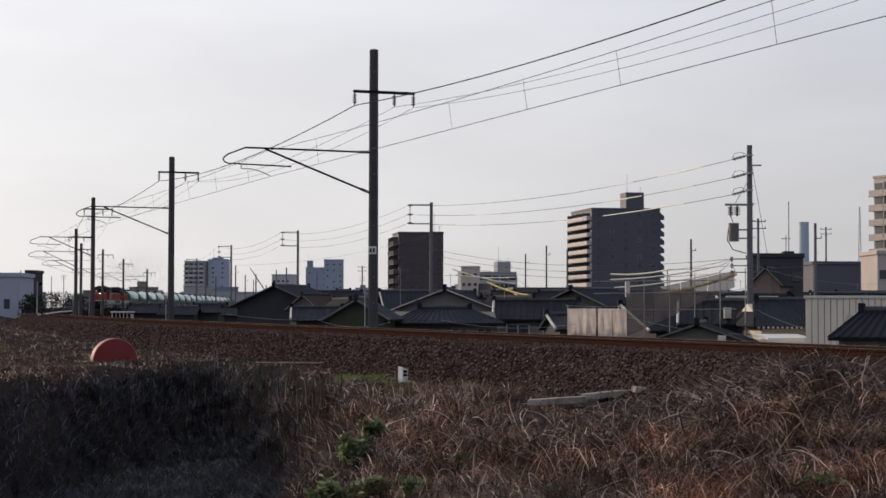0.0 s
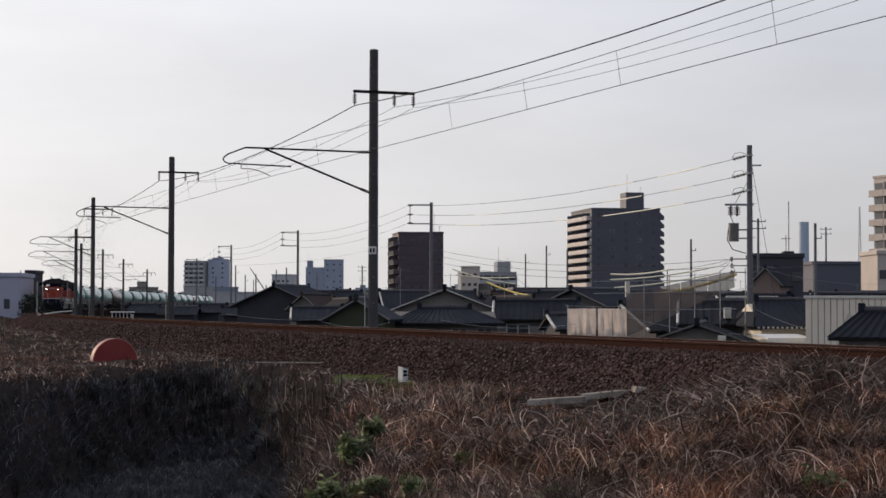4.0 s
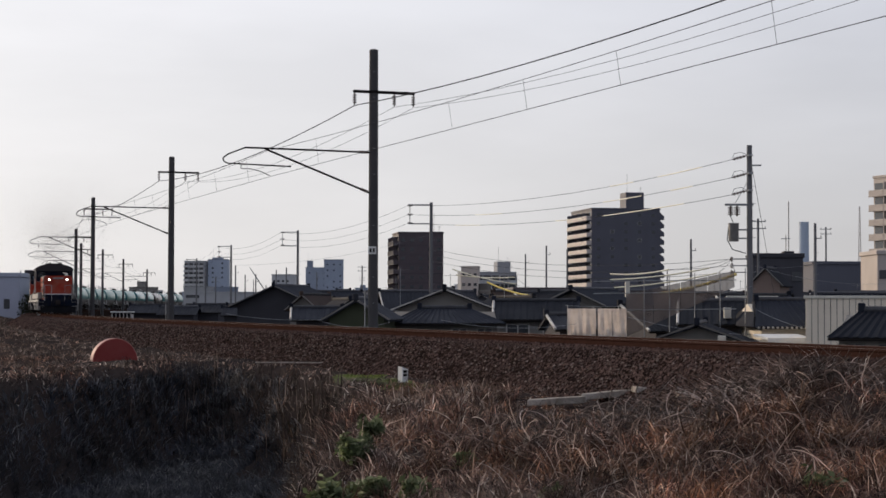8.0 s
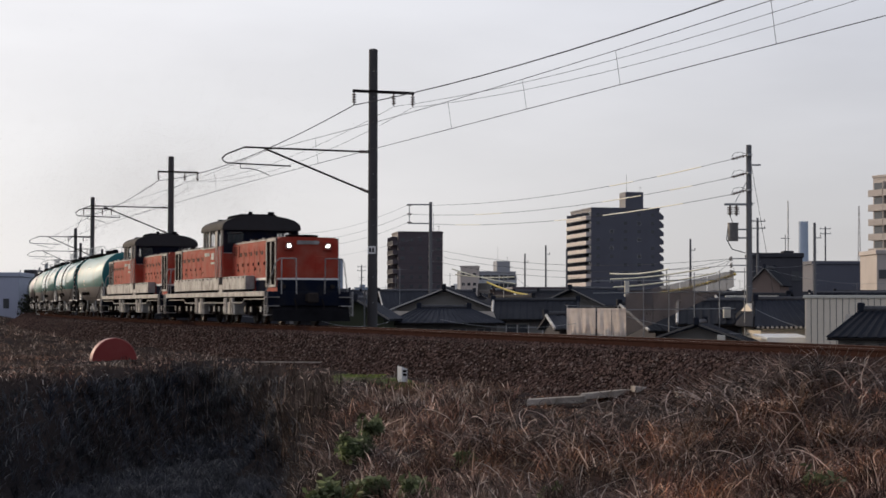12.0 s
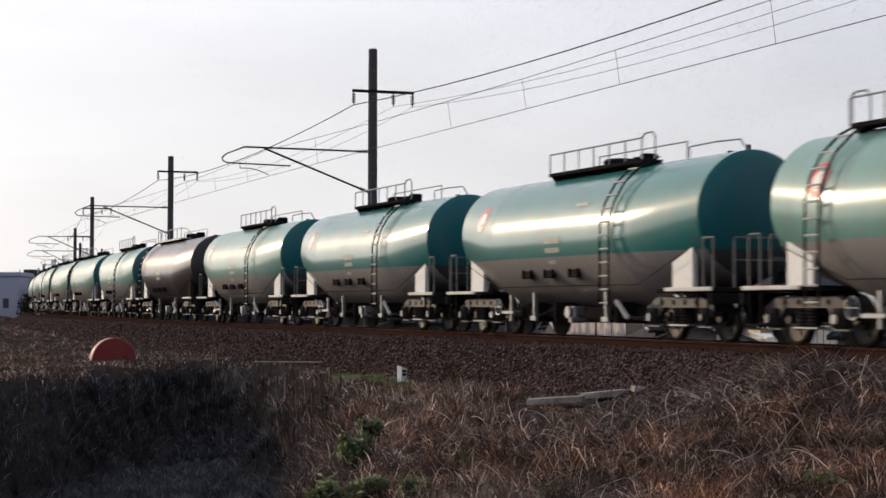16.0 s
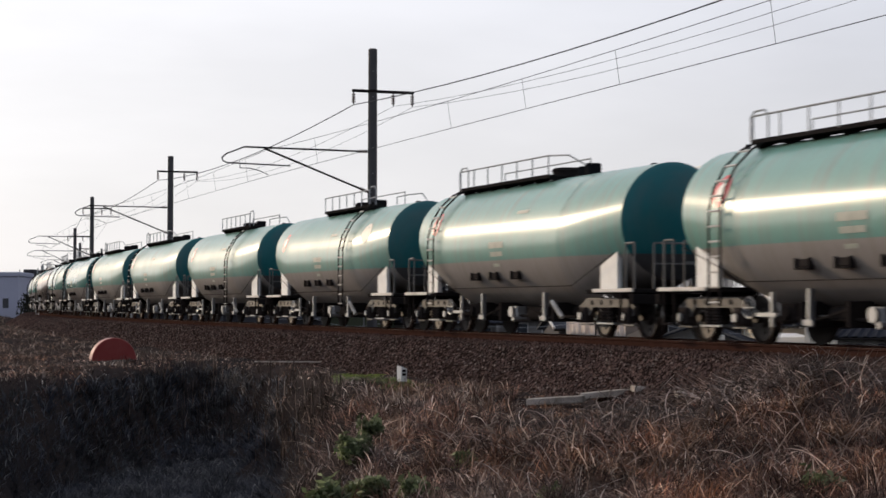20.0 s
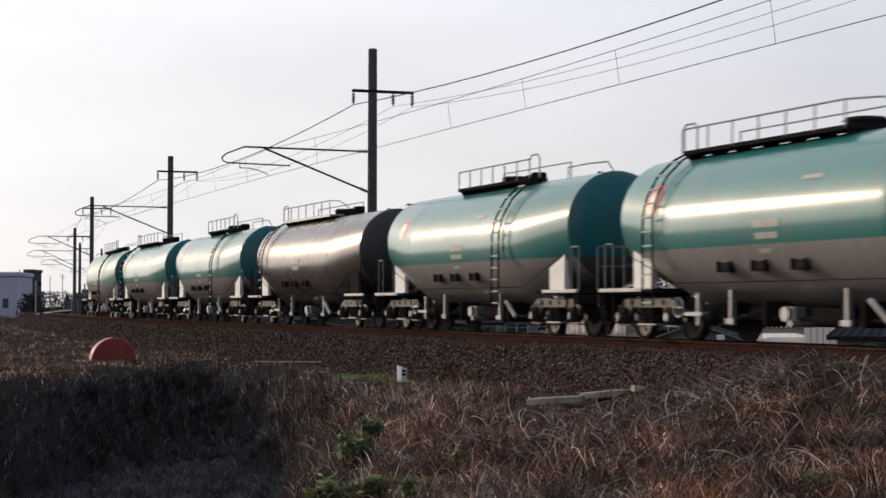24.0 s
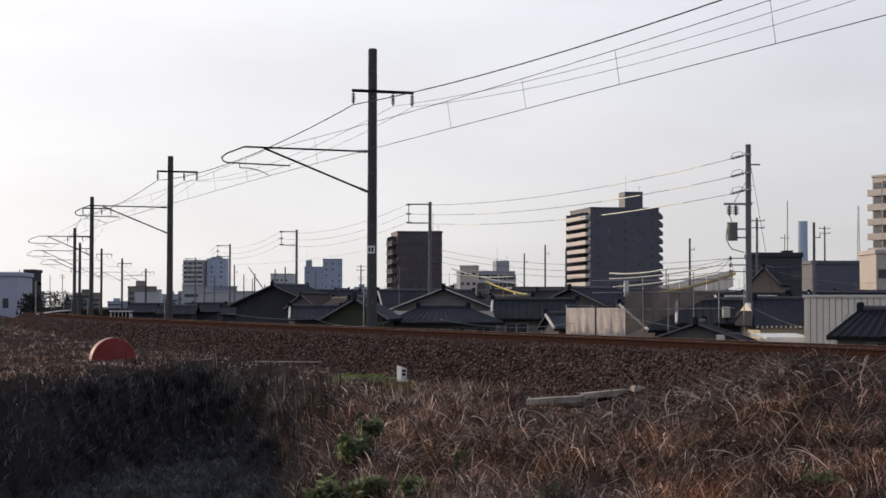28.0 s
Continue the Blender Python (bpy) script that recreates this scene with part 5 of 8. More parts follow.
def house(depth, across, w, d, eave, ridge, yaw=0.0, along="x", wall=PLASTER, roof=TILE, hip=0.0, label="low tiled house beside the railway",
          windows=3, over=0.6, base=TOWN_Z):
    """A house whose middle stands at depth, across; eave and ridge are heights in the world."""
    th = thing("house", label, "house", "houses of the town", m=town_pose(depth, across, base, yaw))
    e, r = eave - base, ridge - base
    hw, hd = w / 2, d / 2
    if along == "x":
        g = Geo().prism_x([(-hd, 0), (hd, 0), (hd, e), (0, r - 0.15), (-hd, e)], -hw, hw)
    else:
        g = Geo().prism([(-hw, 0), (hw, 0), (hw, e), (0, r - 0.15), (-hw, e)], -hd, hd)
    body = part("wall", g, wall, th)
    rg = Geo()
    ow, od = hw + over, hd + over
    if along == "x":
        drop = (r - e) * over / hd
        hx = ow - hip * hd
        for sd in (-1, 1):
            roof_slope(rg, (-ow, sd * od, e - drop), (ow, sd * od, e - drop), (hx, 0, r), (-hx, 0, r), int(w / 0.32))
        if hip:
            for sd in (-1, 1):
                roof_slope(rg, (sd * ow, -od, e - drop), (sd * ow, od, e - drop), (sd * hx, 0.05, r), (sd * hx, -0.05, r), int(d / 0.32))
        ends = ((-hx, 0, r), (hx, 0, r))
    else:
        drop = (r - e) * over / hw
        hy = od - hip * hw
        for sd in (-1, 1):
            roof_slope(rg, (sd * ow, -od, e - drop), (sd * ow, od, e - drop), (0, hy, r), (0, -hy, r), int(d / 0.32))
        if hip:
            for sd in (-1, 1):
                roof_slope(rg, (-ow, sd * od, e - drop), (ow, sd * od, e - drop), (0.05, sd * hy, r), (-0.05, sd * hy, r), int(w / 0.32))
        ends = ((0, -hy, r), (0, hy, r))
    ro = part("roof", rg, roof, th, "", 0)
    a, b = Vector(ends[0]), Vector(ends[1])
    part("ridge_cap", Geo().rod(a + Vector((0, 0, 0.08)), b + Vector((0, 0, 0.08)), 0.13, seg=8), RIDGE, ro)
    for p in (a, b):
        part("ridge_end", Geo().box(p.x - 0.14, p.x + 0.14, p.y - 0.14, p.y + 0.14, p.z - 0.05, p.z + 0.34, 0.04), roof, ro)
    if along == "x" and not hip and depth < 175:
        for sx in (-1, 1):
            # left verge pale: its sunlit edge is put into the colour
            part("verge_tiles", Geo().pipe([(sx * ow, -od, e - drop + 0.06), (sx * ow, 0, r + 0.06)], 0.075, 6), PALEGREY if sx < 0 else roof, ro)
    if along == "y" and not hip:
        part("barge_board", Geo().pipe([(-ow, -od, e - drop + 0.02), (0, -od, r + 0.02), (ow, -od, e - drop + 0.02)], 0.06, 4), PALEGREY if "pale-edged" in label else PLASTER, ro)
    for i in range(windows):
        x = -hw + w * (i + 0.5) / windows
        ww = min(0.9, w / windows * 0.32)
        z1 = e - 0.35
        wi = part("window", Geo().box(x - ww, x + ww, -hd - 0.05, -hd + 0.02, z1 - 1.1, z1, 0.01), PALEGREY if "pale framed" in label else wall, body)
        part("pane", Geo().box(x - ww + 0.07, x - 0.03, -hd - 0.06, -hd - 0.045, z1 - 1.03, z1 - 0.07), DARKGLASS, wi)
        part("pane", Geo().box(x + 0.03, x + ww - 0.07, -hd - 0.06, -hd - 0.045, z1 - 1.03, z1 - 0.07), DARKGLASS, wi)
    part("gutter", Geo().rod((-ow, -od, e - drop - 0.05), (ow, -od, e - drop - 0.05), 0.05, seg=6) if along == "x" else
         Geo().rod((-ow, -od, e - drop - 0.05), (-ow, od, e - drop - 0.05), 0.05, seg=6), CHASSIS, ro)
    return th


house(170, -14.31, 7.4, 9.0, 0.88, 2.52, -14, "y", PLASTERDARK, TILE, label="dark house with a broad plain gable", windows=0)
house(235, -13.01, 6.35, 8, 1.82, 2.74, 6, "x", PLASTERDARK, TILE, 0.7, "dark hip-roofed house among other roofs", 2, 0.5)
house(150, -10.61, 2.21, 6, 0.62, 1.55, -16, "y", PLASTER, TILE3, 0.0, "low house with a brown tiled roof", 0, 0.35)
house(140, -7.88, 2.37, 6, 0.29, 1.14, 14, "y", PLASTERDARK, TILE, 0.0, "low house with a dark tiled gable", 0, 0.35)
house(122, -8.55, 2.74, 4, -0.16, 0.5, 4, "x", PLASTERDARK, TILE, 0.0, "low dark tiled house behind the track", 2, 0.35)
house(98, -4.32, 2.98, 4, 0.11, 0.98, -8, "y", GREENWALL, TILE2, 0.0, "low house with olive green gable wall", 0, 0.35)
house(122, 0.38, 8.01, 8, 0.2, 1.76, -4, "y", PLASTER, TILE, 0.0, "wide tiled house with a pale-edged gable", 0, 0.5)
house(102, 0.06, 5.61, 4.6, -0.18, 0.5, 3, "x", PLASTER, TILE, 0.8, "long dark hipped house close behind the line", 4, 0.45)
house(107, 5.49, 4.22, 5, 0.02, 0.94, -3, "x", PLASTER, TILE, 0.0, "low tiled house with a pale framed window", 2, 0.4)
house(126, 4.77, 2.85, 6, 0.57, 1.24, 24, "y", PLASTERDARK, TILE, 0.0, "dark tiled house with a short gable", 0, 0.35)
house(93, 6.58, 2.02, 4, -0.43, 0.17, 8, "x", PLASTERDARK, TILE2, 0.0, "small grey-roofed outbuilding behind the line", 1, 0.3)
house(215, -35.12, 3.61, 5, -0.08, 0.74, 0, "x", PLASTERDARK, TILE, 0.0, "low dark house inside the curve of the line", 0, 0.35)
house(208, -30.33, 3.86, 5, -0.26, 0.54, 0, "x", PLASTERDARK, TILE, 0.0, "low dark house inside the curve of the line", 0, 0.35)
house(212, -27.33, 3.28, 5, -0.01, 0.81, -8, "x", PLASTERDARK, TILE, 0.0, "low dark house inside the curve of the line", 0, 0.35)
house(200, -22.53, 3.18, 5, -0.28, 0.48, 4, "x", PLASTERDARK, TILE, 0.0, "low dark house inside the curve of the line", 0, 0.35)
house(165, 9.7, 5.4, 7.0, 1.02, 1.9, 8, "x", PLASTER, TILE2, 0.0, "low house with grey tiled roof", 3)
house(140, 11.65, 4.6, 7.0, 0.96, 1.97, -30, "y", PLASTER, TILE, 0.0, "tiled house with a pale gable", 0)
house(100, 13.17, 6.0, 8.0, -0.48, 0.7, 14, "x", PLASTERDARK, TILE, 0.0, "dark tiled house with a long roof slope", 3)
house(88, 12.55, 4.4, 5.0, -0.96, -0.19, -12, "y", PLASTER, TILE, 0.0, "small outbuilding with dark tiled roof", 1)
eaved = house(92, 17.27, 3.68, 6.0, -0.17, 0.96, 4, "x", CREAMWALL, TILE, 0.3, "dark tiled house with a cream wall", 0, 0.45)
for i in range(19):
    part("eave_tile", Geo().disc((-2.1 + i * 0.235, -3.5, -0.37 + 3.6), (0, 1, 0), 0.065, 0.05, 8), PALEGREY, eaved, "pale round eave tile" if i == 0 else "")
house(108, 18.45, 3.51, 7.0, 0.31, 1.29, 2, "x", PLASTERDARK, TILE, 0.0, "dark tiled house with a pale ridge", 0, 0.45)
ridge = thing("ridge_tiles", "row of pale mortared ridge tiles on a dark roof", "ridge tiles", m=town_pose(106.8, 18.31, 1.24, 2))
for i in range(14):
    part("ridge_tile", Geo().box(-1.62 + i * 0.235, -1.40 + i * 0.235, -0.1, 0.1, -0.06, 0.07, 0.03), CREAM, ridge)

house(96, 15.2, 4.2, 6.0, -0.08, 0.91, -8, "x", PLASTERDARK, TILE, 0.0, "dark tiled house close to the line", 2)
house(72, 18.04, 3.9, 3.4, -0.4, 0.47, -24, "x", PLASTER, TILE, 0.55, "small hipped tile roof house with dark posts", 3, 0.35)
house(168, 30.38, 2.73, 5.0, 2.87, 4.24, -20, "y", TANWALL, TILE, 0.0, "house with a tan plaster gable", 0, 0.3)
house(150, 17.18, 6.0, 7.0, 0.52, 1.92, 10, "x", PLASTER, TILE3, 0.0, "brown-roofed house behind scaffolding", 3)
rngt = random.Random(11)
for depth in (165, 190, 215, 245, 280, 320, 370, 430):
    x = -0.16 * depth
    while x < 0.25 * depth:
        w = rngt.uniform(5.0, 9.0)
        hgt = rngt.uniform(4.4, 6.6) if rngt.random() < 0.75 else rngt.uniform(6.5, 7.6)
        hgt = min(hgt, 4.0 + 0.0094 * depth)
        px = x / depth
        if (px > -0.105 or depth > 400) and (px > -0.06 or depth > 200):
            house(depth + rngt.uniform(-9, 9), x + w / 2, w, rngt.uniform(6, 9), TOWN_Z + hgt - rngt.uniform(1.6, 2.2), TOWN_Z + hgt, rngt.uniform(-30, 30),
                  rngt.choice("xxy"), rngt.choice((PLASTER, PLASTERDARK, PLASTERDARK)), rngt.choice((TILE, TILE, TILE, TILE2, TILE3)), rngt.choice((0.0, 0.0, 0.6)),
                  rngt.choice(("low town house with a tiled roof", "tiled two-storey house in the town", "grey-roofed house in the town")), rngt.choice((0, 0, 2)))
        x += w + rngt.uniform(0.5, 7.0)

# ribbed cream shed
shed = thing("shed", "cream ribbed metal shed with a flat roof", "shed", m=town_pose(82, 18.52, TOWN_Z, -13))
top = 1.17 - TOWN_Z
hw = 2.05
part("wall", Geo().box(-hw, hw + 3, 0, 7, 0, top - 0.12), CREAMWALL, shed)
for i in range(18):
    x = -hw + 0.14 + i * 0.28
    part("cladding_panel", Geo().box(x - 0.125, x + 0.125, -0.04, 0.0, 2.0, top - 0.14, 0.012), CREAMWALL, shed)
    # dark strip painted for the shade between two ribs
    part("groove", Geo().box(x + 0.13, x + 0.15, -0.012, 0.0, 2.0, top - 0.14), PLASTERDARK, shed)
part("roof_edge", Geo().box(-hw - 0.08, hw + 3.1, -0.1, 7.1, top - 0.14, top, 0.02), CREAM, shed)
part("sill_band", Geo().box(-hw - 0.03, hw + 3, -0.07, 0.0, 1.86, 2.0, 0.01), CREAM, shed)
for x in (-1.55, -0.75):
    wi = part("window", Geo().box(x - 0.36, x + 0.36, -0.05, 0.0, 0.7, 1.7, 0.01), CREAM, shed)
    part("pane", Geo().box(x - 0.31, x + 0.31, -0.06, -0.048, 0.76, 1.64), DARKGLASS, wi)


def apartment(name, depth, across, yaw, w, d, floors, pitch, wall, label, balcony_side=None, tower=None, step_right=False, front=True, base=TOWN_Z,
              balcony=BALCONY, cols=4):
    """A block with its storeys; balconies on the left flank ('left') or the front ('front')."""
    th = thing("apartment_building", label, "apartment building", "apartment buildings", m=town_pose(depth, across, base, yaw))
    h = floors * pitch + 1.0
    body = part("wall", Geo().box(-w / 2, w / 2, 0, d, 0, h, 0.05), wall, th)
    part("parapet", Geo().box(-w / 2 - 0.15, w / 2 + 0.15, -0.15, d + 0.15, h, h + 0.5, 0.05), wall, th)
    if tower:
        x0, x1, y0, y1, hh = tower
        tw = part("roof_house", Geo().box(x0, x1, y0, y1, h, h + hh, 0.05), wall, th)
        part("aerial", Geo().rod((x0 + 0.6, y0 + 1, h + hh), (x0 + 0.6, y0 + 1, h + hh + 5.5), 0.06, seg=6), STEEL, tw)
        part("aerial", Geo().rod((x1 - 0.8, y0 + 1, h + hh), (x1 - 0.8, y0 + 1, h + hh + 1.8), 0.05, seg=6).rod((x1 - 1.3, y0 + 1, h + hh + 1.4), (x1 - 0.3, y0 + 1, h + hh + 1.4), 0.04, seg=5), STEEL, tw)
    for k in range(floors):
        z = k * pitch + 0.3
        if front:
            for i in range(cols):
                x = -w / 2 + w * (i + 0.5) / cols
                if (i * 7 + k * 3) % 5 == 0:
                    continue
                wi = part("window", Geo().box(x - 0.6, x + 0.6, -0.06, 0.02, z + 1.0, z + 2.1, 0.01), PALEGREY if wall is SLATEWALL and (i + 2 * k) % 4 == 1 else wall, body)
                part("pane", Geo().box(x - 0.52, x + 0.52, -0.07, -0.05, z + 1.06, z + 2.04), DARKGLASS, wi)
        if balcony_side in ("left", "both"):
            n = 4
            rec = part("recess", Geo().box(-w / 2 - 0.05, -w / 2 + 0.02, 0.8, d - 0.8, z + 1.15, z + pitch - 0.25), DARKGLASS, body)
            part("slab", Geo().box(-w / 2 - 1.5, -w / 2, 0.3, d - 0.3, z - 0.15, z + 0.02), wall, body)
            for i in range(n):
                a, b = 0.4 + (d - 0.8) * i / n, 0.4 + (d - 0.8) * (i + 1) / n
                part("balcony", Geo().box(-w / 2 - 1.55, -w / 2 - 1.45, a + 0.08, b - 0.08, z, z + 1.2, 0.02), balcony, body)
                part("partition", Geo().box(-w / 2 - 1.4, -w / 2, b - 0.06, b + 0.06, z, z + pitch - 0.2), wall, body)
            part("balcony_end", Geo().box(-w / 2 - 1.55, -w / 2, 0.28, 0.42, z, z + 1.2, 0.02), balcony if balcony_side == "left" else wall, body)
        if wall is BRICKBROWN:
            part("floor_band", Geo().box(-w / 2, w / 2, -0.08, 0.0, z - 0.10, z + 0.02), PLASTERDARK, body)
        if step_right:
            part("side_balcony", Geo().prism([(w / 2, z), (w / 2 + 1.5, z + 0.25), (w / 2 + 1.5, z + 1.35), (w / 2 + 0.1, z + 2.6)], 0.4, d - 0.4), wall, body)
        if balcony_side == "front":
            part("recess", Geo().box(-w / 2 + 0.4, w / 2 - 0.4, -0.05, 0.02, z + 1.2, z + pitch - 0.3), DARKGLASS, body)
            n = cols
            for i in range(n):
                a, b = -w / 2 + w * i / n, -w / 2 + w * (i + 1) / n
                part("balcony", Geo().box(a + 0.1, b - 0.1, -1.3, -1.2, z, z + 1.15, 0.02), balcony, body)
                part("partition", Geo().box(b - 0.1, b + 0.1, -1.2, 0, z, z + pitch - 0.2), wall, body)
            part("slab", Geo().box(-w / 2, w / 2, -1.3, 0, z - 0.15, z), wall, body)
    return th


# tall slate block with lit balconies on its flank
pitchA = (Zt_A := 31.44 - TOWN_Z - 1.5) / 13
apartment("a", 560, 56.59, 10, 21.9, 26, 13, pitchA, SLATEWALL, "tall dark slate apartment block with beige balconies", "left",
          (0.88, 6.66, 3, 10, 5.61), True, True, cols=5)
pitchB = (22.66 - TOWN_Z - 1.5) / 9
apartment("b", 530, -6.63, 8, 13.26, 16, 9, pitchB, BRICKBROWN, "brown-tiled apartment block with a stair tower", "both",
          (3.65, 6.63, 2, 8, 0.7), False, True, cols=5, balcony=PLASTERDARK)
pitchC = (26.67 - TOWN_Z - 1.5) / 10
apartment("c", 350, 87.8, -66, 14, 12, 10, pitchC, BEIGEWALL, "beige apartment block with open balconies", "front", None, False, False, cols=3, balcony=BEIGEWALL)
pitchD = (28.48 - TOWN_Z - 1.5) / 11
apartment("d", 1100, -151.76, -20, 13.77, 14, 11, pitchD, PALEWALL, "far white apartment block with balcony bands", "front", None, False, False, cols=4, balcony=PALEWALL)
apartment("d", 1100, -137.65, 0, 11.7, 14, 11, pitchD * 1.03, HAZEBLUE, "far apartment slab with haze-tinted walls", None, (-3.44, 2.75, 2, 8, 1.6), False, True, cols=2)
apartment("e", 1250, -75.87, 5, 13.3, 14, 9, (31.89 - TOWN_Z) / 9, HAZEBLUE, "far tower block with haze-tinted walls", None, None, False, True, cols=3)
apartment("e", 1250, -87.6, 0, 15.64, 14, 7, (26.42 - TOWN_Z) / 7, HAZEBLUE, "far stepped block with haze-tinted walls", None, (-7.04, -3.13, 2, 8, 5), False, True, cols=3)
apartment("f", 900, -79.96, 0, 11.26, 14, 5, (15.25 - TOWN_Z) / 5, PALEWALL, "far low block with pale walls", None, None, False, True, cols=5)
apartment("f", 700, 18.4, 12, 20.15, 14, 5, (12.87 - TOWN_Z) / 5, PALEWALL, "pale low apartment block with a roof house", "front", (3.07, 8.32, 2, 8, 4.5), False, False, cols=6, balcony=PALEWALL)
apartment("f", 620, 8.92, -5, 5.82, 10, 5, (13.22 - TOWN_Z) / 5, BEIGEWALL, "small beige block with roof clutter", None, None, False, True, cols=3)
apartment("g", 260, 57.43, 3, 8.46, 14, 3, (5.82 - TOWN_Z) / 3, WORKSBLUE, "long blue-grey works building", None, None, False, False, cols=6)
apartment("i", 195, 36.12, -5, 5.37, 8, 3, (5.86 - TOWN_Z) / 3.3, PLASTERDARK, "dark flat-roofed house with a brown roof box", None, (0.85, 1.95, 2, 5, 0.79), False, True, cols=4)
apartment("j", 200, 49.5, 0, 2.88, 8, 3, (6.43 - TOWN_Z) / 3.3, BEIGEWALL, "narrow cream building with dark windows", None, None, False, True, cols=2)
apartment("k", 190, 10.16, 4, 5.47, 8, 2, (2.16 - TOWN_Z) / 2.4, BRICKBROWN, "low brown flat-roofed building", None, None, False, False)
apartment("h", 205, -49.77, 4, 3.33, 10, 2, (4.2 - TOWN_Z) / 2.4, LAVENDER, "blue-white windowed works building", None, None, False, False)
part("window", Geo().box(-0.1, 0.55, -0.06, 0.02, 3.9, 5.0, 0.01), DARKGLASS, bpy.data.objects["apartment_building.%03d" % (len([o for o in bpy.data.objects if o.name.startswith("apartment_building")]) - 1)])
apartment("h", 280, -64.12, 0, 1.31, 6, 3, (5.52 - TOWN_Z) / 3.3, PLASTERDARK, "slim dark grey tower house", None, None, False, True, cols=1)

# far roofs and blocks along the horizon
rngf = random.Random(4)
for i in range(70):
    depth = rngf.uniform(520, 1700)
    x = rngf.uniform(-0.25, 0.25) * depth
    hgt = rngf.uniform(6, 13) if rngf.random() < 0.8 else rngf.uniform(14, 22)
    hgt = min(hgt, 4.4 + depth * rngf.uniform(0.006, 0.0135))
    w = rngf.uniform(8, 22)
    # about half the far walls take the haze-tinted colour
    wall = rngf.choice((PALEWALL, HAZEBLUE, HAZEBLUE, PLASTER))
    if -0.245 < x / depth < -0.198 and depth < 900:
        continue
    th = thing("far_building", rngf.choice(("far flat-roofed building with pale walls", "far flat-roofed building with haze-tinted walls")), "building", "far buildings", m=town_pose(depth, x, TOWN_Z, rngf.uniform(-25, 25)))
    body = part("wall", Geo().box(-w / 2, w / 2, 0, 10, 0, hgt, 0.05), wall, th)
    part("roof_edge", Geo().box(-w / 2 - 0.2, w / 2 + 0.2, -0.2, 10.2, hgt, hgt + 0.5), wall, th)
    if rngf.random() < 0.5:
        part("roof_house", Geo().box(-w / 5, w / 10, 2, 6, hgt, hgt + rngf.uniform(1.5, 3.5)), wall, th)
    for k in range(int(hgt / 3.2)):
        part("window_row", Geo().box(-w / 2 + 0.8, w / 2 - 0.8, -0.05, 0.02, k * 3.1 + 1.1, k * 3.1 + 2.2), DARKGLASS, body)

# chimney stack and lattice mast in the distance
solid("chimney", Geo().rod((0, 0, 0), (0, 0, 62.43 + 3.6), 3.9, 3.5, 24), CHIMNEYBLUE, "tall pale blue works chimney", "chimney", m=town_pose(1300, 259.48, TOWN_Z))
mast = thing("lattice_mast", "slim steel lattice radio mast far off", "mast", m=town_pose(900, 207.51, TOWN_Z))
hm = 51.29 - TOWN_Z
for sx in (-1, 1):
    for sy in (-1, 1):
        part("leg", Geo().rod((sx * 1.0, sy * 1.0, 0), (sx * 0.2, sy * 0.2, hm), 0.12, 0.08, 5), ORANGE, mast)
g = Geo()
for k in range(18):
    z0, z1 = hm * k / 18, hm * (k + 1) / 18
    a, b = 1.0 - 0.8 * k / 18, 1.0 - 0.8 * (k + 1) / 18
    g.rod((-a, -a, z0), (b, -b, z1), 0.06, seg=4).rod((a, -a, z0), (-b, -b, z1), 0.06, seg=4)
part("bracing", g, ORANGE, mast)

# ---- utility poles and their wires ----
UTIL = {}


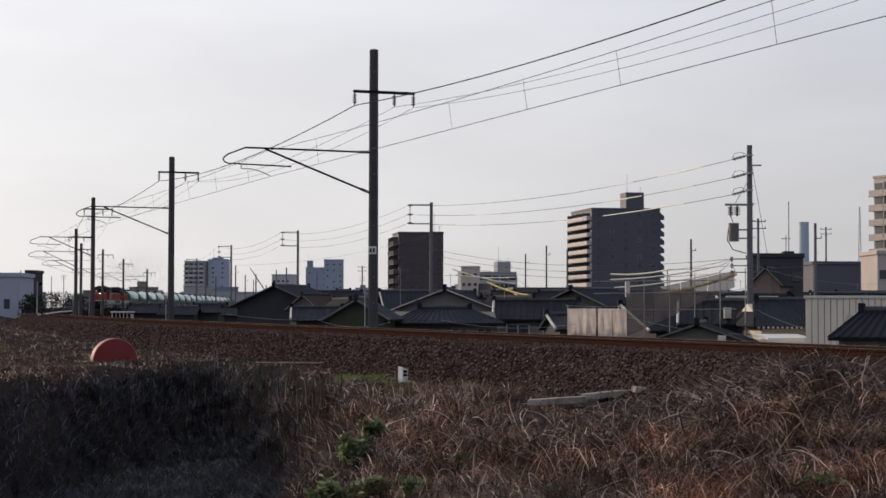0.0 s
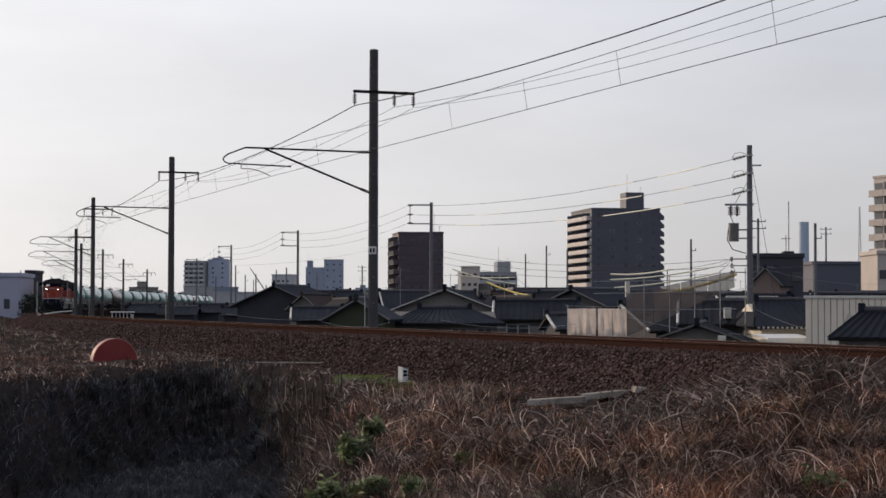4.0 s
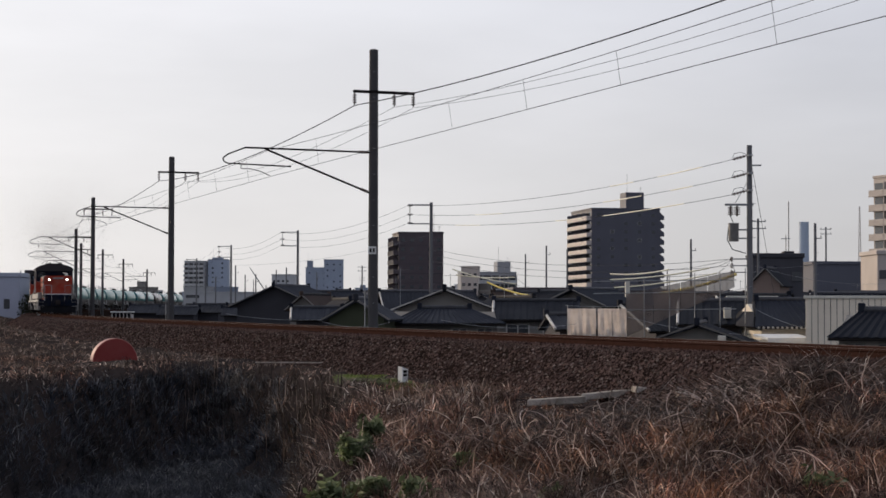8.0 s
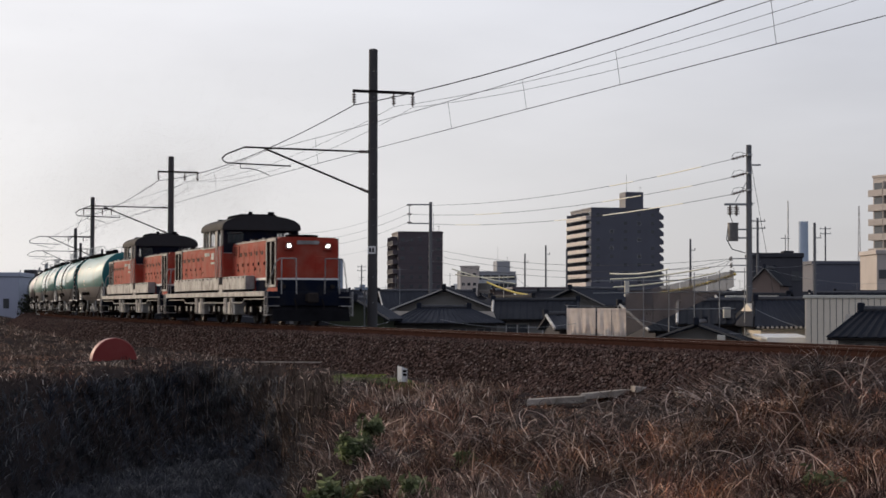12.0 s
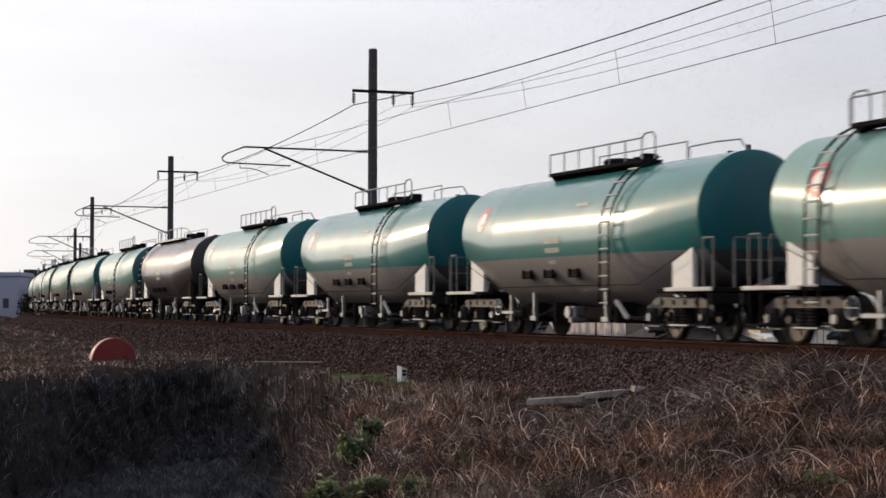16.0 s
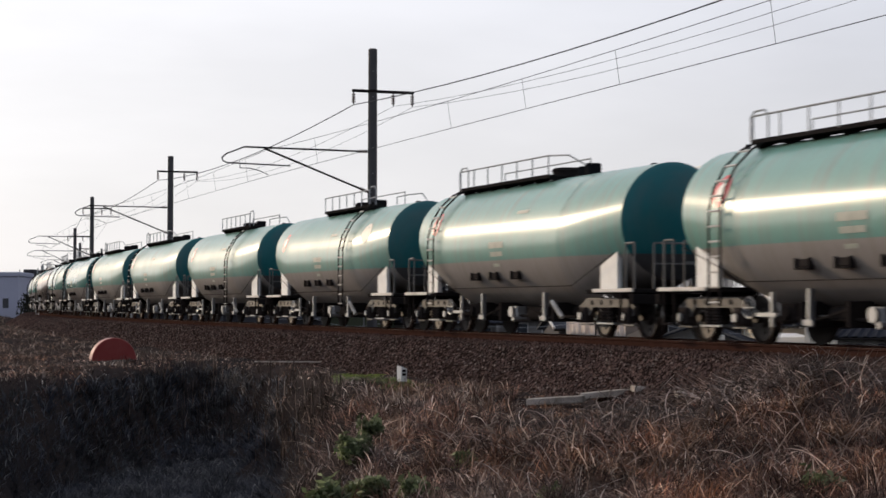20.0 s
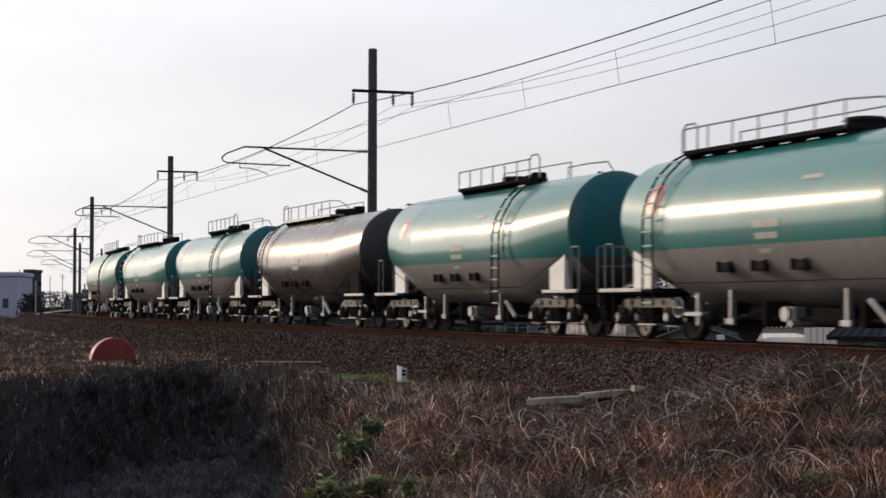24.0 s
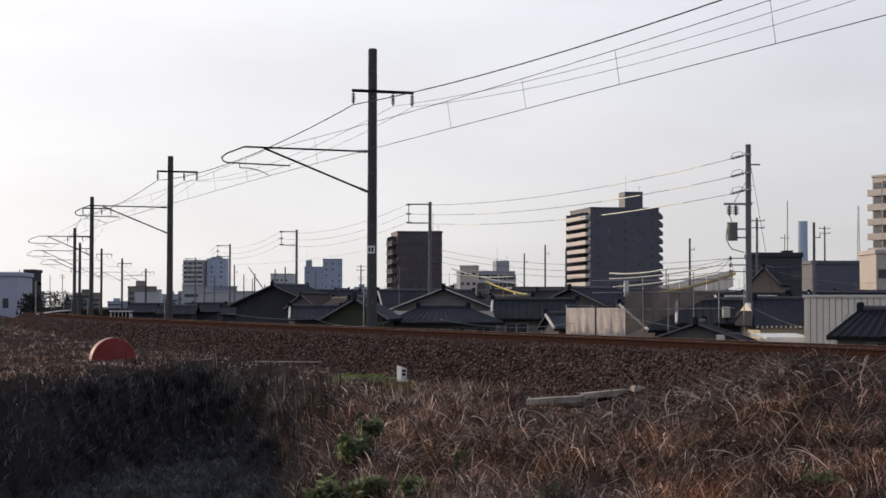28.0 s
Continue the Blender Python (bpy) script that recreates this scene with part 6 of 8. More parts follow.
def utility_pole(key, depth, across, top, r, arms="stack", transformer=False, label="grey concrete utility pole with stacked brackets"):
    th = thing("utility_pole", label, "utility pole", "utility poles", m=town_pose(depth, across, TOWN_Z))
    h = top - TOWN_Z
    part("shaft", Geo().rod((0, 0, 0), (0, 0, h), r * 1.25, r, 14), GREYPOLE, th)
    ends = []
    if arms == "stack":
        stay = part("arm_stay", Geo().rod((-1.75, 0, h - 0.15), (-1.75, 0, h - 1.75), 0.04, seg=6), STEEL, th)
        for k, z in enumerate((h - 0.2, h - 1.75)):
            part("cross_arm", Geo().box(-1.85, 0.1, -0.05, 0.05, z - 0.05, z + 0.05, 0.01), STEEL, th)
        for z in (h - 0.25, h - 1.0, h - 1.7):
            insulator((-1.75, 0, z), (-1.95, 0, z + 0.02), 0.09, th, INSUL)
            insulator((-1.75, 0, z), (-1.52, 0, z + 0.02), 0.09, th, INSUL)
            ends.append((-1.9, z))
    elif arms == "strain":
        for z in (h - 0.55, h - 1.5, h - 2.4):
            part("cross_arm", Geo().box(-0.12, 0.12, -0.35, 0.35, z - 0.05, z + 0.05, 0.01), STEEL, th)
            insulator((-0.15, 0, z), (-0.95, 0, z - 0.22), 0.08, th, INSUL)
            part("jumper_loop", Geo().pipe([(-0.95, 0, z - 0.22), (-0.8, 0, z + 0.1), (-0.45, 0, z + 0.18), (-0.15, 0, z + 0.05)], 0.012), WIRE, th)
            ends.append((-0.98, z - 0.23))
        part("side_arm", Geo().box(0, 0.62, -0.04, 0.04, h - 1.1, h - 1.02), STEEL, th)
        part("guy_wire", Geo().rod((0.15, 0, h - 1.2), (1.5, 0, h - 9.2), 0.012, seg=5), WIRE, th)
    elif arms == "plain":
        part("cross_arm", Geo().box(-0.1, 0.55, -0.04, 0.04, h - 1.3, h - 1.22, 0.01), STEEL, th)
        insulator((0.5, 0, h - 1.22), (0.5, 0, h - 1.0), 0.06, th, INSUL)
        ends.append((0.5, h - 1.0))
    else:
        for z in (h - 0.3, h - 1.0):
            part("cross_arm", Geo().box(-0.8, 0.8, -0.05, 0.05, z - 0.05, z + 0.05, 0.01), STEEL, th)
            for x in (-0.7, 0.0, 0.7):
                insulator((x, 0, z + 0.05), (x, 0, z + 0.25), 0.06, th, INSULW)
            ends.append((-0.7, z + 0.25))
    for i in range(10):
        z = 2.5 + i * 0.9
        if z < h - 2:
            part("step_bolt", Geo().rod((0.1, 0, z), (0.32, 0, z), 0.012, seg=5), STEEL, th)
    if transformer:
        part("transformer_arm", Geo().box(-1.3, 0.2, -0.06, 0.06, h - 3.2, h - 3.08, 0.01), STEEL, th)
        for x in (-1.0, -0.66):
            insulator((x, 0, h - 3.2), (x, 0, h - 3.75), 0.16, th, INSUL)
        tr = part("transformer", Geo().rod((-0.86, -0.1, h - 5.08), (-0.86, -0.1, h - 4.2), 0.27, seg=20).rod((-0.86, -0.1, h - 4.2), (-0.86, -0.1, h - 4.12), 0.29, seg=20), RAILGREY, th, "dark grey pole transformer")
        part("lead", Geo().pipe([(-1.0, 0, h - 3.75), (-0.92, 0, h - 3.95), (-0.88, -0.1, h - 4.12)], 0.02).pipe([(-1.12, -0.1, h - 4.3), (-1.2, -0.1, h - 5.0), (-0.9, 0, h - 5.5), (-0.2, 0, h - 5.7)], 0.025), WIRE, tr)
        part("hanger", Geo().box(-0.62, 0.0, -0.05, 0.05, h - 4.5, h - 4.42), STEEL, tr)
        part("hanger", Geo().box(-0.62, 0.0, -0.05, 0.05, h - 4.95, h - 4.87), STEEL, tr)
        for z in (h - 6.0, h - 6.35, h - 6.7):
            part("low_bracket", Geo().box(-0.9, 0.15, -0.05, 0.05, z - 0.03, z + 0.03), STEEL, th)
            insulator((-0.95, 0, z + 0.12), (-0.95, 0, z - 0.14), 0.09, th, INSUL)
            ends.append((-0.95, z))
        part("stay_rod", Geo().rod((-0.15, 0, h - 2.0), (-0.75, 0, h - 3.05), 0.02, seg=5), STEEL, th)
    UTIL[key] = [town(depth, across + dx, TOWN_Z + z) for dx, z in ends]
    return th


utility_pole("u1", 95, 16.11, 9.17, 0.14, "strain", True, "tall utility pole with transformer and strain insulators")
utility_pole("u2", 148, -1.02, 9.18, 0.13)
utility_pole("u3", 205, -16.55, 9.27, 0.13)
utility_pole("u4", 258, -30.35, 9.41, 0.13)
utility_pole("u5", 330, -45.12, 9.39, 0.13)
for depth, x, y in ((250, 966, 434), (270, 929, 449), (200, 1222, 422), (180, 1341, 385), (150, 1442, 393), (300, 363, 476), (340, 381, 490), (420, 470, 505), (380, 433, 487),
                    (480, 448, 495), (260, 1461, 400), (600, 90, 490), (560, 112, 488), (420, 1180, 478), (330, 640, 470), (520, 700, 488), (300, 416, 470), (310, 452, 486), (360, 488, 478), (300, 506, 474), (420, 560, 482), (500, 640, 490), (230, 1003, 440), (400, 36, 480)):
    utility_pole("far", depth, 0 + (x - 784) * depth / 3196.0, 0.61 + (543 - y) * depth / 3196.0, 0.11, "cross" if x in (1341, 1461, 112, 381, 640) else "plain", False, "far utility pole with crossarms" if x in (1341, 1461, 112, 381, 640) else "slim plain utility pole in the town")


def sag_wire(a, b, sag, r, material, label, n=16):
    pts = []
    for i in range(n + 1):
        k = i / n
        p = Vector(a).lerp(Vector(b), k)
        p.z -= sag * 4 * k * (1 - k)
        pts.append(p)
    return wire("utility_wire", pts, r, material, label, "utility wires")


for k in range(3):
    sag_wire(UTIL["u1"][k], UTIL["u2"][k] + ACROSS * 0.3, 0.7, 0.014, WIRE, "sagging utility wire between poles")
    sag_wire(UTIL["u2"][k], UTIL["u3"][k], 0.9, 0.012, WIRE, "sagging utility wire between poles")
    sag_wire(UTIL["u3"][k], UTIL["u4"][k], 0.9, 0.012, WIRE, "sagging utility wire between poles")
    sag_wire(UTIL["u4"][k], UTIL["u5"][k], 0.9, 0.012, WIRE, "sagging utility wire between poles")
for k in range(3, 6):
    sag_wire(UTIL["u1"][k], town(150, -0.89, 5.44 - 0.5 * (k - 3)), 0.8, 0.012, WIRE, "thin sagging service wire")
# pale sleeves on the upper wires near the tall pole: sun glints as colour
for k, spans in enumerate((((0.06, 0.16), (0.22, 0.28)), ((0.08, 0.13), (0.2, 0.3), (0.62, 0.72)), ((0.1, 0.3), (0.36, 0.44), (0.7, 0.8)))):
    a_, b_ = UTIL["u1"][k], UTIL["u2"][k] + ACROSS * 0.3
    for k0, k1 in spans:
        pts = []
        for i in range(7):
            kk = k0 + (k1 - k0) * i / 6
            p = a_.lerp(b_, kk)
            p.z -= 0.7 * 4 * kk * (1 - kk)
            pts.append(p)
        wire("wire_sleeve", pts, 0.032, COVERGLINT, "pale sleeve on an overhead wire, the glint put into its colour", "wire sleeves")
# pale and yellow protective sleeves on the lower wires
for (xa, ya, xb, yb, rr, mt) in ((1080, 484, 1183, 476, 0.045, COVERGLINT), (1080, 494, 1255, 473, 0.042, COVERGLINT), (1086, 508, 1268, 482, 0.042, COVERGLINT), (1168, 518, 1302, 484, 0.085, YELLOW),
                                 (862, 499, 934, 522, 0.07, YELLOW), (800, 476, 912, 502, 0.045, COVERGLINT), (806, 486, 910, 490, 0.04, COVERGLINT)):
    dz = 100 if xa > 1000 else 130
    sag_wire(town(dz, (xa - 784) * dz / 3196, 0.61 + (543 - ya) * dz / 3196), town(dz - 4, (xb - 784) * (dz - 4) / 3196, 0.61 + (543 - yb) * (dz - 4) / 3196), 0.12, rr, mt, "pale protective sleeve on a service wire", 8)
    sag_wire(town(dz - 4, (xb - 784) * (dz - 4) / 3196, 0.61 + (543 - yb) * (dz - 4) / 3196), UTIL["u1"][3] if xa > 1000 else town(dz - 8, (xb - 784) * (dz - 8) / 3196 + 1.5, 0.61 + (543 - yb) * (dz - 8) / 3196 - 0.9), 0.1, 0.01, WIRE, "thin service wire to a pole", 6)

for xa, ya, xb, yb, dz, sg in ((400, 556, 700, 548, 110, 0.5), (690, 548, 1000, 552, 105, 0.5), (780, 566, 1020, 572, 88, 0.3), (560, 566, 690, 570, 90, 0.3), (1000, 540, 1330, 505, 92, 0.4), (1340, 470, 1568, 500, 150, 0.5),
                               (1335, 545, 1490, 590, 84, 0.25), (1335, 470, 1460, 462, 170, 0.3), (1110, 560, 1330, 590, 86, 0.2), (420, 470, 760, 415, 230, 0.9)):
    sag_wire(town(dz, (xa - 784) * dz / 3196, 0.61 + (543 - ya) * dz / 3196), town(dz, (xb - 784) * dz / 3196, 0.61 + (543 - yb) * dz / 3196), sg, 0.011, STEEL, "thin grey service wire over the roofs", 10)

# ---- scaffolded house with tarpaulin and net ----
sc = thing("scaffold", "steel tube scaffold with grey net and pale tarpaulin sheets", "scaffold", m=town_pose(90, 7.63, TOWN_Z, 4))
ztop = 0.55 - TOWN_Z
wt_ = 2.9
n = 4
for i in range(n):
    rows = []
    x0 = -wt_ / 2 + wt_ * i / n + (0.04 if i > 1 else -0.03)
    for j in range(25):
        q = j / 24
        row = []
        for k in range(17):
            p = k / 16
            fold = 0.10 * math.sin(7.5 * p + 2.1 * i + 2.6 * q) + 0.06 * math.sin(15 * p - 6 * q + i) + 0.045 * abs(math.sin(9 * (p + 0.7 * q) + 1.7 * i)) + 0.03 * math.sin(21 * q - 9 * p + i)
            row.append((x0 + wt_ / n * p * 0.985, -0.10 - fold * (0.15 + 0.85 * min(1, q * 3)), ztop * (1 - q)))
        rows.append(row)
    part("tarpaulin_sheet", Geo().loft(rows, caps=False, closed=False), SHEET, sc, "pale creased tarpaulin sheet")
for i in range(8):
    x = -wt_ / 2 + i * 1.28
    zt = ztop + (0.15 if i < 3 else 1.2 + 0.12 * i)
    part("scaffold_tube", Geo().rod((x, 0, 0), (x, 0, zt), 0.024, seg=6), STEEL, sc)
for z in (ztop - 0.1, ztop + 0.75, ztop + 1.35):
    part("ledger", Geo().rod((-wt_ / 2 + 1.3, 0, z), (wt_ / 2 + 5.6, 0, z + 0.1), 0.022, seg=6), STEEL, sc)
for i in range(4):
    rows = []
    for j in range(7):
        row = []
        for k in range(7):
            p = (i + k / 6 * 0.985) / 4
            lo, hi = 2.75 + 2.5 * p, 4.86 + 1.2 * p
            row.append((wt_ / 2 + 0.05 + 5.5 * p, 0.05 + 0.05 * math.sin(k * 1.3 + i + j), lo + (hi - lo) * (1 - j / 6)))
        rows.append(row)
    part("net_sheet", Geo().loft(rows, caps=False, closed=False), NET, sc, "grey-brown see-through scaffold net")

# ---- bits on and between the roofs ----
rnga = random.Random(17)
for i in range(34):
    dpt = rnga.uniform(110, 330)
    acr_ = rnga.uniform(-0.095, 0.24) * dpt
    h = rnga.uniform(5.6, 7.4)
    ae = thing("roof_aerial", "thin television aerial on a roof mast", "aerial", "roof aerials", m=town_pose(dpt, acr_, TOWN_Z, rnga.uniform(-60, 60)))
    part("mast", Geo().rod((0, 0, 0), (0, 0, h), 0.02, seg=5), STEEL, ae)
    part("boom", Geo().rod((-0.55, 0, h - 0.15), (0.55, 0, h - 0.15), 0.012, seg=4), STEEL, ae)
    for k in range(5):
        part("element", Geo().rod((-0.5 + 0.25 * k, -0.35, h - 0.15), (-0.5 + 0.25 * k, 0.35, h - 0.15), 0.008, seg=4), STEEL, ae)
# white sunlit lean-to roof and pale clutter by the cream-walled house
lean = thing("lean_to", "white corrugated lean-to roof on posts", "lean-to", m=town_pose(84, 16.14, TOWN_Z, 16))
zl = -0.78 - TOWN_Z
part("roof_sheet", Geo().loft([[(-1.15, 0, zl - 0.12), (1.15, 0, zl - 0.12), (1.15, 1.6, zl + 0.05), (-1.15, 1.6, zl + 0.05)], [(-1.15, 0, zl - 0.02), (1.15, 0, zl - 0.02), (1.15, 1.6, zl + 0.15), (-1.15, 1.6, zl + 0.15)]]), WHITE, lean)
part("fascia", Geo().box(-1.2, 1.2, -0.06, -0.01, zl - 0.26, zl, 0.01), WHITE, lean)
for x in (-1.1, 0.0, 1.1):
    part("post", Geo().box(x - 0.04, x + 0.04, 0.0, 0.08, 0, zl - 0.12), STEEL, lean)
for k, (x, y, dp, ww, hh) in enumerate(((1287, 547, 93, 0.36, 0.24), (1277, 599, 84, 0.34, 0.34), (1110, 505, 91, 0.22, 0.5))):
    solid("roof_box", Geo().box(-ww / 2, ww / 2, 0, 0.3, TOWN_Z - 0.61 - (543 - y) * dp / 3196 if k == 1 else -0.32, hh, 0.02), CREAM, "pale box unit beside a tiled roof", "box unit", "box units",
          m=town_pose(dp, (x - 784) * dp / 3196, 0.61 + (543 - y) * dp / 3196 - hh / 2))

def small_tree(depth, across, tall, wide, seed):
    r = random.Random(seed)
    th = thing("tree", "dark evergreen tree beyond the line", "tree", "trees", m=town_pose(depth, across, TOWN_Z))
    part("trunk", Geo().rod((0, 0, 0), (0.1, 0, tall * 0.55), 0.16, 0.07, 8).rod((0.1, 0, tall * 0.5), (wide * 0.3, 0.2, tall * 0.8), 0.07, 0.02, 6).rod((0.1, 0, tall * 0.45), (-wide * 0.3, -0.2, tall * 0.75), 0.07, 0.02, 6), LOUVRE, th)
    g = Geo()
    for i in range(900):
        a, q = r.uniform(0, 6.283), r.random() ** 0.5
        h = r.random()
        w = wide / 2 * q * (0.55 + 0.6 * math.sin(math.pi * min(1, h * 0.8 + 0.15))) * (1 + 0.25 * math.sin(3 * a + 5 * h))
        c = Vector((w * math.cos(a), w * math.sin(a), tall * (0.22 + 0.76 * h) + r.uniform(-0.15, 0.15)))
        u = Vector((r.gauss(0, 1), r.gauss(0, 1), r.gauss(0, 1))).normalized()
        v = u.orthogonal().normalized()
        s = r.uniform(0.1, 0.24)
        g.add([c - u * s, c + v * s * 0.5, c + u * s, c - v * s * 0.5], [(0, 1, 2, 3)])
    ob = new("crown", mesh_of("crown", g, LEAFDARK, 0, False))
    ob.parent = th


for k, (x, dp, y, w) in enumerate(((52, 190, 522, 1.9), (62, 200, 524, 2.4), (84, 300, 519, 5.0), (104, 310, 517, 6.0), (126, 312, 521, 6.0), (146, 316, 525, 5.0))):
    small_tree(dp, (x - 784) * dp / 3196, 0.61 + (543 - y) * dp / 3196 - TOWN_Z, w, 60 + k)
crane = thing("crane", "slim crane jib rising over far roofs", "crane", m=town_pose(600, -59.32, TOWN_Z))
part("tower", Geo().rod((0, 0, 0), (0, 0, 6.43 + 3.6), 0.5, 0.3, 6), STEEL, crane)
part("jib", Geo().rod((0, 0, 6.05 + 3.6), (-5.07, 0, 13.56 + 3.6), 0.22, 0.14, 6), STEEL, crane)

# ---- lineside things ----
drum = thing("red_drum", "red round concrete drum half sunk in the bank", "drum", m=town_pose(50, -9.06, -0.93, 30) @ Matrix.Scale(1.06, 4))
part("body", Geo().lathe_y([(0.0, 0.56), (0.0, 0.59), (0.02, 0.61), (0.22, 0.61), (0.24, 0.59)], seg=40), mat("drum_red", (0.25, 0.048, 0.044), 0.75, 0.0, 0.12, 2, 30, dirt=(0.3, 0.10, 0.09)), drum)
# rim paler than the drum: sunlight on its edge is in the colour
part("rim", Geo().lathe_y([(0.02, 0.613), (0.02, 0.617), (0.23, 0.617), (0.23, 0.613)], seg=40), mat("drum_rim_sunlit", (0.55, 0.30, 0.27), 0.6, 0.0, 0.12), drum, "pink rim, the sun on it put into the colour")

post = thing("marker_post", "white concrete marker post with dark characters", "marker post", m=town_pose(35.5, -0.79, -0.95, 38))
part("shaft", Geo().loft([[(-0.07, -0.07, 0), (0.07, -0.07, 0), (0.07, 0.07, 0), (-0.07, 0.07, 0)], [(-0.07, -0.07, 0.38), (0.07, -0.07, 0.34), (0.07, 0.07, 0.36), (-0.07, 0.07, 0.40)]]), WHITE, post)
for z in (0.20, 0.27):
    part("character_bar", Geo().box(-0.045, 0.045, -0.076, -0.0695, z, z + 0.05), CHASSIS, post)

LIDSTONE = mat("weathered_lid_concrete", (0.40, 0.36, 0.32), 0.85, 0.0, 0.3, 3.0, 40, 0.004, dirt=(0.09, 0.075, 0.06), dirt_amount=0.8)
for x, y, ln, yaw, tilt, mt in ((985, 712, 0.86, -12, 4, LIDSTONE), (1074, 700, 0.84, -8, 6, LIDSTONE), (1157, 702, 0.70, 8, -6, LIDSTONE), (1255, 711, 1.0, 4, -2, LIDSTONE), (1553, 724, 0.6, 2, 0, LIDSTONE), (545, 645, 2.7, -8, 0, LIDSTONE)):
    dz = 1.45 * 3196 / (y - 543)
    solid("trough_lid", Geo().box(-ln / 2, ln / 2, -0.17 if ln < 2 else -0.05, 0.17 if ln < 2 else 0.05, -0.05 if ln < 2 else 0.0, 0.05 if ln < 2 else 0.03, 0.01), mt, "weathered concrete cable trough lid lying in the grass", "trough lid", "trough lids",
          m=town_pose(dz, (x - 784) * dz / 3196, -0.81 + (0.1 if x > 1500 else 0.07 if x > 1100 else 0.0), yaw) @ pose(0, 0, 0, 0, -tilt, 0))

cab = thing("relay_cabinet", "pale-framed lineside equipment cabinet", "cabinet", m=town_pose(136, -24.21, -2.6, 0))
part("body", Geo().box(-0.78, 0.78, 0, 0.7, 0, 2.6, 0.02), PALEGREY, cab)
part("front_panel", Geo().box(-0.7, 0.7, -0.02, 0.0, 2.1, 2.72), SOOT, cab)
for i in range(6):
    x = -0.7 + 0.28 * i
    part("slat", Geo().box(x - 0.03, x + 0.03, -0.05, -0.02, 2.1, 2.72), PALEGREY, cab)
part("canopy", Geo().box(-0.84, 0.84, -0.1, 0.8, 2.74, 2.82, 0.01), WHITE, cab)
rail_ = thing("guard_rail", "low white steel guard rail", "guard rail", m=town_pose(150, -32.24, -2.6, -12))
part("beam", Geo().pipe([(-1.6, 0, 2.45), (0.2, 0, 2.72), (1.5, 0, 2.82)], 0.045), WHITE, rail_)
for x in (-1.5, -0.5, 0.5, 1.4):
    part("post", Geo().rod((x, 0, 0), (x, 0, 2.6), 0.04, seg=6), STEEL, rail_)
mir = thing("road_mirror", "round dark-backed mirror on a slim pole", "mirror", m=town_pose(170, -38.24, TOWN_Z))
part("pole", Geo().rod((0, 0, 0), (0, 0, 2.9 + 3.6), 0.05, seg=8), STEEL, mir)
part("disc", Geo().disc((0.36, -0.05, 2.68 + 3.6), (0, 1, 0), 0.18, 0.08, 18), SOOT, mir)

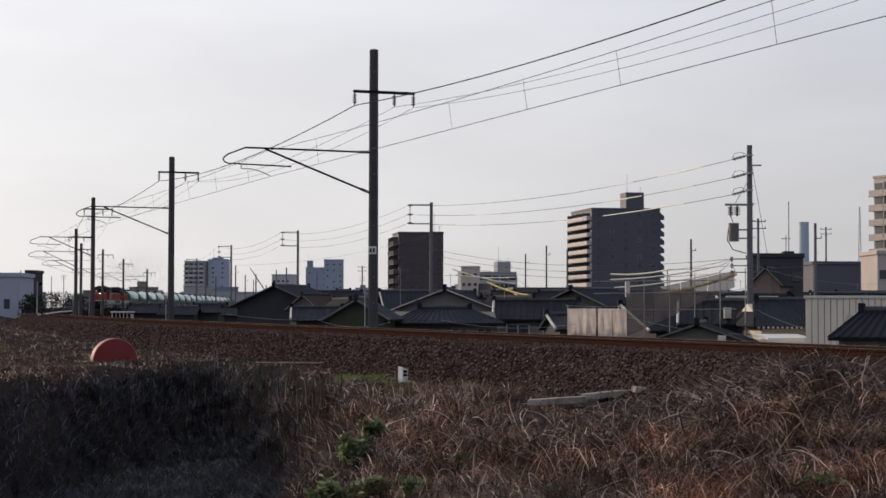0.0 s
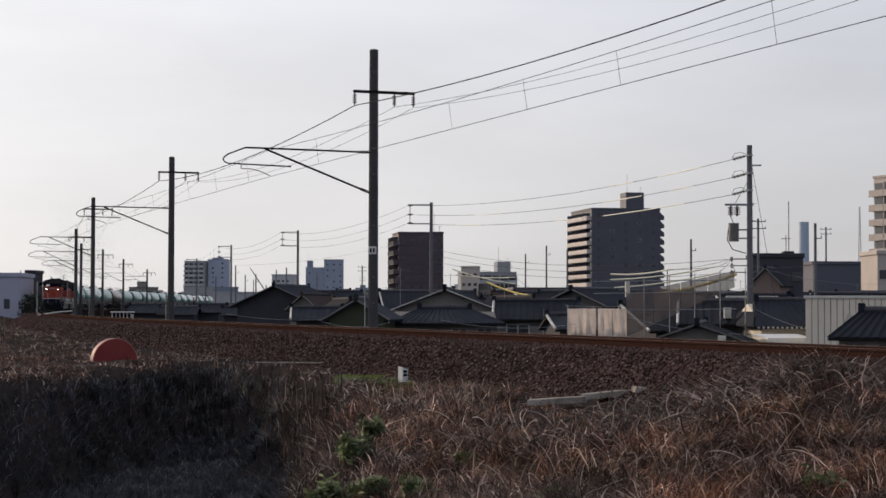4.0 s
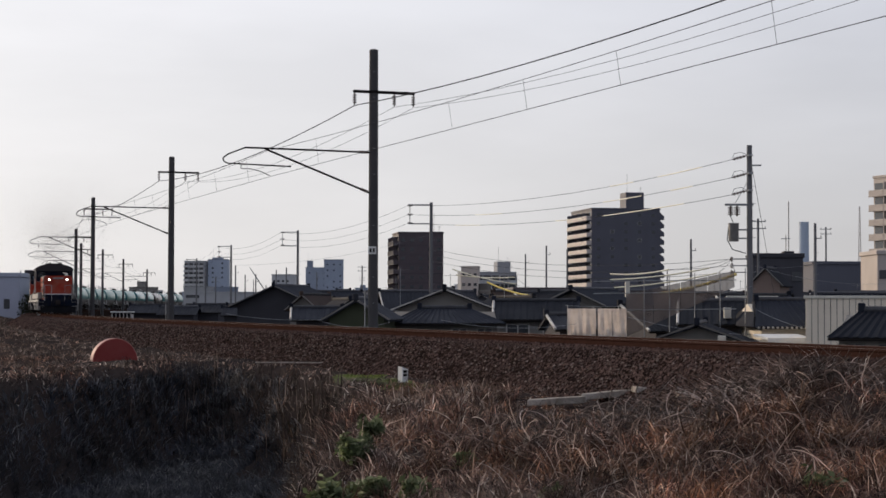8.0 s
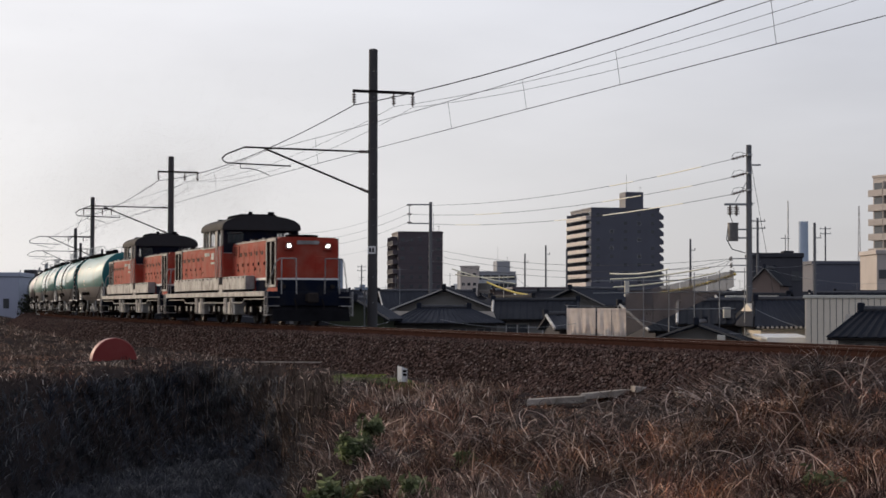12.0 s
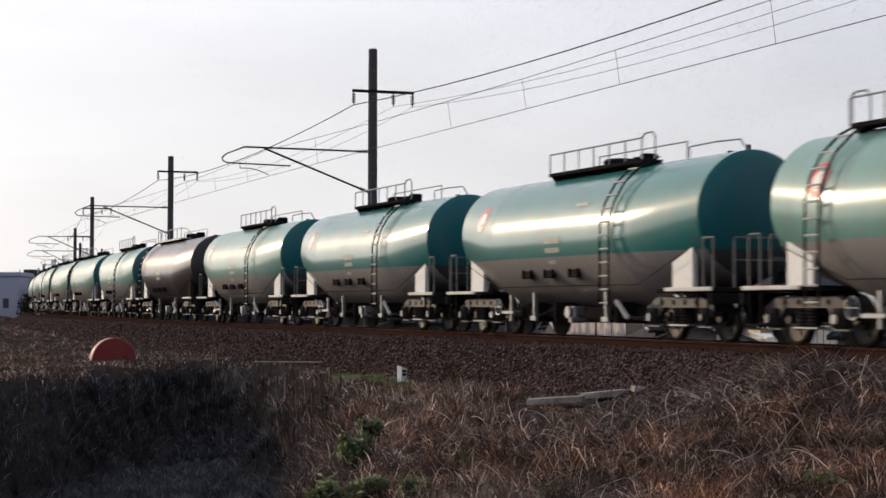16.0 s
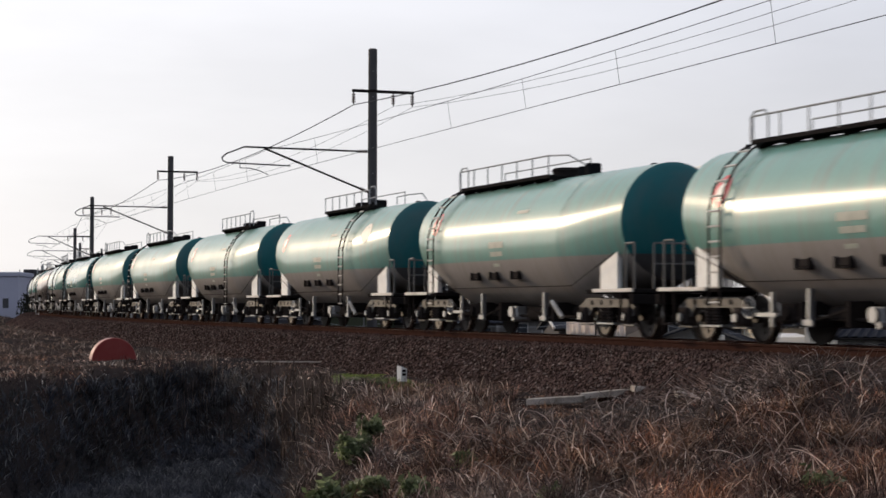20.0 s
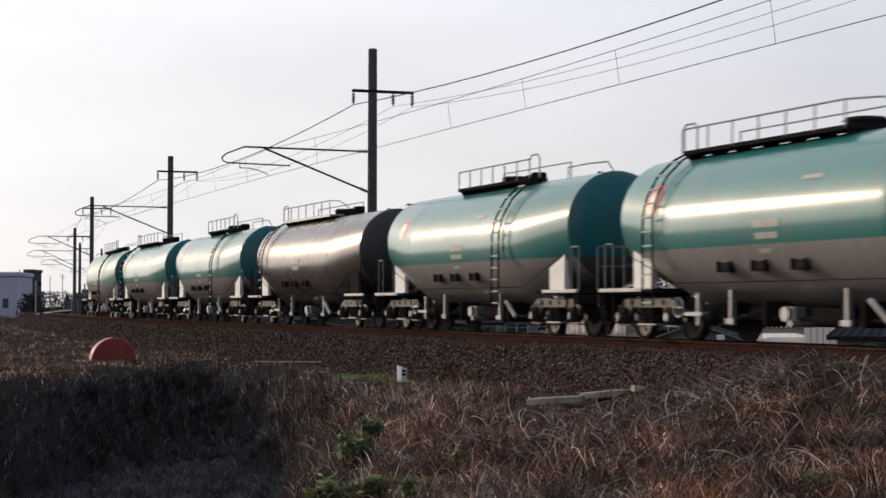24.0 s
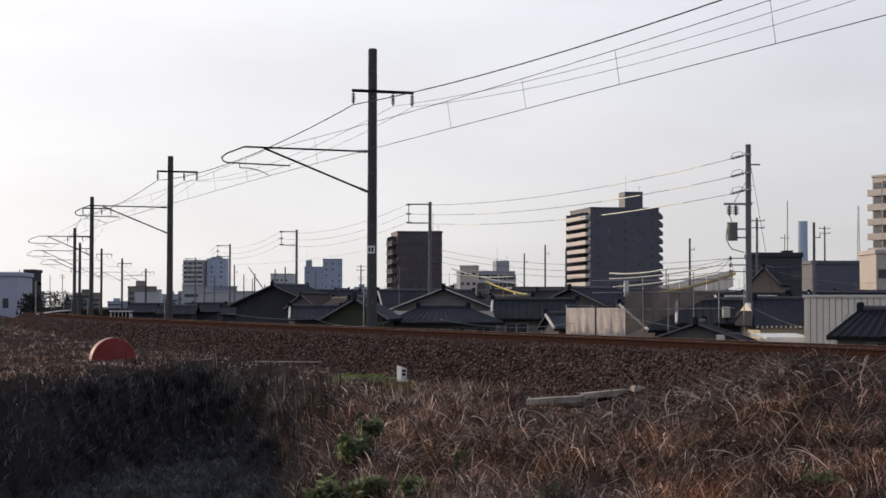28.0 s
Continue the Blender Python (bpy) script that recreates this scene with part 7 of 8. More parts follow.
# ---- dry grass and shrubs on the rough ground ----
def grass_material(name, stops, rough=0.75, russet=0.0):
    m = bpy.data.materials.new(name)
    m.use_nodes = True
    nt = m.node_tree
    b = nt.nodes["Principled BSDF"]
    geom = nt.nodes.new("ShaderNodeNewGeometry")
    ramp = nt.nodes.new("ShaderNodeValToRGB")
    el = ramp.color_ramp.elements
    while len(el) < len(stops):
        el.new(0.5)
    for e, (p, c) in zip(el, stops):
        e.position, e.color = p, (*c, 1)
    nt.links.new(geom.outputs["Random Per Island"], ramp.inputs["Fac"])
    tc = nt.nodes.new("ShaderNodeTexCoord")
    ns = nt.nodes.new("ShaderNodeTexNoise")
    ns.inputs["Scale"].default_value = 1.7
    ns.inputs["Detail"].default_value = 4
    nt.links.new(tc.outputs["Object"], ns.inputs["Vector"])
    mr = nt.nodes.new("ShaderNodeMapRange")
    mr.inputs["From Min"].default_value, mr.inputs["From Max"].default_value = 0.35, 0.65
    mr.inputs["To Min"].default_value, mr.inputs["To Max"].default_value = 0.28, 1.75
    nt.links.new(ns.outputs["Fac"], mr.inputs["Value"])
    hsv = nt.nodes.new("ShaderNodeHueSaturation")
    nt.links.new(mr.outputs["Result"], hsv.inputs["Value"])
    # bleached grey patches beside russet ones
    ns2 = nt.nodes.new("ShaderNodeTexNoise")
    ns2.inputs["Scale"].default_value, ns2.inputs["Detail"].default_value = 0.55, 3
    nt.links.new(tc.outputs["Object"], ns2.inputs["Vector"])
    sat = nt.nodes.new("ShaderNodeMapRange")
    sat.inputs["From Min"].default_value, sat.inputs["From Max"].default_value = 0.38, 0.62
    sat.inputs["To Min"].default_value, sat.inputs["To Max"].default_value = 0.5, 0.98
    nt.links.new(ns2.outputs["Fac"], sat.inputs["Value"])
    nt.links.new(sat.outputs["Result"], hsv.inputs["Saturation"])
    # clumps that have turned fox-red
    ns3 = nt.nodes.new("ShaderNodeTexNoise")
    ns3.inputs["Scale"].default_value, ns3.inputs["Detail"].default_value = 1.3, 2
    nt.links.new(tc.outputs["Object"], ns3.inputs["Vector"])
    fox = nt.nodes.new("ShaderNodeMapRange")
    fox.inputs["From Min"].default_value, fox.inputs["From Max"].default_value = 0.50, 0.62
    fox.inputs["To Max"].default_value = russet
    nt.links.new(ns3.outputs["Fac"], fox.inputs["Value"])
    redder = nt.nodes.new("ShaderNodeVectorMath")
    redder.operation = "MULTIPLY"
    redder.inputs[1].default_value = (1.6, 1.08, 0.74)
    nt.links.new(ramp.outputs["Color"], redder.inputs[0])
    tint = nt.nodes.new("ShaderNodeMix")
    tint.data_type = "RGBA"
    nt.links.new(fox.outputs["Result"], tint.inputs["Factor"])
    nt.links.new(ramp.outputs["Color"], tint.inputs["A"])
    nt.links.new(redder.outputs[0], tint.inputs["B"])
    nt.links.new(tint.outputs["Result"], hsv.inputs["Color"])
    nt.links.new(hsv.outputs["Color"], b.inputs["Base Color"])
    b.inputs["Roughness"].default_value = rough
    b.inputs["Specular IOR Level"].default_value = 0.12
    # thin leaf: light from behind shows through
    tr = nt.nodes.new("ShaderNodeBsdfTranslucent")
    mx = nt.nodes.new("ShaderNodeMixShader")
    mx.inputs[0].default_value = 0.5
    nt.links.new(hsv.outputs["Color"], tr.inputs["Color"])
    nt.links.new(b.outputs[0], mx.inputs[1])
    nt.links.new(tr.outputs[0], mx.inputs[2])
    nt.links.new(mx.outputs[0], nt.nodes["Material Output"].inputs["Surface"])
    return m


DRY = grass_material("dry_grass", [(0.0, (0.012, 0.010, 0.0095)), (0.45, (0.049, 0.030, 0.028)), (0.74, (0.145, 0.076, 0.064)), (0.92, (0.33, 0.21, 0.17)), (1.0, (0.80, 0.70, 0.62))], russet=0.8)
RUSSET = grass_material("russet_grass", [(0.0, (0.035, 0.021, 0.016)), (0.5, (0.125, 0.068, 0.045)), (0.85, (0.30, 0.185, 0.125)), (1.0, (0.64, 0.52, 0.43))], russet=0.5)
BANK = grass_material("bank_grass_dull", [(0.0, (0.022, 0.018, 0.017)), (0.5, (0.095, 0.068, 0.060)), (0.85, (0.19, 0.138, 0.118)), (1.0, (0.40, 0.32, 0.28))], russet=0.3)
BRUSH = grass_material("brush_stem", [(0.0, (0.05, 0.04, 0.036)), (0.55, (0.18, 0.125, 0.105)), (0.85, (0.40, 0.30, 0.25)), (1.0, (0.74, 0.62, 0.54))])
# darker copy of the dry grass: shade on the hollow's sides as colour
SLOPESHADE = grass_material("slope_grass", [(0.0, (0.014, 0.012, 0.0125)), (0.5, (0.036, 0.028, 0.027)), (0.85, (0.084, 0.061, 0.053)), (1.0, (0.28, 0.21, 0.18))])
# withered grass in a bluish tone: the hollow's shade is in its colour
SHADEGRASS = grass_material("burnt_grass", [(0.0, (0.036, 0.041, 0.056)), (0.6, (0.070, 0.075, 0.092)), (0.93, (0.13, 0.13, 0.145)), (1.0, (0.30, 0.29, 0.29))])
MOSS = grass_material("green_grass", [(0.0, (0.0488, 0.0761, 0.0187)), (0.6, (0.1219, 0.1690, 0.0343)), (1.0, (0.2275, 0.2873, 0.0780))])
SHRUB = grass_material("shrub_leaf", [(0.0, (0.040, 0.060, 0.018)), (0.6, (0.11, 0.155, 0.040)), (0.93, (0.20, 0.26, 0.08)), (1.0, (0.50, 0.54, 0.28))], 0.5)
STRAW = grass_material("straw_stem", [(0.0, (0.14, 0.10, 0.075)), (0.5, (0.28, 0.22, 0.17)), (1.0, (0.50, 0.44, 0.37))])


def ground_at(dep, acr):
    x = EYE.x + AHEAD.x * dep + ACROSS.x * acr
    y = EYE.y + AHEAD.y * dep + ACROSS.y * acr
    s, n = line_coords(x, y)
    return x, y, bank_z(x, y, n), n


def trodden(dep, acr):
    """Ground before the trough lids and the drum where the grass stays short."""
    return ((dep > 20.8) & (dep < 30.5) & (acr > 0.040 * dep) & (acr < 0.165 * dep)) | ((dep > 46) & (dep < 50) & (acr > -9.6) & (acr < -8.2))


def blades(name, dep, acr, height, width, lean, material, label, category, seed):
    """Bent tapering blades, one island each, in one mesh."""
    r = np.random.default_rng(seed)
    x, y, z, n = ground_at(dep, acr)
    ok = n < -3.3
    height = height * (0.45 + 0.55 * smooth(-3.3, -5.0, n)) * np.where(trodden(dep, acr), 0.3, 1.0)
    x, y, z, height, width, lean = (a[ok] for a in (x, y, z, height, width, lean))
    width = width * np.clip(np.hypot(x - EYE.x, y - EYE.y) / 20.0, 0.9, 2.2)
    m = len(x)
    az = r.random(m) * 2 * np.pi
    face = r.random(m) * 2 * np.pi
    dx, dy = np.cos(az), np.sin(az)
    wx, wy = np.cos(face), np.sin(face)
    verts = []
    for k, (t, wk) in enumerate(((0.0, 1.0), (0.4, 0.8), (0.75, 0.5), (1.0, 0.08))):
        out = lean * height * t ** 2
        up = height * (t - 0.35 * np.minimum(lean, 1.2) * t ** 3) - 0.03
        for sd in (-1, 1):
            verts.append(np.stack([x + dx * out + sd * wx * width * wk / 2, y + dy * out + sd * wy * width * wk / 2, z + up], 1))
    v = np.stack(verts, 1).reshape(-1, 3)
    q = np.array([(0, 1, 3, 2), (2, 3, 5, 4), (4, 5, 7, 6)])
    f = (q[None] + (np.arange(m) * 8)[:, None, None]).reshape(-1, 4)
    me = bpy.data.meshes.new(name)
    me.from_pydata(v.tolist(), [], f.tolist())
    me.materials.append(material)
    return tagged(new(name, me), label, category, "", "stuff")


def patchy(x, y):
    return 0.5 + 0.25 * np.sin(x * 1.1 + 2.0 * np.sin(y * 0.6)) + 0.25 * np.sin(y * 1.7 - 1.5 * np.sin(x * 0.45))


rg = np.random.default_rng(21)


def tufts(count, per, d0, d1, a0, a1, power, r):
    """Blades gathered in tufts: depth, across and a random size for each tuft."""
    td = d0 + (d1 - d0) * r.random(count) ** power
    ta = (a0 + (a1 - a0) * r.random(count)) * td
    size = 0.45 + 0.9 * r.random(count) ** 1.6
    k = np.repeat(np.arange(count), per)
    return td[k] + r.normal(0, 0.085, len(k)) * size[k], ta[k] + r.normal(0, 0.085, len(k)) * size[k], size[k]


# mossy strips at the foot of the ballast: depth, across, half length, half width
MOSSY = ((38.5, -1.75, 2.4, 0.55), (33.0, -0.45, 2.0, 0.7), (30.9, 0.2, 1.0, 0.65), (35.6, -1.0, 1.4, 0.45))


def mossy(dep, acr):
    return np.any([((dep - a) / c) ** 2 + ((acr - b) / d) ** 2 < 0.8 for a, b, c, d in MOSSY], axis=0)


# the rough: tufts, thinner where the ground shows through
dep, acr, size = tufts(18000, 12, 12.5, 54, -0.28, 0.28, 1.5, rg)
m = len(dep)
inside = hollow(dep, acr) > np.where(dep < 40, 0.3, 0.15)
p = patchy(dep * 0.8, acr * 1.5)
keep = (~inside) & (rg.random(m) < (0.30 + 0.62 * p) * np.where(mossy(dep, acr), 0.1, 1.0))
d, a = dep[keep], acr[keep]
hh = np.where(d < 27, 1.1, 1.0) * (0.08 + 0.20 * rg.random(len(d))) * size[keep] * (0.7 + 0.6 * p[keep]) * np.where(d > 36, 0.6, 1.0)
blades("dry_grass", d, a, hh, 0.006 + 0.008 * rg.random(len(d)), 0.4 + 2.0 * rg.random(len(d)) ** 1.2, DRY, "tangled red-brown dry grass on the rough ground", "grass", 1)
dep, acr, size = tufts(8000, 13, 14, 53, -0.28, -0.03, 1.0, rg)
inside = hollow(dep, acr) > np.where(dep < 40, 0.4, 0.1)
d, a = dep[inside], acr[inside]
blades("burnt_grass", d, a, (0.10 + 0.26 * rg.random(len(d))) * size[inside], 0.007 + 0.01 * rg.random(len(d)), 0.3 + 1.2 * rg.random(len(d)), SHADEGRASS, "withered grass in the hollow, its shade put into the colour", "grass", 2)
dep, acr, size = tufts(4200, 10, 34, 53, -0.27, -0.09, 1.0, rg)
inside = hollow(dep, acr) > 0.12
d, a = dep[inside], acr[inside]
blades("burnt_grass", d, a, (0.14 + 0.3 * rg.random(len(d))) * size[inside], 0.009 + 0.012 * rg.random(len(d)), 0.3 + 1.2 * rg.random(len(d)), SHADEGRASS, "withered grass on the hollow's far side, shade put into the colour", "grass", 12)
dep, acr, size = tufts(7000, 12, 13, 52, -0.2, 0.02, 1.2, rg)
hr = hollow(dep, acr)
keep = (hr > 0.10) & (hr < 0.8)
blades("slope_grass", dep[keep], acr[keep], (0.12 + 0.24 * rg.random(keep.sum())) * size[keep], 0.008 + 0.01 * rg.random(keep.sum()), 0.4 + 1.5 * rg.random(keep.sum()), SLOPESHADE, "matted brown grass on the hollow's slope, darkened as shaded", "grass", 7)
dep, acr, size = tufts(5200, 9, 34, 112, -0.26, 0.07, 0.9, rg)
keep = (hollow(dep, acr) < 0.12) & ~(mossy(dep, acr) & (rg.random(len(dep)) < 0.9))
blades("bank_grass", dep[keep], acr[keep], (0.08 + 0.2 * rg.random(keep.sum())) * size[keep], 0.008 + 0.010 * rg.random(keep.sum()), 0.3 + 1.3 * rg.random(keep.sum()), BANK, "short brown grass along the foot of the bank", "grass", 3)
dep, acr, size = tufts(3000, 8, 78, 215, -0.262, -0.10, 0.8, rg)
blades("far_bank_grass", dep, acr, (0.12 + 0.3 * rg.random(len(dep))) * size, 0.012 + 0.016 * rg.random(len(dep)), 0.3 + 1.2 * rg.random(len(dep)), BANK, "brown grass on the bank far along the line", "grass", 9)
# tall drooping tufts that stand out of the rough
tall = np.random.default_rng(33)
for kind, count, per, mt, lb in (("tussock", 420, 46, RUSSET, "drooping fox-red tussocks of dry grass"), ("tussock", 520, 34, DRY, "drooping brown tussocks of dry grass")):
    td = 13.3 + 19 * tall.random(count) ** 1.25
    ta = (-0.085 + 0.34 * tall.random(count)) * td
    ok = (hollow(td, ta) < 0.05) & (ta > np.interp(td, [13, 20, 32], [-1.0, -1.2, -1.4]))
    td, ta = td[ok], ta[ok]
    big = 0.5 + 0.75 * tall.random(len(td))
    k = np.repeat(np.arange(len(td)), per)
    h = (0.17 + 0.24 * tall.random(len(k))) * big[k]
    blades(kind, td[k] + tall.normal(0, 0.07, len(k)) * big[k], ta[k] + tall.normal(0, 0.07, len(k)) * big[k], h, 0.009 + 0.010 * tall.random(len(k)),
           0.2 + 2.4 * tall.random(len(k)) ** 1.3, mt, lb, "grass", 30 + count)
# long straw stems, thick on the mound
m = 1300
dep = 14 + 14 * rg.random(m)
acr = (-0.02 + 0.28 * rg.random(m)) * dep
blades("straw_stems", dep, acr, 0.09 + 0.17 * rg.random(m), 0.010 + 0.010 * rg.random(m), 1.2 + 3.0 * rg.random(m), STRAW, "pale bent straw stems above the dry grass", "grass", 4)
m = 700
dep = 14 + 22 * rg.random(m)
acr = (-0.09 + 0.30 * rg.random(m)) * dep
blades("straw_stems", dep, acr, 0.09 + 0.15 * rg.random(m), 0.008 + 0.008 * rg.random(m), 1.0 + 2.6 * rg.random(m), STRAW, "pale bent straw stems above the dry grass", "grass", 5)
# upright reeds on the hollow's far wall
m = 9000
dep = 27 + 25 * tall.random(m)
acr = -7.4 + 6.0 * tall.random(m)
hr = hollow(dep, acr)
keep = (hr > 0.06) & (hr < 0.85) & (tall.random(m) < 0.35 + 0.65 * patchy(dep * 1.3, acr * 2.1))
blades("reeds", dep[keep], acr[keep], 0.28 + 0.5 * tall.random(keep.sum()), 0.006 + 0.007 * tall.random(keep.sum()), 0.05 + 0.55 * tall.random(keep.sum()) ** 2, SLOPESHADE,
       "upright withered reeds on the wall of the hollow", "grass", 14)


def arched_stems(name, dep, acr, base, length, rise, material, label, seed):
    """Thin woody stems that rise and arch over, each a tapering three-sided tube."""
    r = np.random.default_rng(seed)
    x, y, z, n = ground_at(dep, acr)
    m = len(x)
    az = r.random(m) * 2 * np.pi
    bend = r.random(m) * 0.5 + 0.25
    rad = 0.004 + 0.006 * r.random(m)
    rings = []
    for t in (0.0, 0.22, 0.45, 0.68, 0.86, 1.0):
        along = length * t
        lift = rise * 4 * t * (1 - bend * t) * 0.45
        wob = 0.03 * np.sin(6 * t + az * 3)
        cx, cy, cz = x + np.cos(az) * along + np.sin(az) * wob, y + np.sin(az) * along - np.cos(az) * wob, z + base + lift
        rr = rad * (1 - 0.6 * t)
        for k in range(3):
            a = k * 2.0944
            rings.append(np.stack([cx - np.sin(az) * rr * np.cos(a), cy + np.cos(az) * rr * np.cos(a), cz + rr * np.sin(a)], 1))
    v = np.stack(rings, 1).reshape(-1, 3)
    q = np.array([(3 * i + k, 3 * i + (k + 1) % 3, 3 * i + 3 + (k + 1) % 3, 3 * i + 3 + k) for i in range(5) for k in range(3)])
    f = (q[None] + (np.arange(m) * 18)[:, None, None]).reshape(-1, 4)
    me = bpy.data.meshes.new(name)
    me.from_pydata(v.tolist(), [], f.tolist())
    me.materials.append(material)
    return tagged(new(name, me), label, "brush", "", "stuff")


# heap of dead brush before the ballast, and thinner tangles over the mound
m = 3400
dep = 23.2 + tall.normal(0, 1.0, m)
acr = 4.6 + tall.normal(0, 0.85, m)
hump = np.exp(-((acr - 4.6) / 1.2) ** 2)
arched_stems("brush_heap", dep, acr, 0.16 * hump * tall.random(m), 0.15 + 0.35 * tall.random(m), 0.08 + 0.30 * tall.random(m) * (0.4 + 0.6 * hump), BRUSH,
             "tangled heap of dead grey-brown brush", 51)
m = 900
dep = 15 + 8 * tall.random(m)
acr = (0.0 + 0.25 * tall.random(m)) * dep
arched_stems("dead_stems", dep, acr, np.full(m, 0.02), 0.15 + 0.35 * tall.random(m), 0.12 + 0.3 * tall.random(m), BRUSH, "arching dead stems over the dry grass", 52)
# moss and short green grass at the foot of the ballast
m = 14000
cd, ca, rd, ra = (np.array(v) for v in zip(*MOSSY))
k = rg.integers(0, len(MOSSY), m)
t, q = 2 * np.pi * rg.random(m), np.sqrt(rg.random(m))
blades("green_grass", cd[k] + rd[k] * q * np.cos(t), ca[k] + ra[k] * q * np.sin(t), 0.06 + 0.07 * rg.random(m), 0.014 + 0.012 * rg.random(m), 0.3 + rg.random(m), MOSS,
       "short mossy green grass at the foot of the ballast", "grass", 6)


def shrub(depth, across, spread, tall, leaves, seed):
    r = np.random.default_rng(seed)
    x0, y0, z0, _ = (float(v[0]) for v in ground_at(np.array([depth]), np.array([across])))
    spread, tall, leaves = spread * 0.72, tall * 0.95, int(leaves * 1.5)
    th = thing("shrub", "low leafy green shrub in the dry grass", "shrub", "shrubs", m=Matrix.Translation((x0, y0, z0)))
    tips = []
    for i in range(9):
        az, ln = r.random() * 6.283, spread * (0.3 + 0.7 * r.random())
        tip = Vector((math.cos(az) * ln, math.sin(az) * ln, tall * (0.45 + 0.55 * r.random())))
        mid = tip * 0.5 + Vector((0, 0, tall * 0.15))
        part("stem", Geo().rod((0, 0, -0.03), mid, 0.008, 0.006, 5).rod(mid, tip, 0.006, 0.003, 5), SHADEGRASS, th)
        tips.append((mid, tip))
    g = Geo()
    for i in range(leaves):
        mid, tip = tips[int(r.integers(0, len(tips)))]
        c = mid.lerp(tip, r.random() * 1.1) + Vector(r.normal(0, 0.035, 3))
        u = Vector(r.normal(0, 1, 3)).normalized()
        w = u.orthogonal().normalized()
        ln, wd = 0.025 + 0.03 * r.random(), 0.012 + 0.012 * r.random()
        g.add([c - u * ln, c + w * wd + u * ln * 0.1, c + u * ln, c - w * wd + u * ln * 0.1], [(0, 1, 2, 3)])
    ob = new("foliage", mesh_of("foliage", g, SHRUB, 0, False))
    ob.parent = th
    return th


for i, (dd, aa, sp, tl, lv) in enumerate(((19.8, -0.77, 0.17, 0.34, 420), (17.8, -0.86, 0.22, 0.27, 520), (18.6, -0.80, 0.12, 0.22, 200), (13.6, -0.86, 0.28, 0.30, 620), (13.9, -0.58, 0.26, 0.28, 560),
                                          (14.2, -0.17, 0.20, 0.24, 360), (14.1, 0.92, 0.2, 0.16, 200), (14.6, 3.05, 0.16, 0.2, 200), (17.2, 0.23, 0.14, 0.2, 140), (13.5, -1.15, 0.2, 0.2, 260))):
    shrub(dd, aa, sp, tl, lv, 40 + i)

# fence wire on a thin stake at the mound
stake = thing("stake", "thin stake holding a slack white cord", "stake", m=Matrix.Translation(town(23.5, 5.06, -0.6)))
part("shaft", Geo().rod((0, 0, -0.3), (0, 0, 0.36), 0.012, seg=6), SHADEGRASS, stake)
part("cord", Geo().pipe([(0, 0, 0.33), tuple(ACROSS * 0.3 + Vector((0, 0, 0.28))), tuple(ACROSS * 0.8 + Vector((0, 0, 0.25))), tuple(ACROSS * 1.6 + Vector((0, 0, 0.26)))], 0.006, 5), STRAW, stake)

# ---- sleepers, nearest stretch one by one ----
sleeper_geo = Geo().prism_x([(-1.0, 0.0), (1.0, 0.0), (0.98, 0.16), (0.3, 0.13), (-0.3, 0.13), (-0.98, 0.16)], -0.12, 0.12)
sleeper_me = mesh_of("sleeper", sleeper_geo, SLEEPERTOP)
track = thing("track", "concrete sleepers bedded in ballast under the rails", "track", "", "structure")
for i in range(150):
    s = -12.0 - 0.6 * i
    ob = new("sleeper", sleeper_me)
    ob.parent = track
    ob.matrix_basis = line_pose(s, 0.0, -0.316)

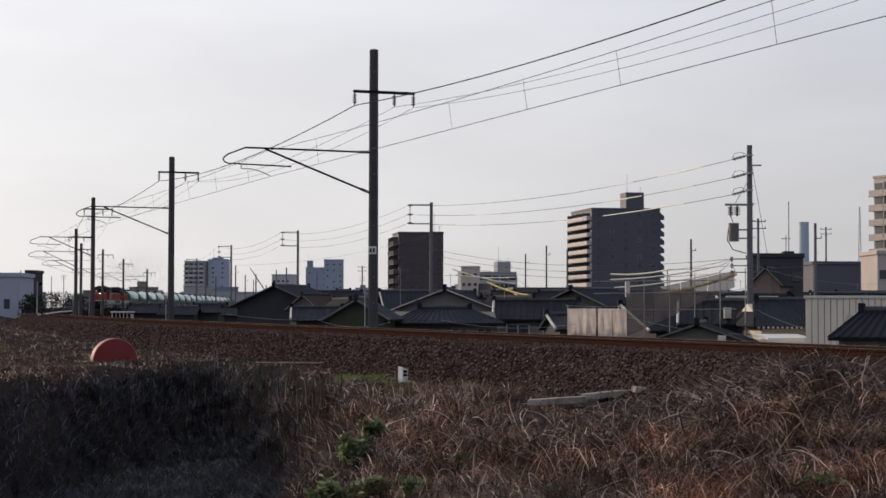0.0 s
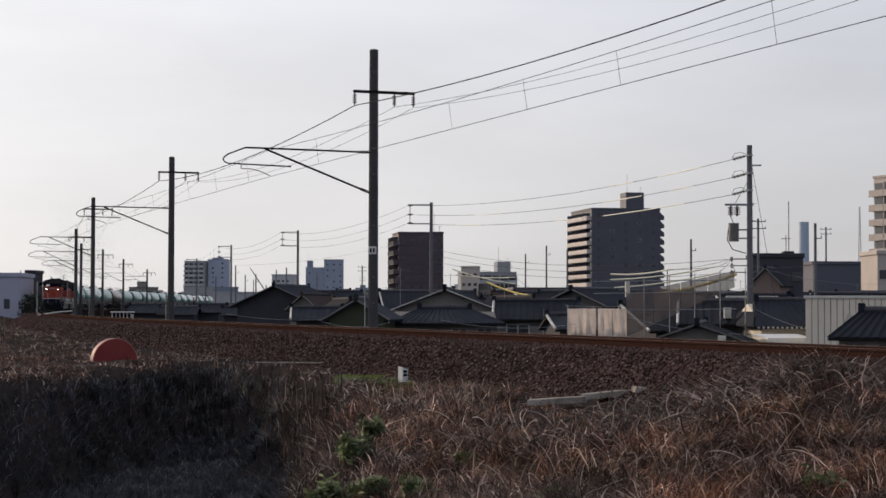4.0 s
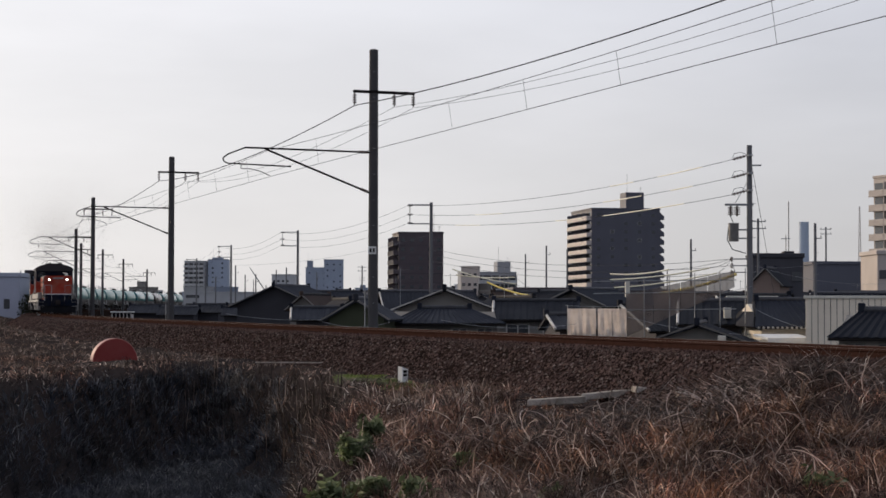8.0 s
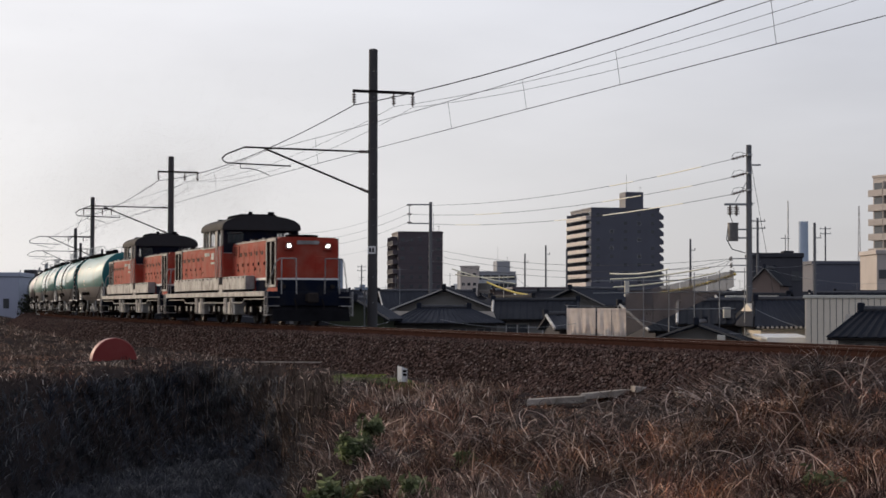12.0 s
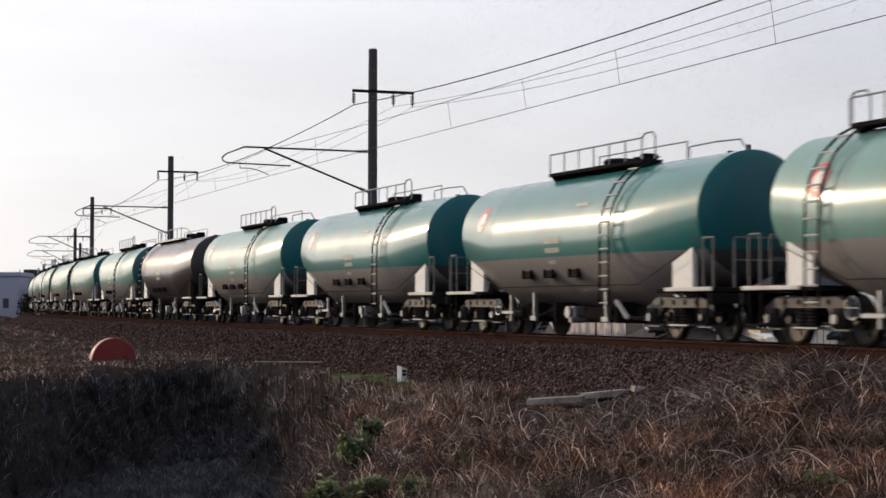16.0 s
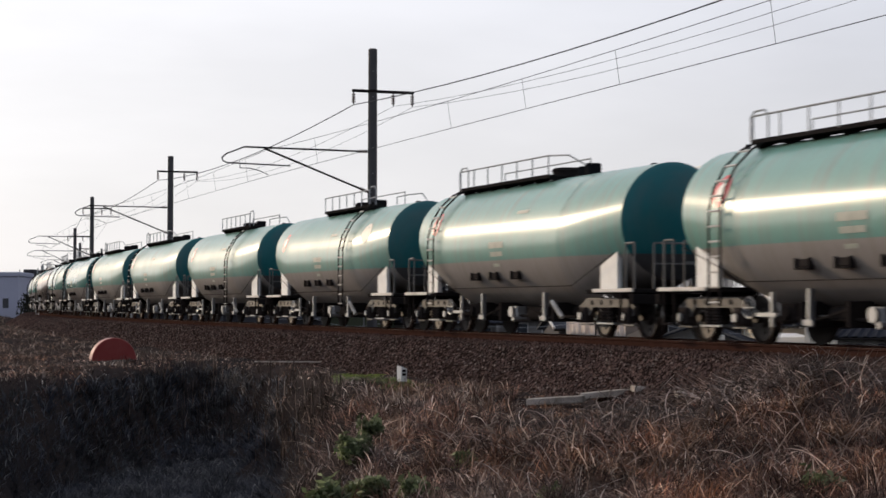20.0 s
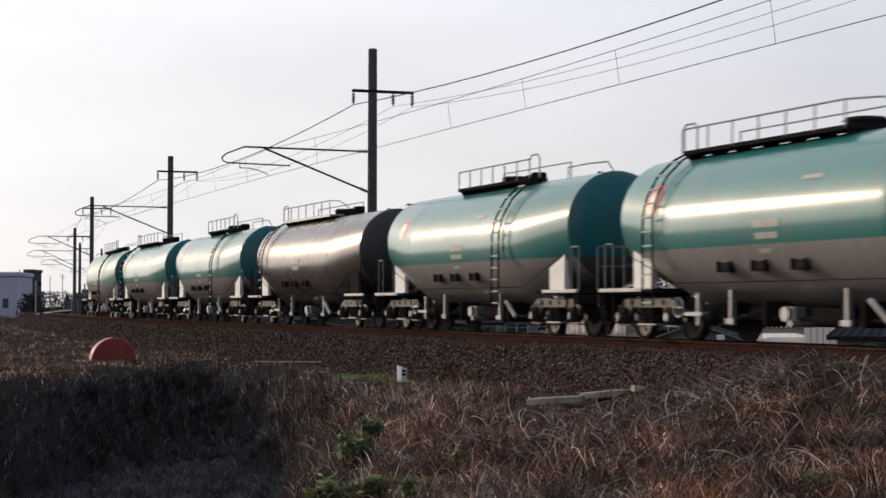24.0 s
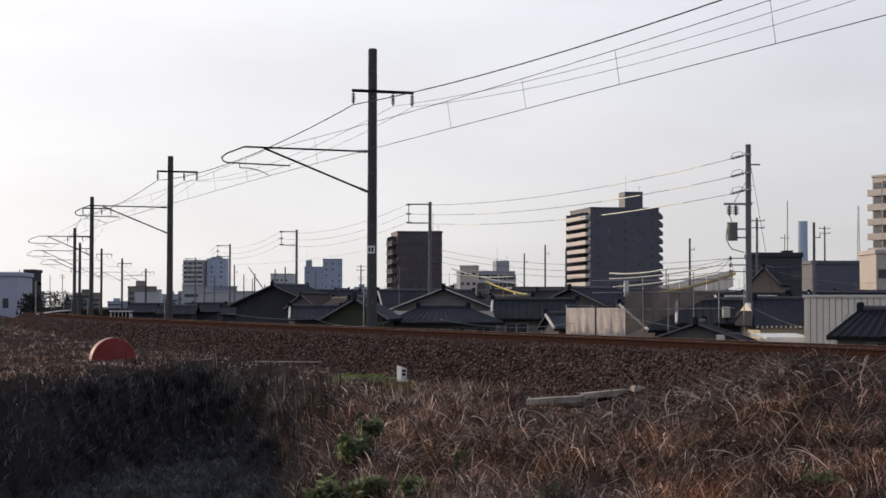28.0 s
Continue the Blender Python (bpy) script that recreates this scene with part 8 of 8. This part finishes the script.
# ---- exhaust smoke trailing over the train: fine specks of soot in drifting puffs ----
SMOKE = mat("smoke_brown", (0.17, 0.12, 0.095), 1.0, 0.0, 0.1)
plume = thing("exhaust_smoke", "thin brown diesel exhaust smoke hanging over the train", "smoke")
rs = np.random.default_rng(8)
for back, side, up, rl, rw, rh, cnt in ((10, 0.1, 4.7, 2.0, 0.35, 0.35, 3000), (15, 0.4, 5.4, 3.0, 0.6, 0.6, 6000), (24, 0.9, 6.3, 4.5, 0.9, 0.9, 19000), (36, 1.8, 7.1, 6.0, 1.3, 1.2, 34000), (50, 2.6, 7.9, 7.0, 1.7, 1.6, 52000), (68, 3.2, 8.8, 9.0, 2.2, 2.2, 52000)):
    cnt = int(cnt * 2.2)
    c = rs.normal(0, 1, (cnt, 3)) * (rl * 1.15, rw * 1.35, rh * 1.35) + (-back, side, up)
    c[:, 2] += 0.35 * rh * np.sin(c[:, 0] * 0.55) + 0.2 * rh * np.sin(c[:, 0] * 1.3 + 1.0)
    size = 0.0032 + 0.0024 * rs.random((cnt, 1, 1))
    v = (c[:, None, :] + rs.normal(0, 1, (cnt, 3, 3)) * size).reshape(-1, 3)
    me = bpy.data.meshes.new("puff")
    me.from_pydata(v.tolist(), [], np.arange(cnt * 3).reshape(-1, 3).tolist())
    me.materials.append(SMOKE)
    puff = new("puff", me)
    puff.parent = plume
TRAIN.append((plume, 0.0, 5.95))

# ---- motion of the train ----
SLOW, PUSH = 19.5529, 0.03369


def nose(t):
    """Metres along the line of the leading coupler."""
    return 24.405 - 0.95 + SLOW * (t - 16) + 0.5 * PUSH * (t - 16) ** 2


def vehicle_pose(mid, half):
    a, b = beside(mid + half, 0.0), beside(mid - half, 0.0)
    d = a - b
    c = (a + b) / 2
    return Matrix.Translation(c) @ pose(0, 0, 0, 0, 0, math.degrees(math.atan2(d.y, d.x)))


def motions():
    for ob, back, half in TRAIN:
        walk(ob, [(k * 0.5, vehicle_pose(nose(k * 0.5) - back, half)) for k in range(57)])
    turns = [math.degrees((nose(k / FPS) - nose(0)) / WHEEL_R) for k in range(int(SECONDS * FPS) + 1)]
    for ob, _, _ in TRAIN:
        for w in [o for o in ob.children_recursive if o.name.startswith("wheelset")]:
            p = w.location.copy()
            walk(w, [(k / FPS, pose(p.x, p.y, p.z, 0, a % 360.0, 0)) for k, a in enumerate(turns)])


motions()
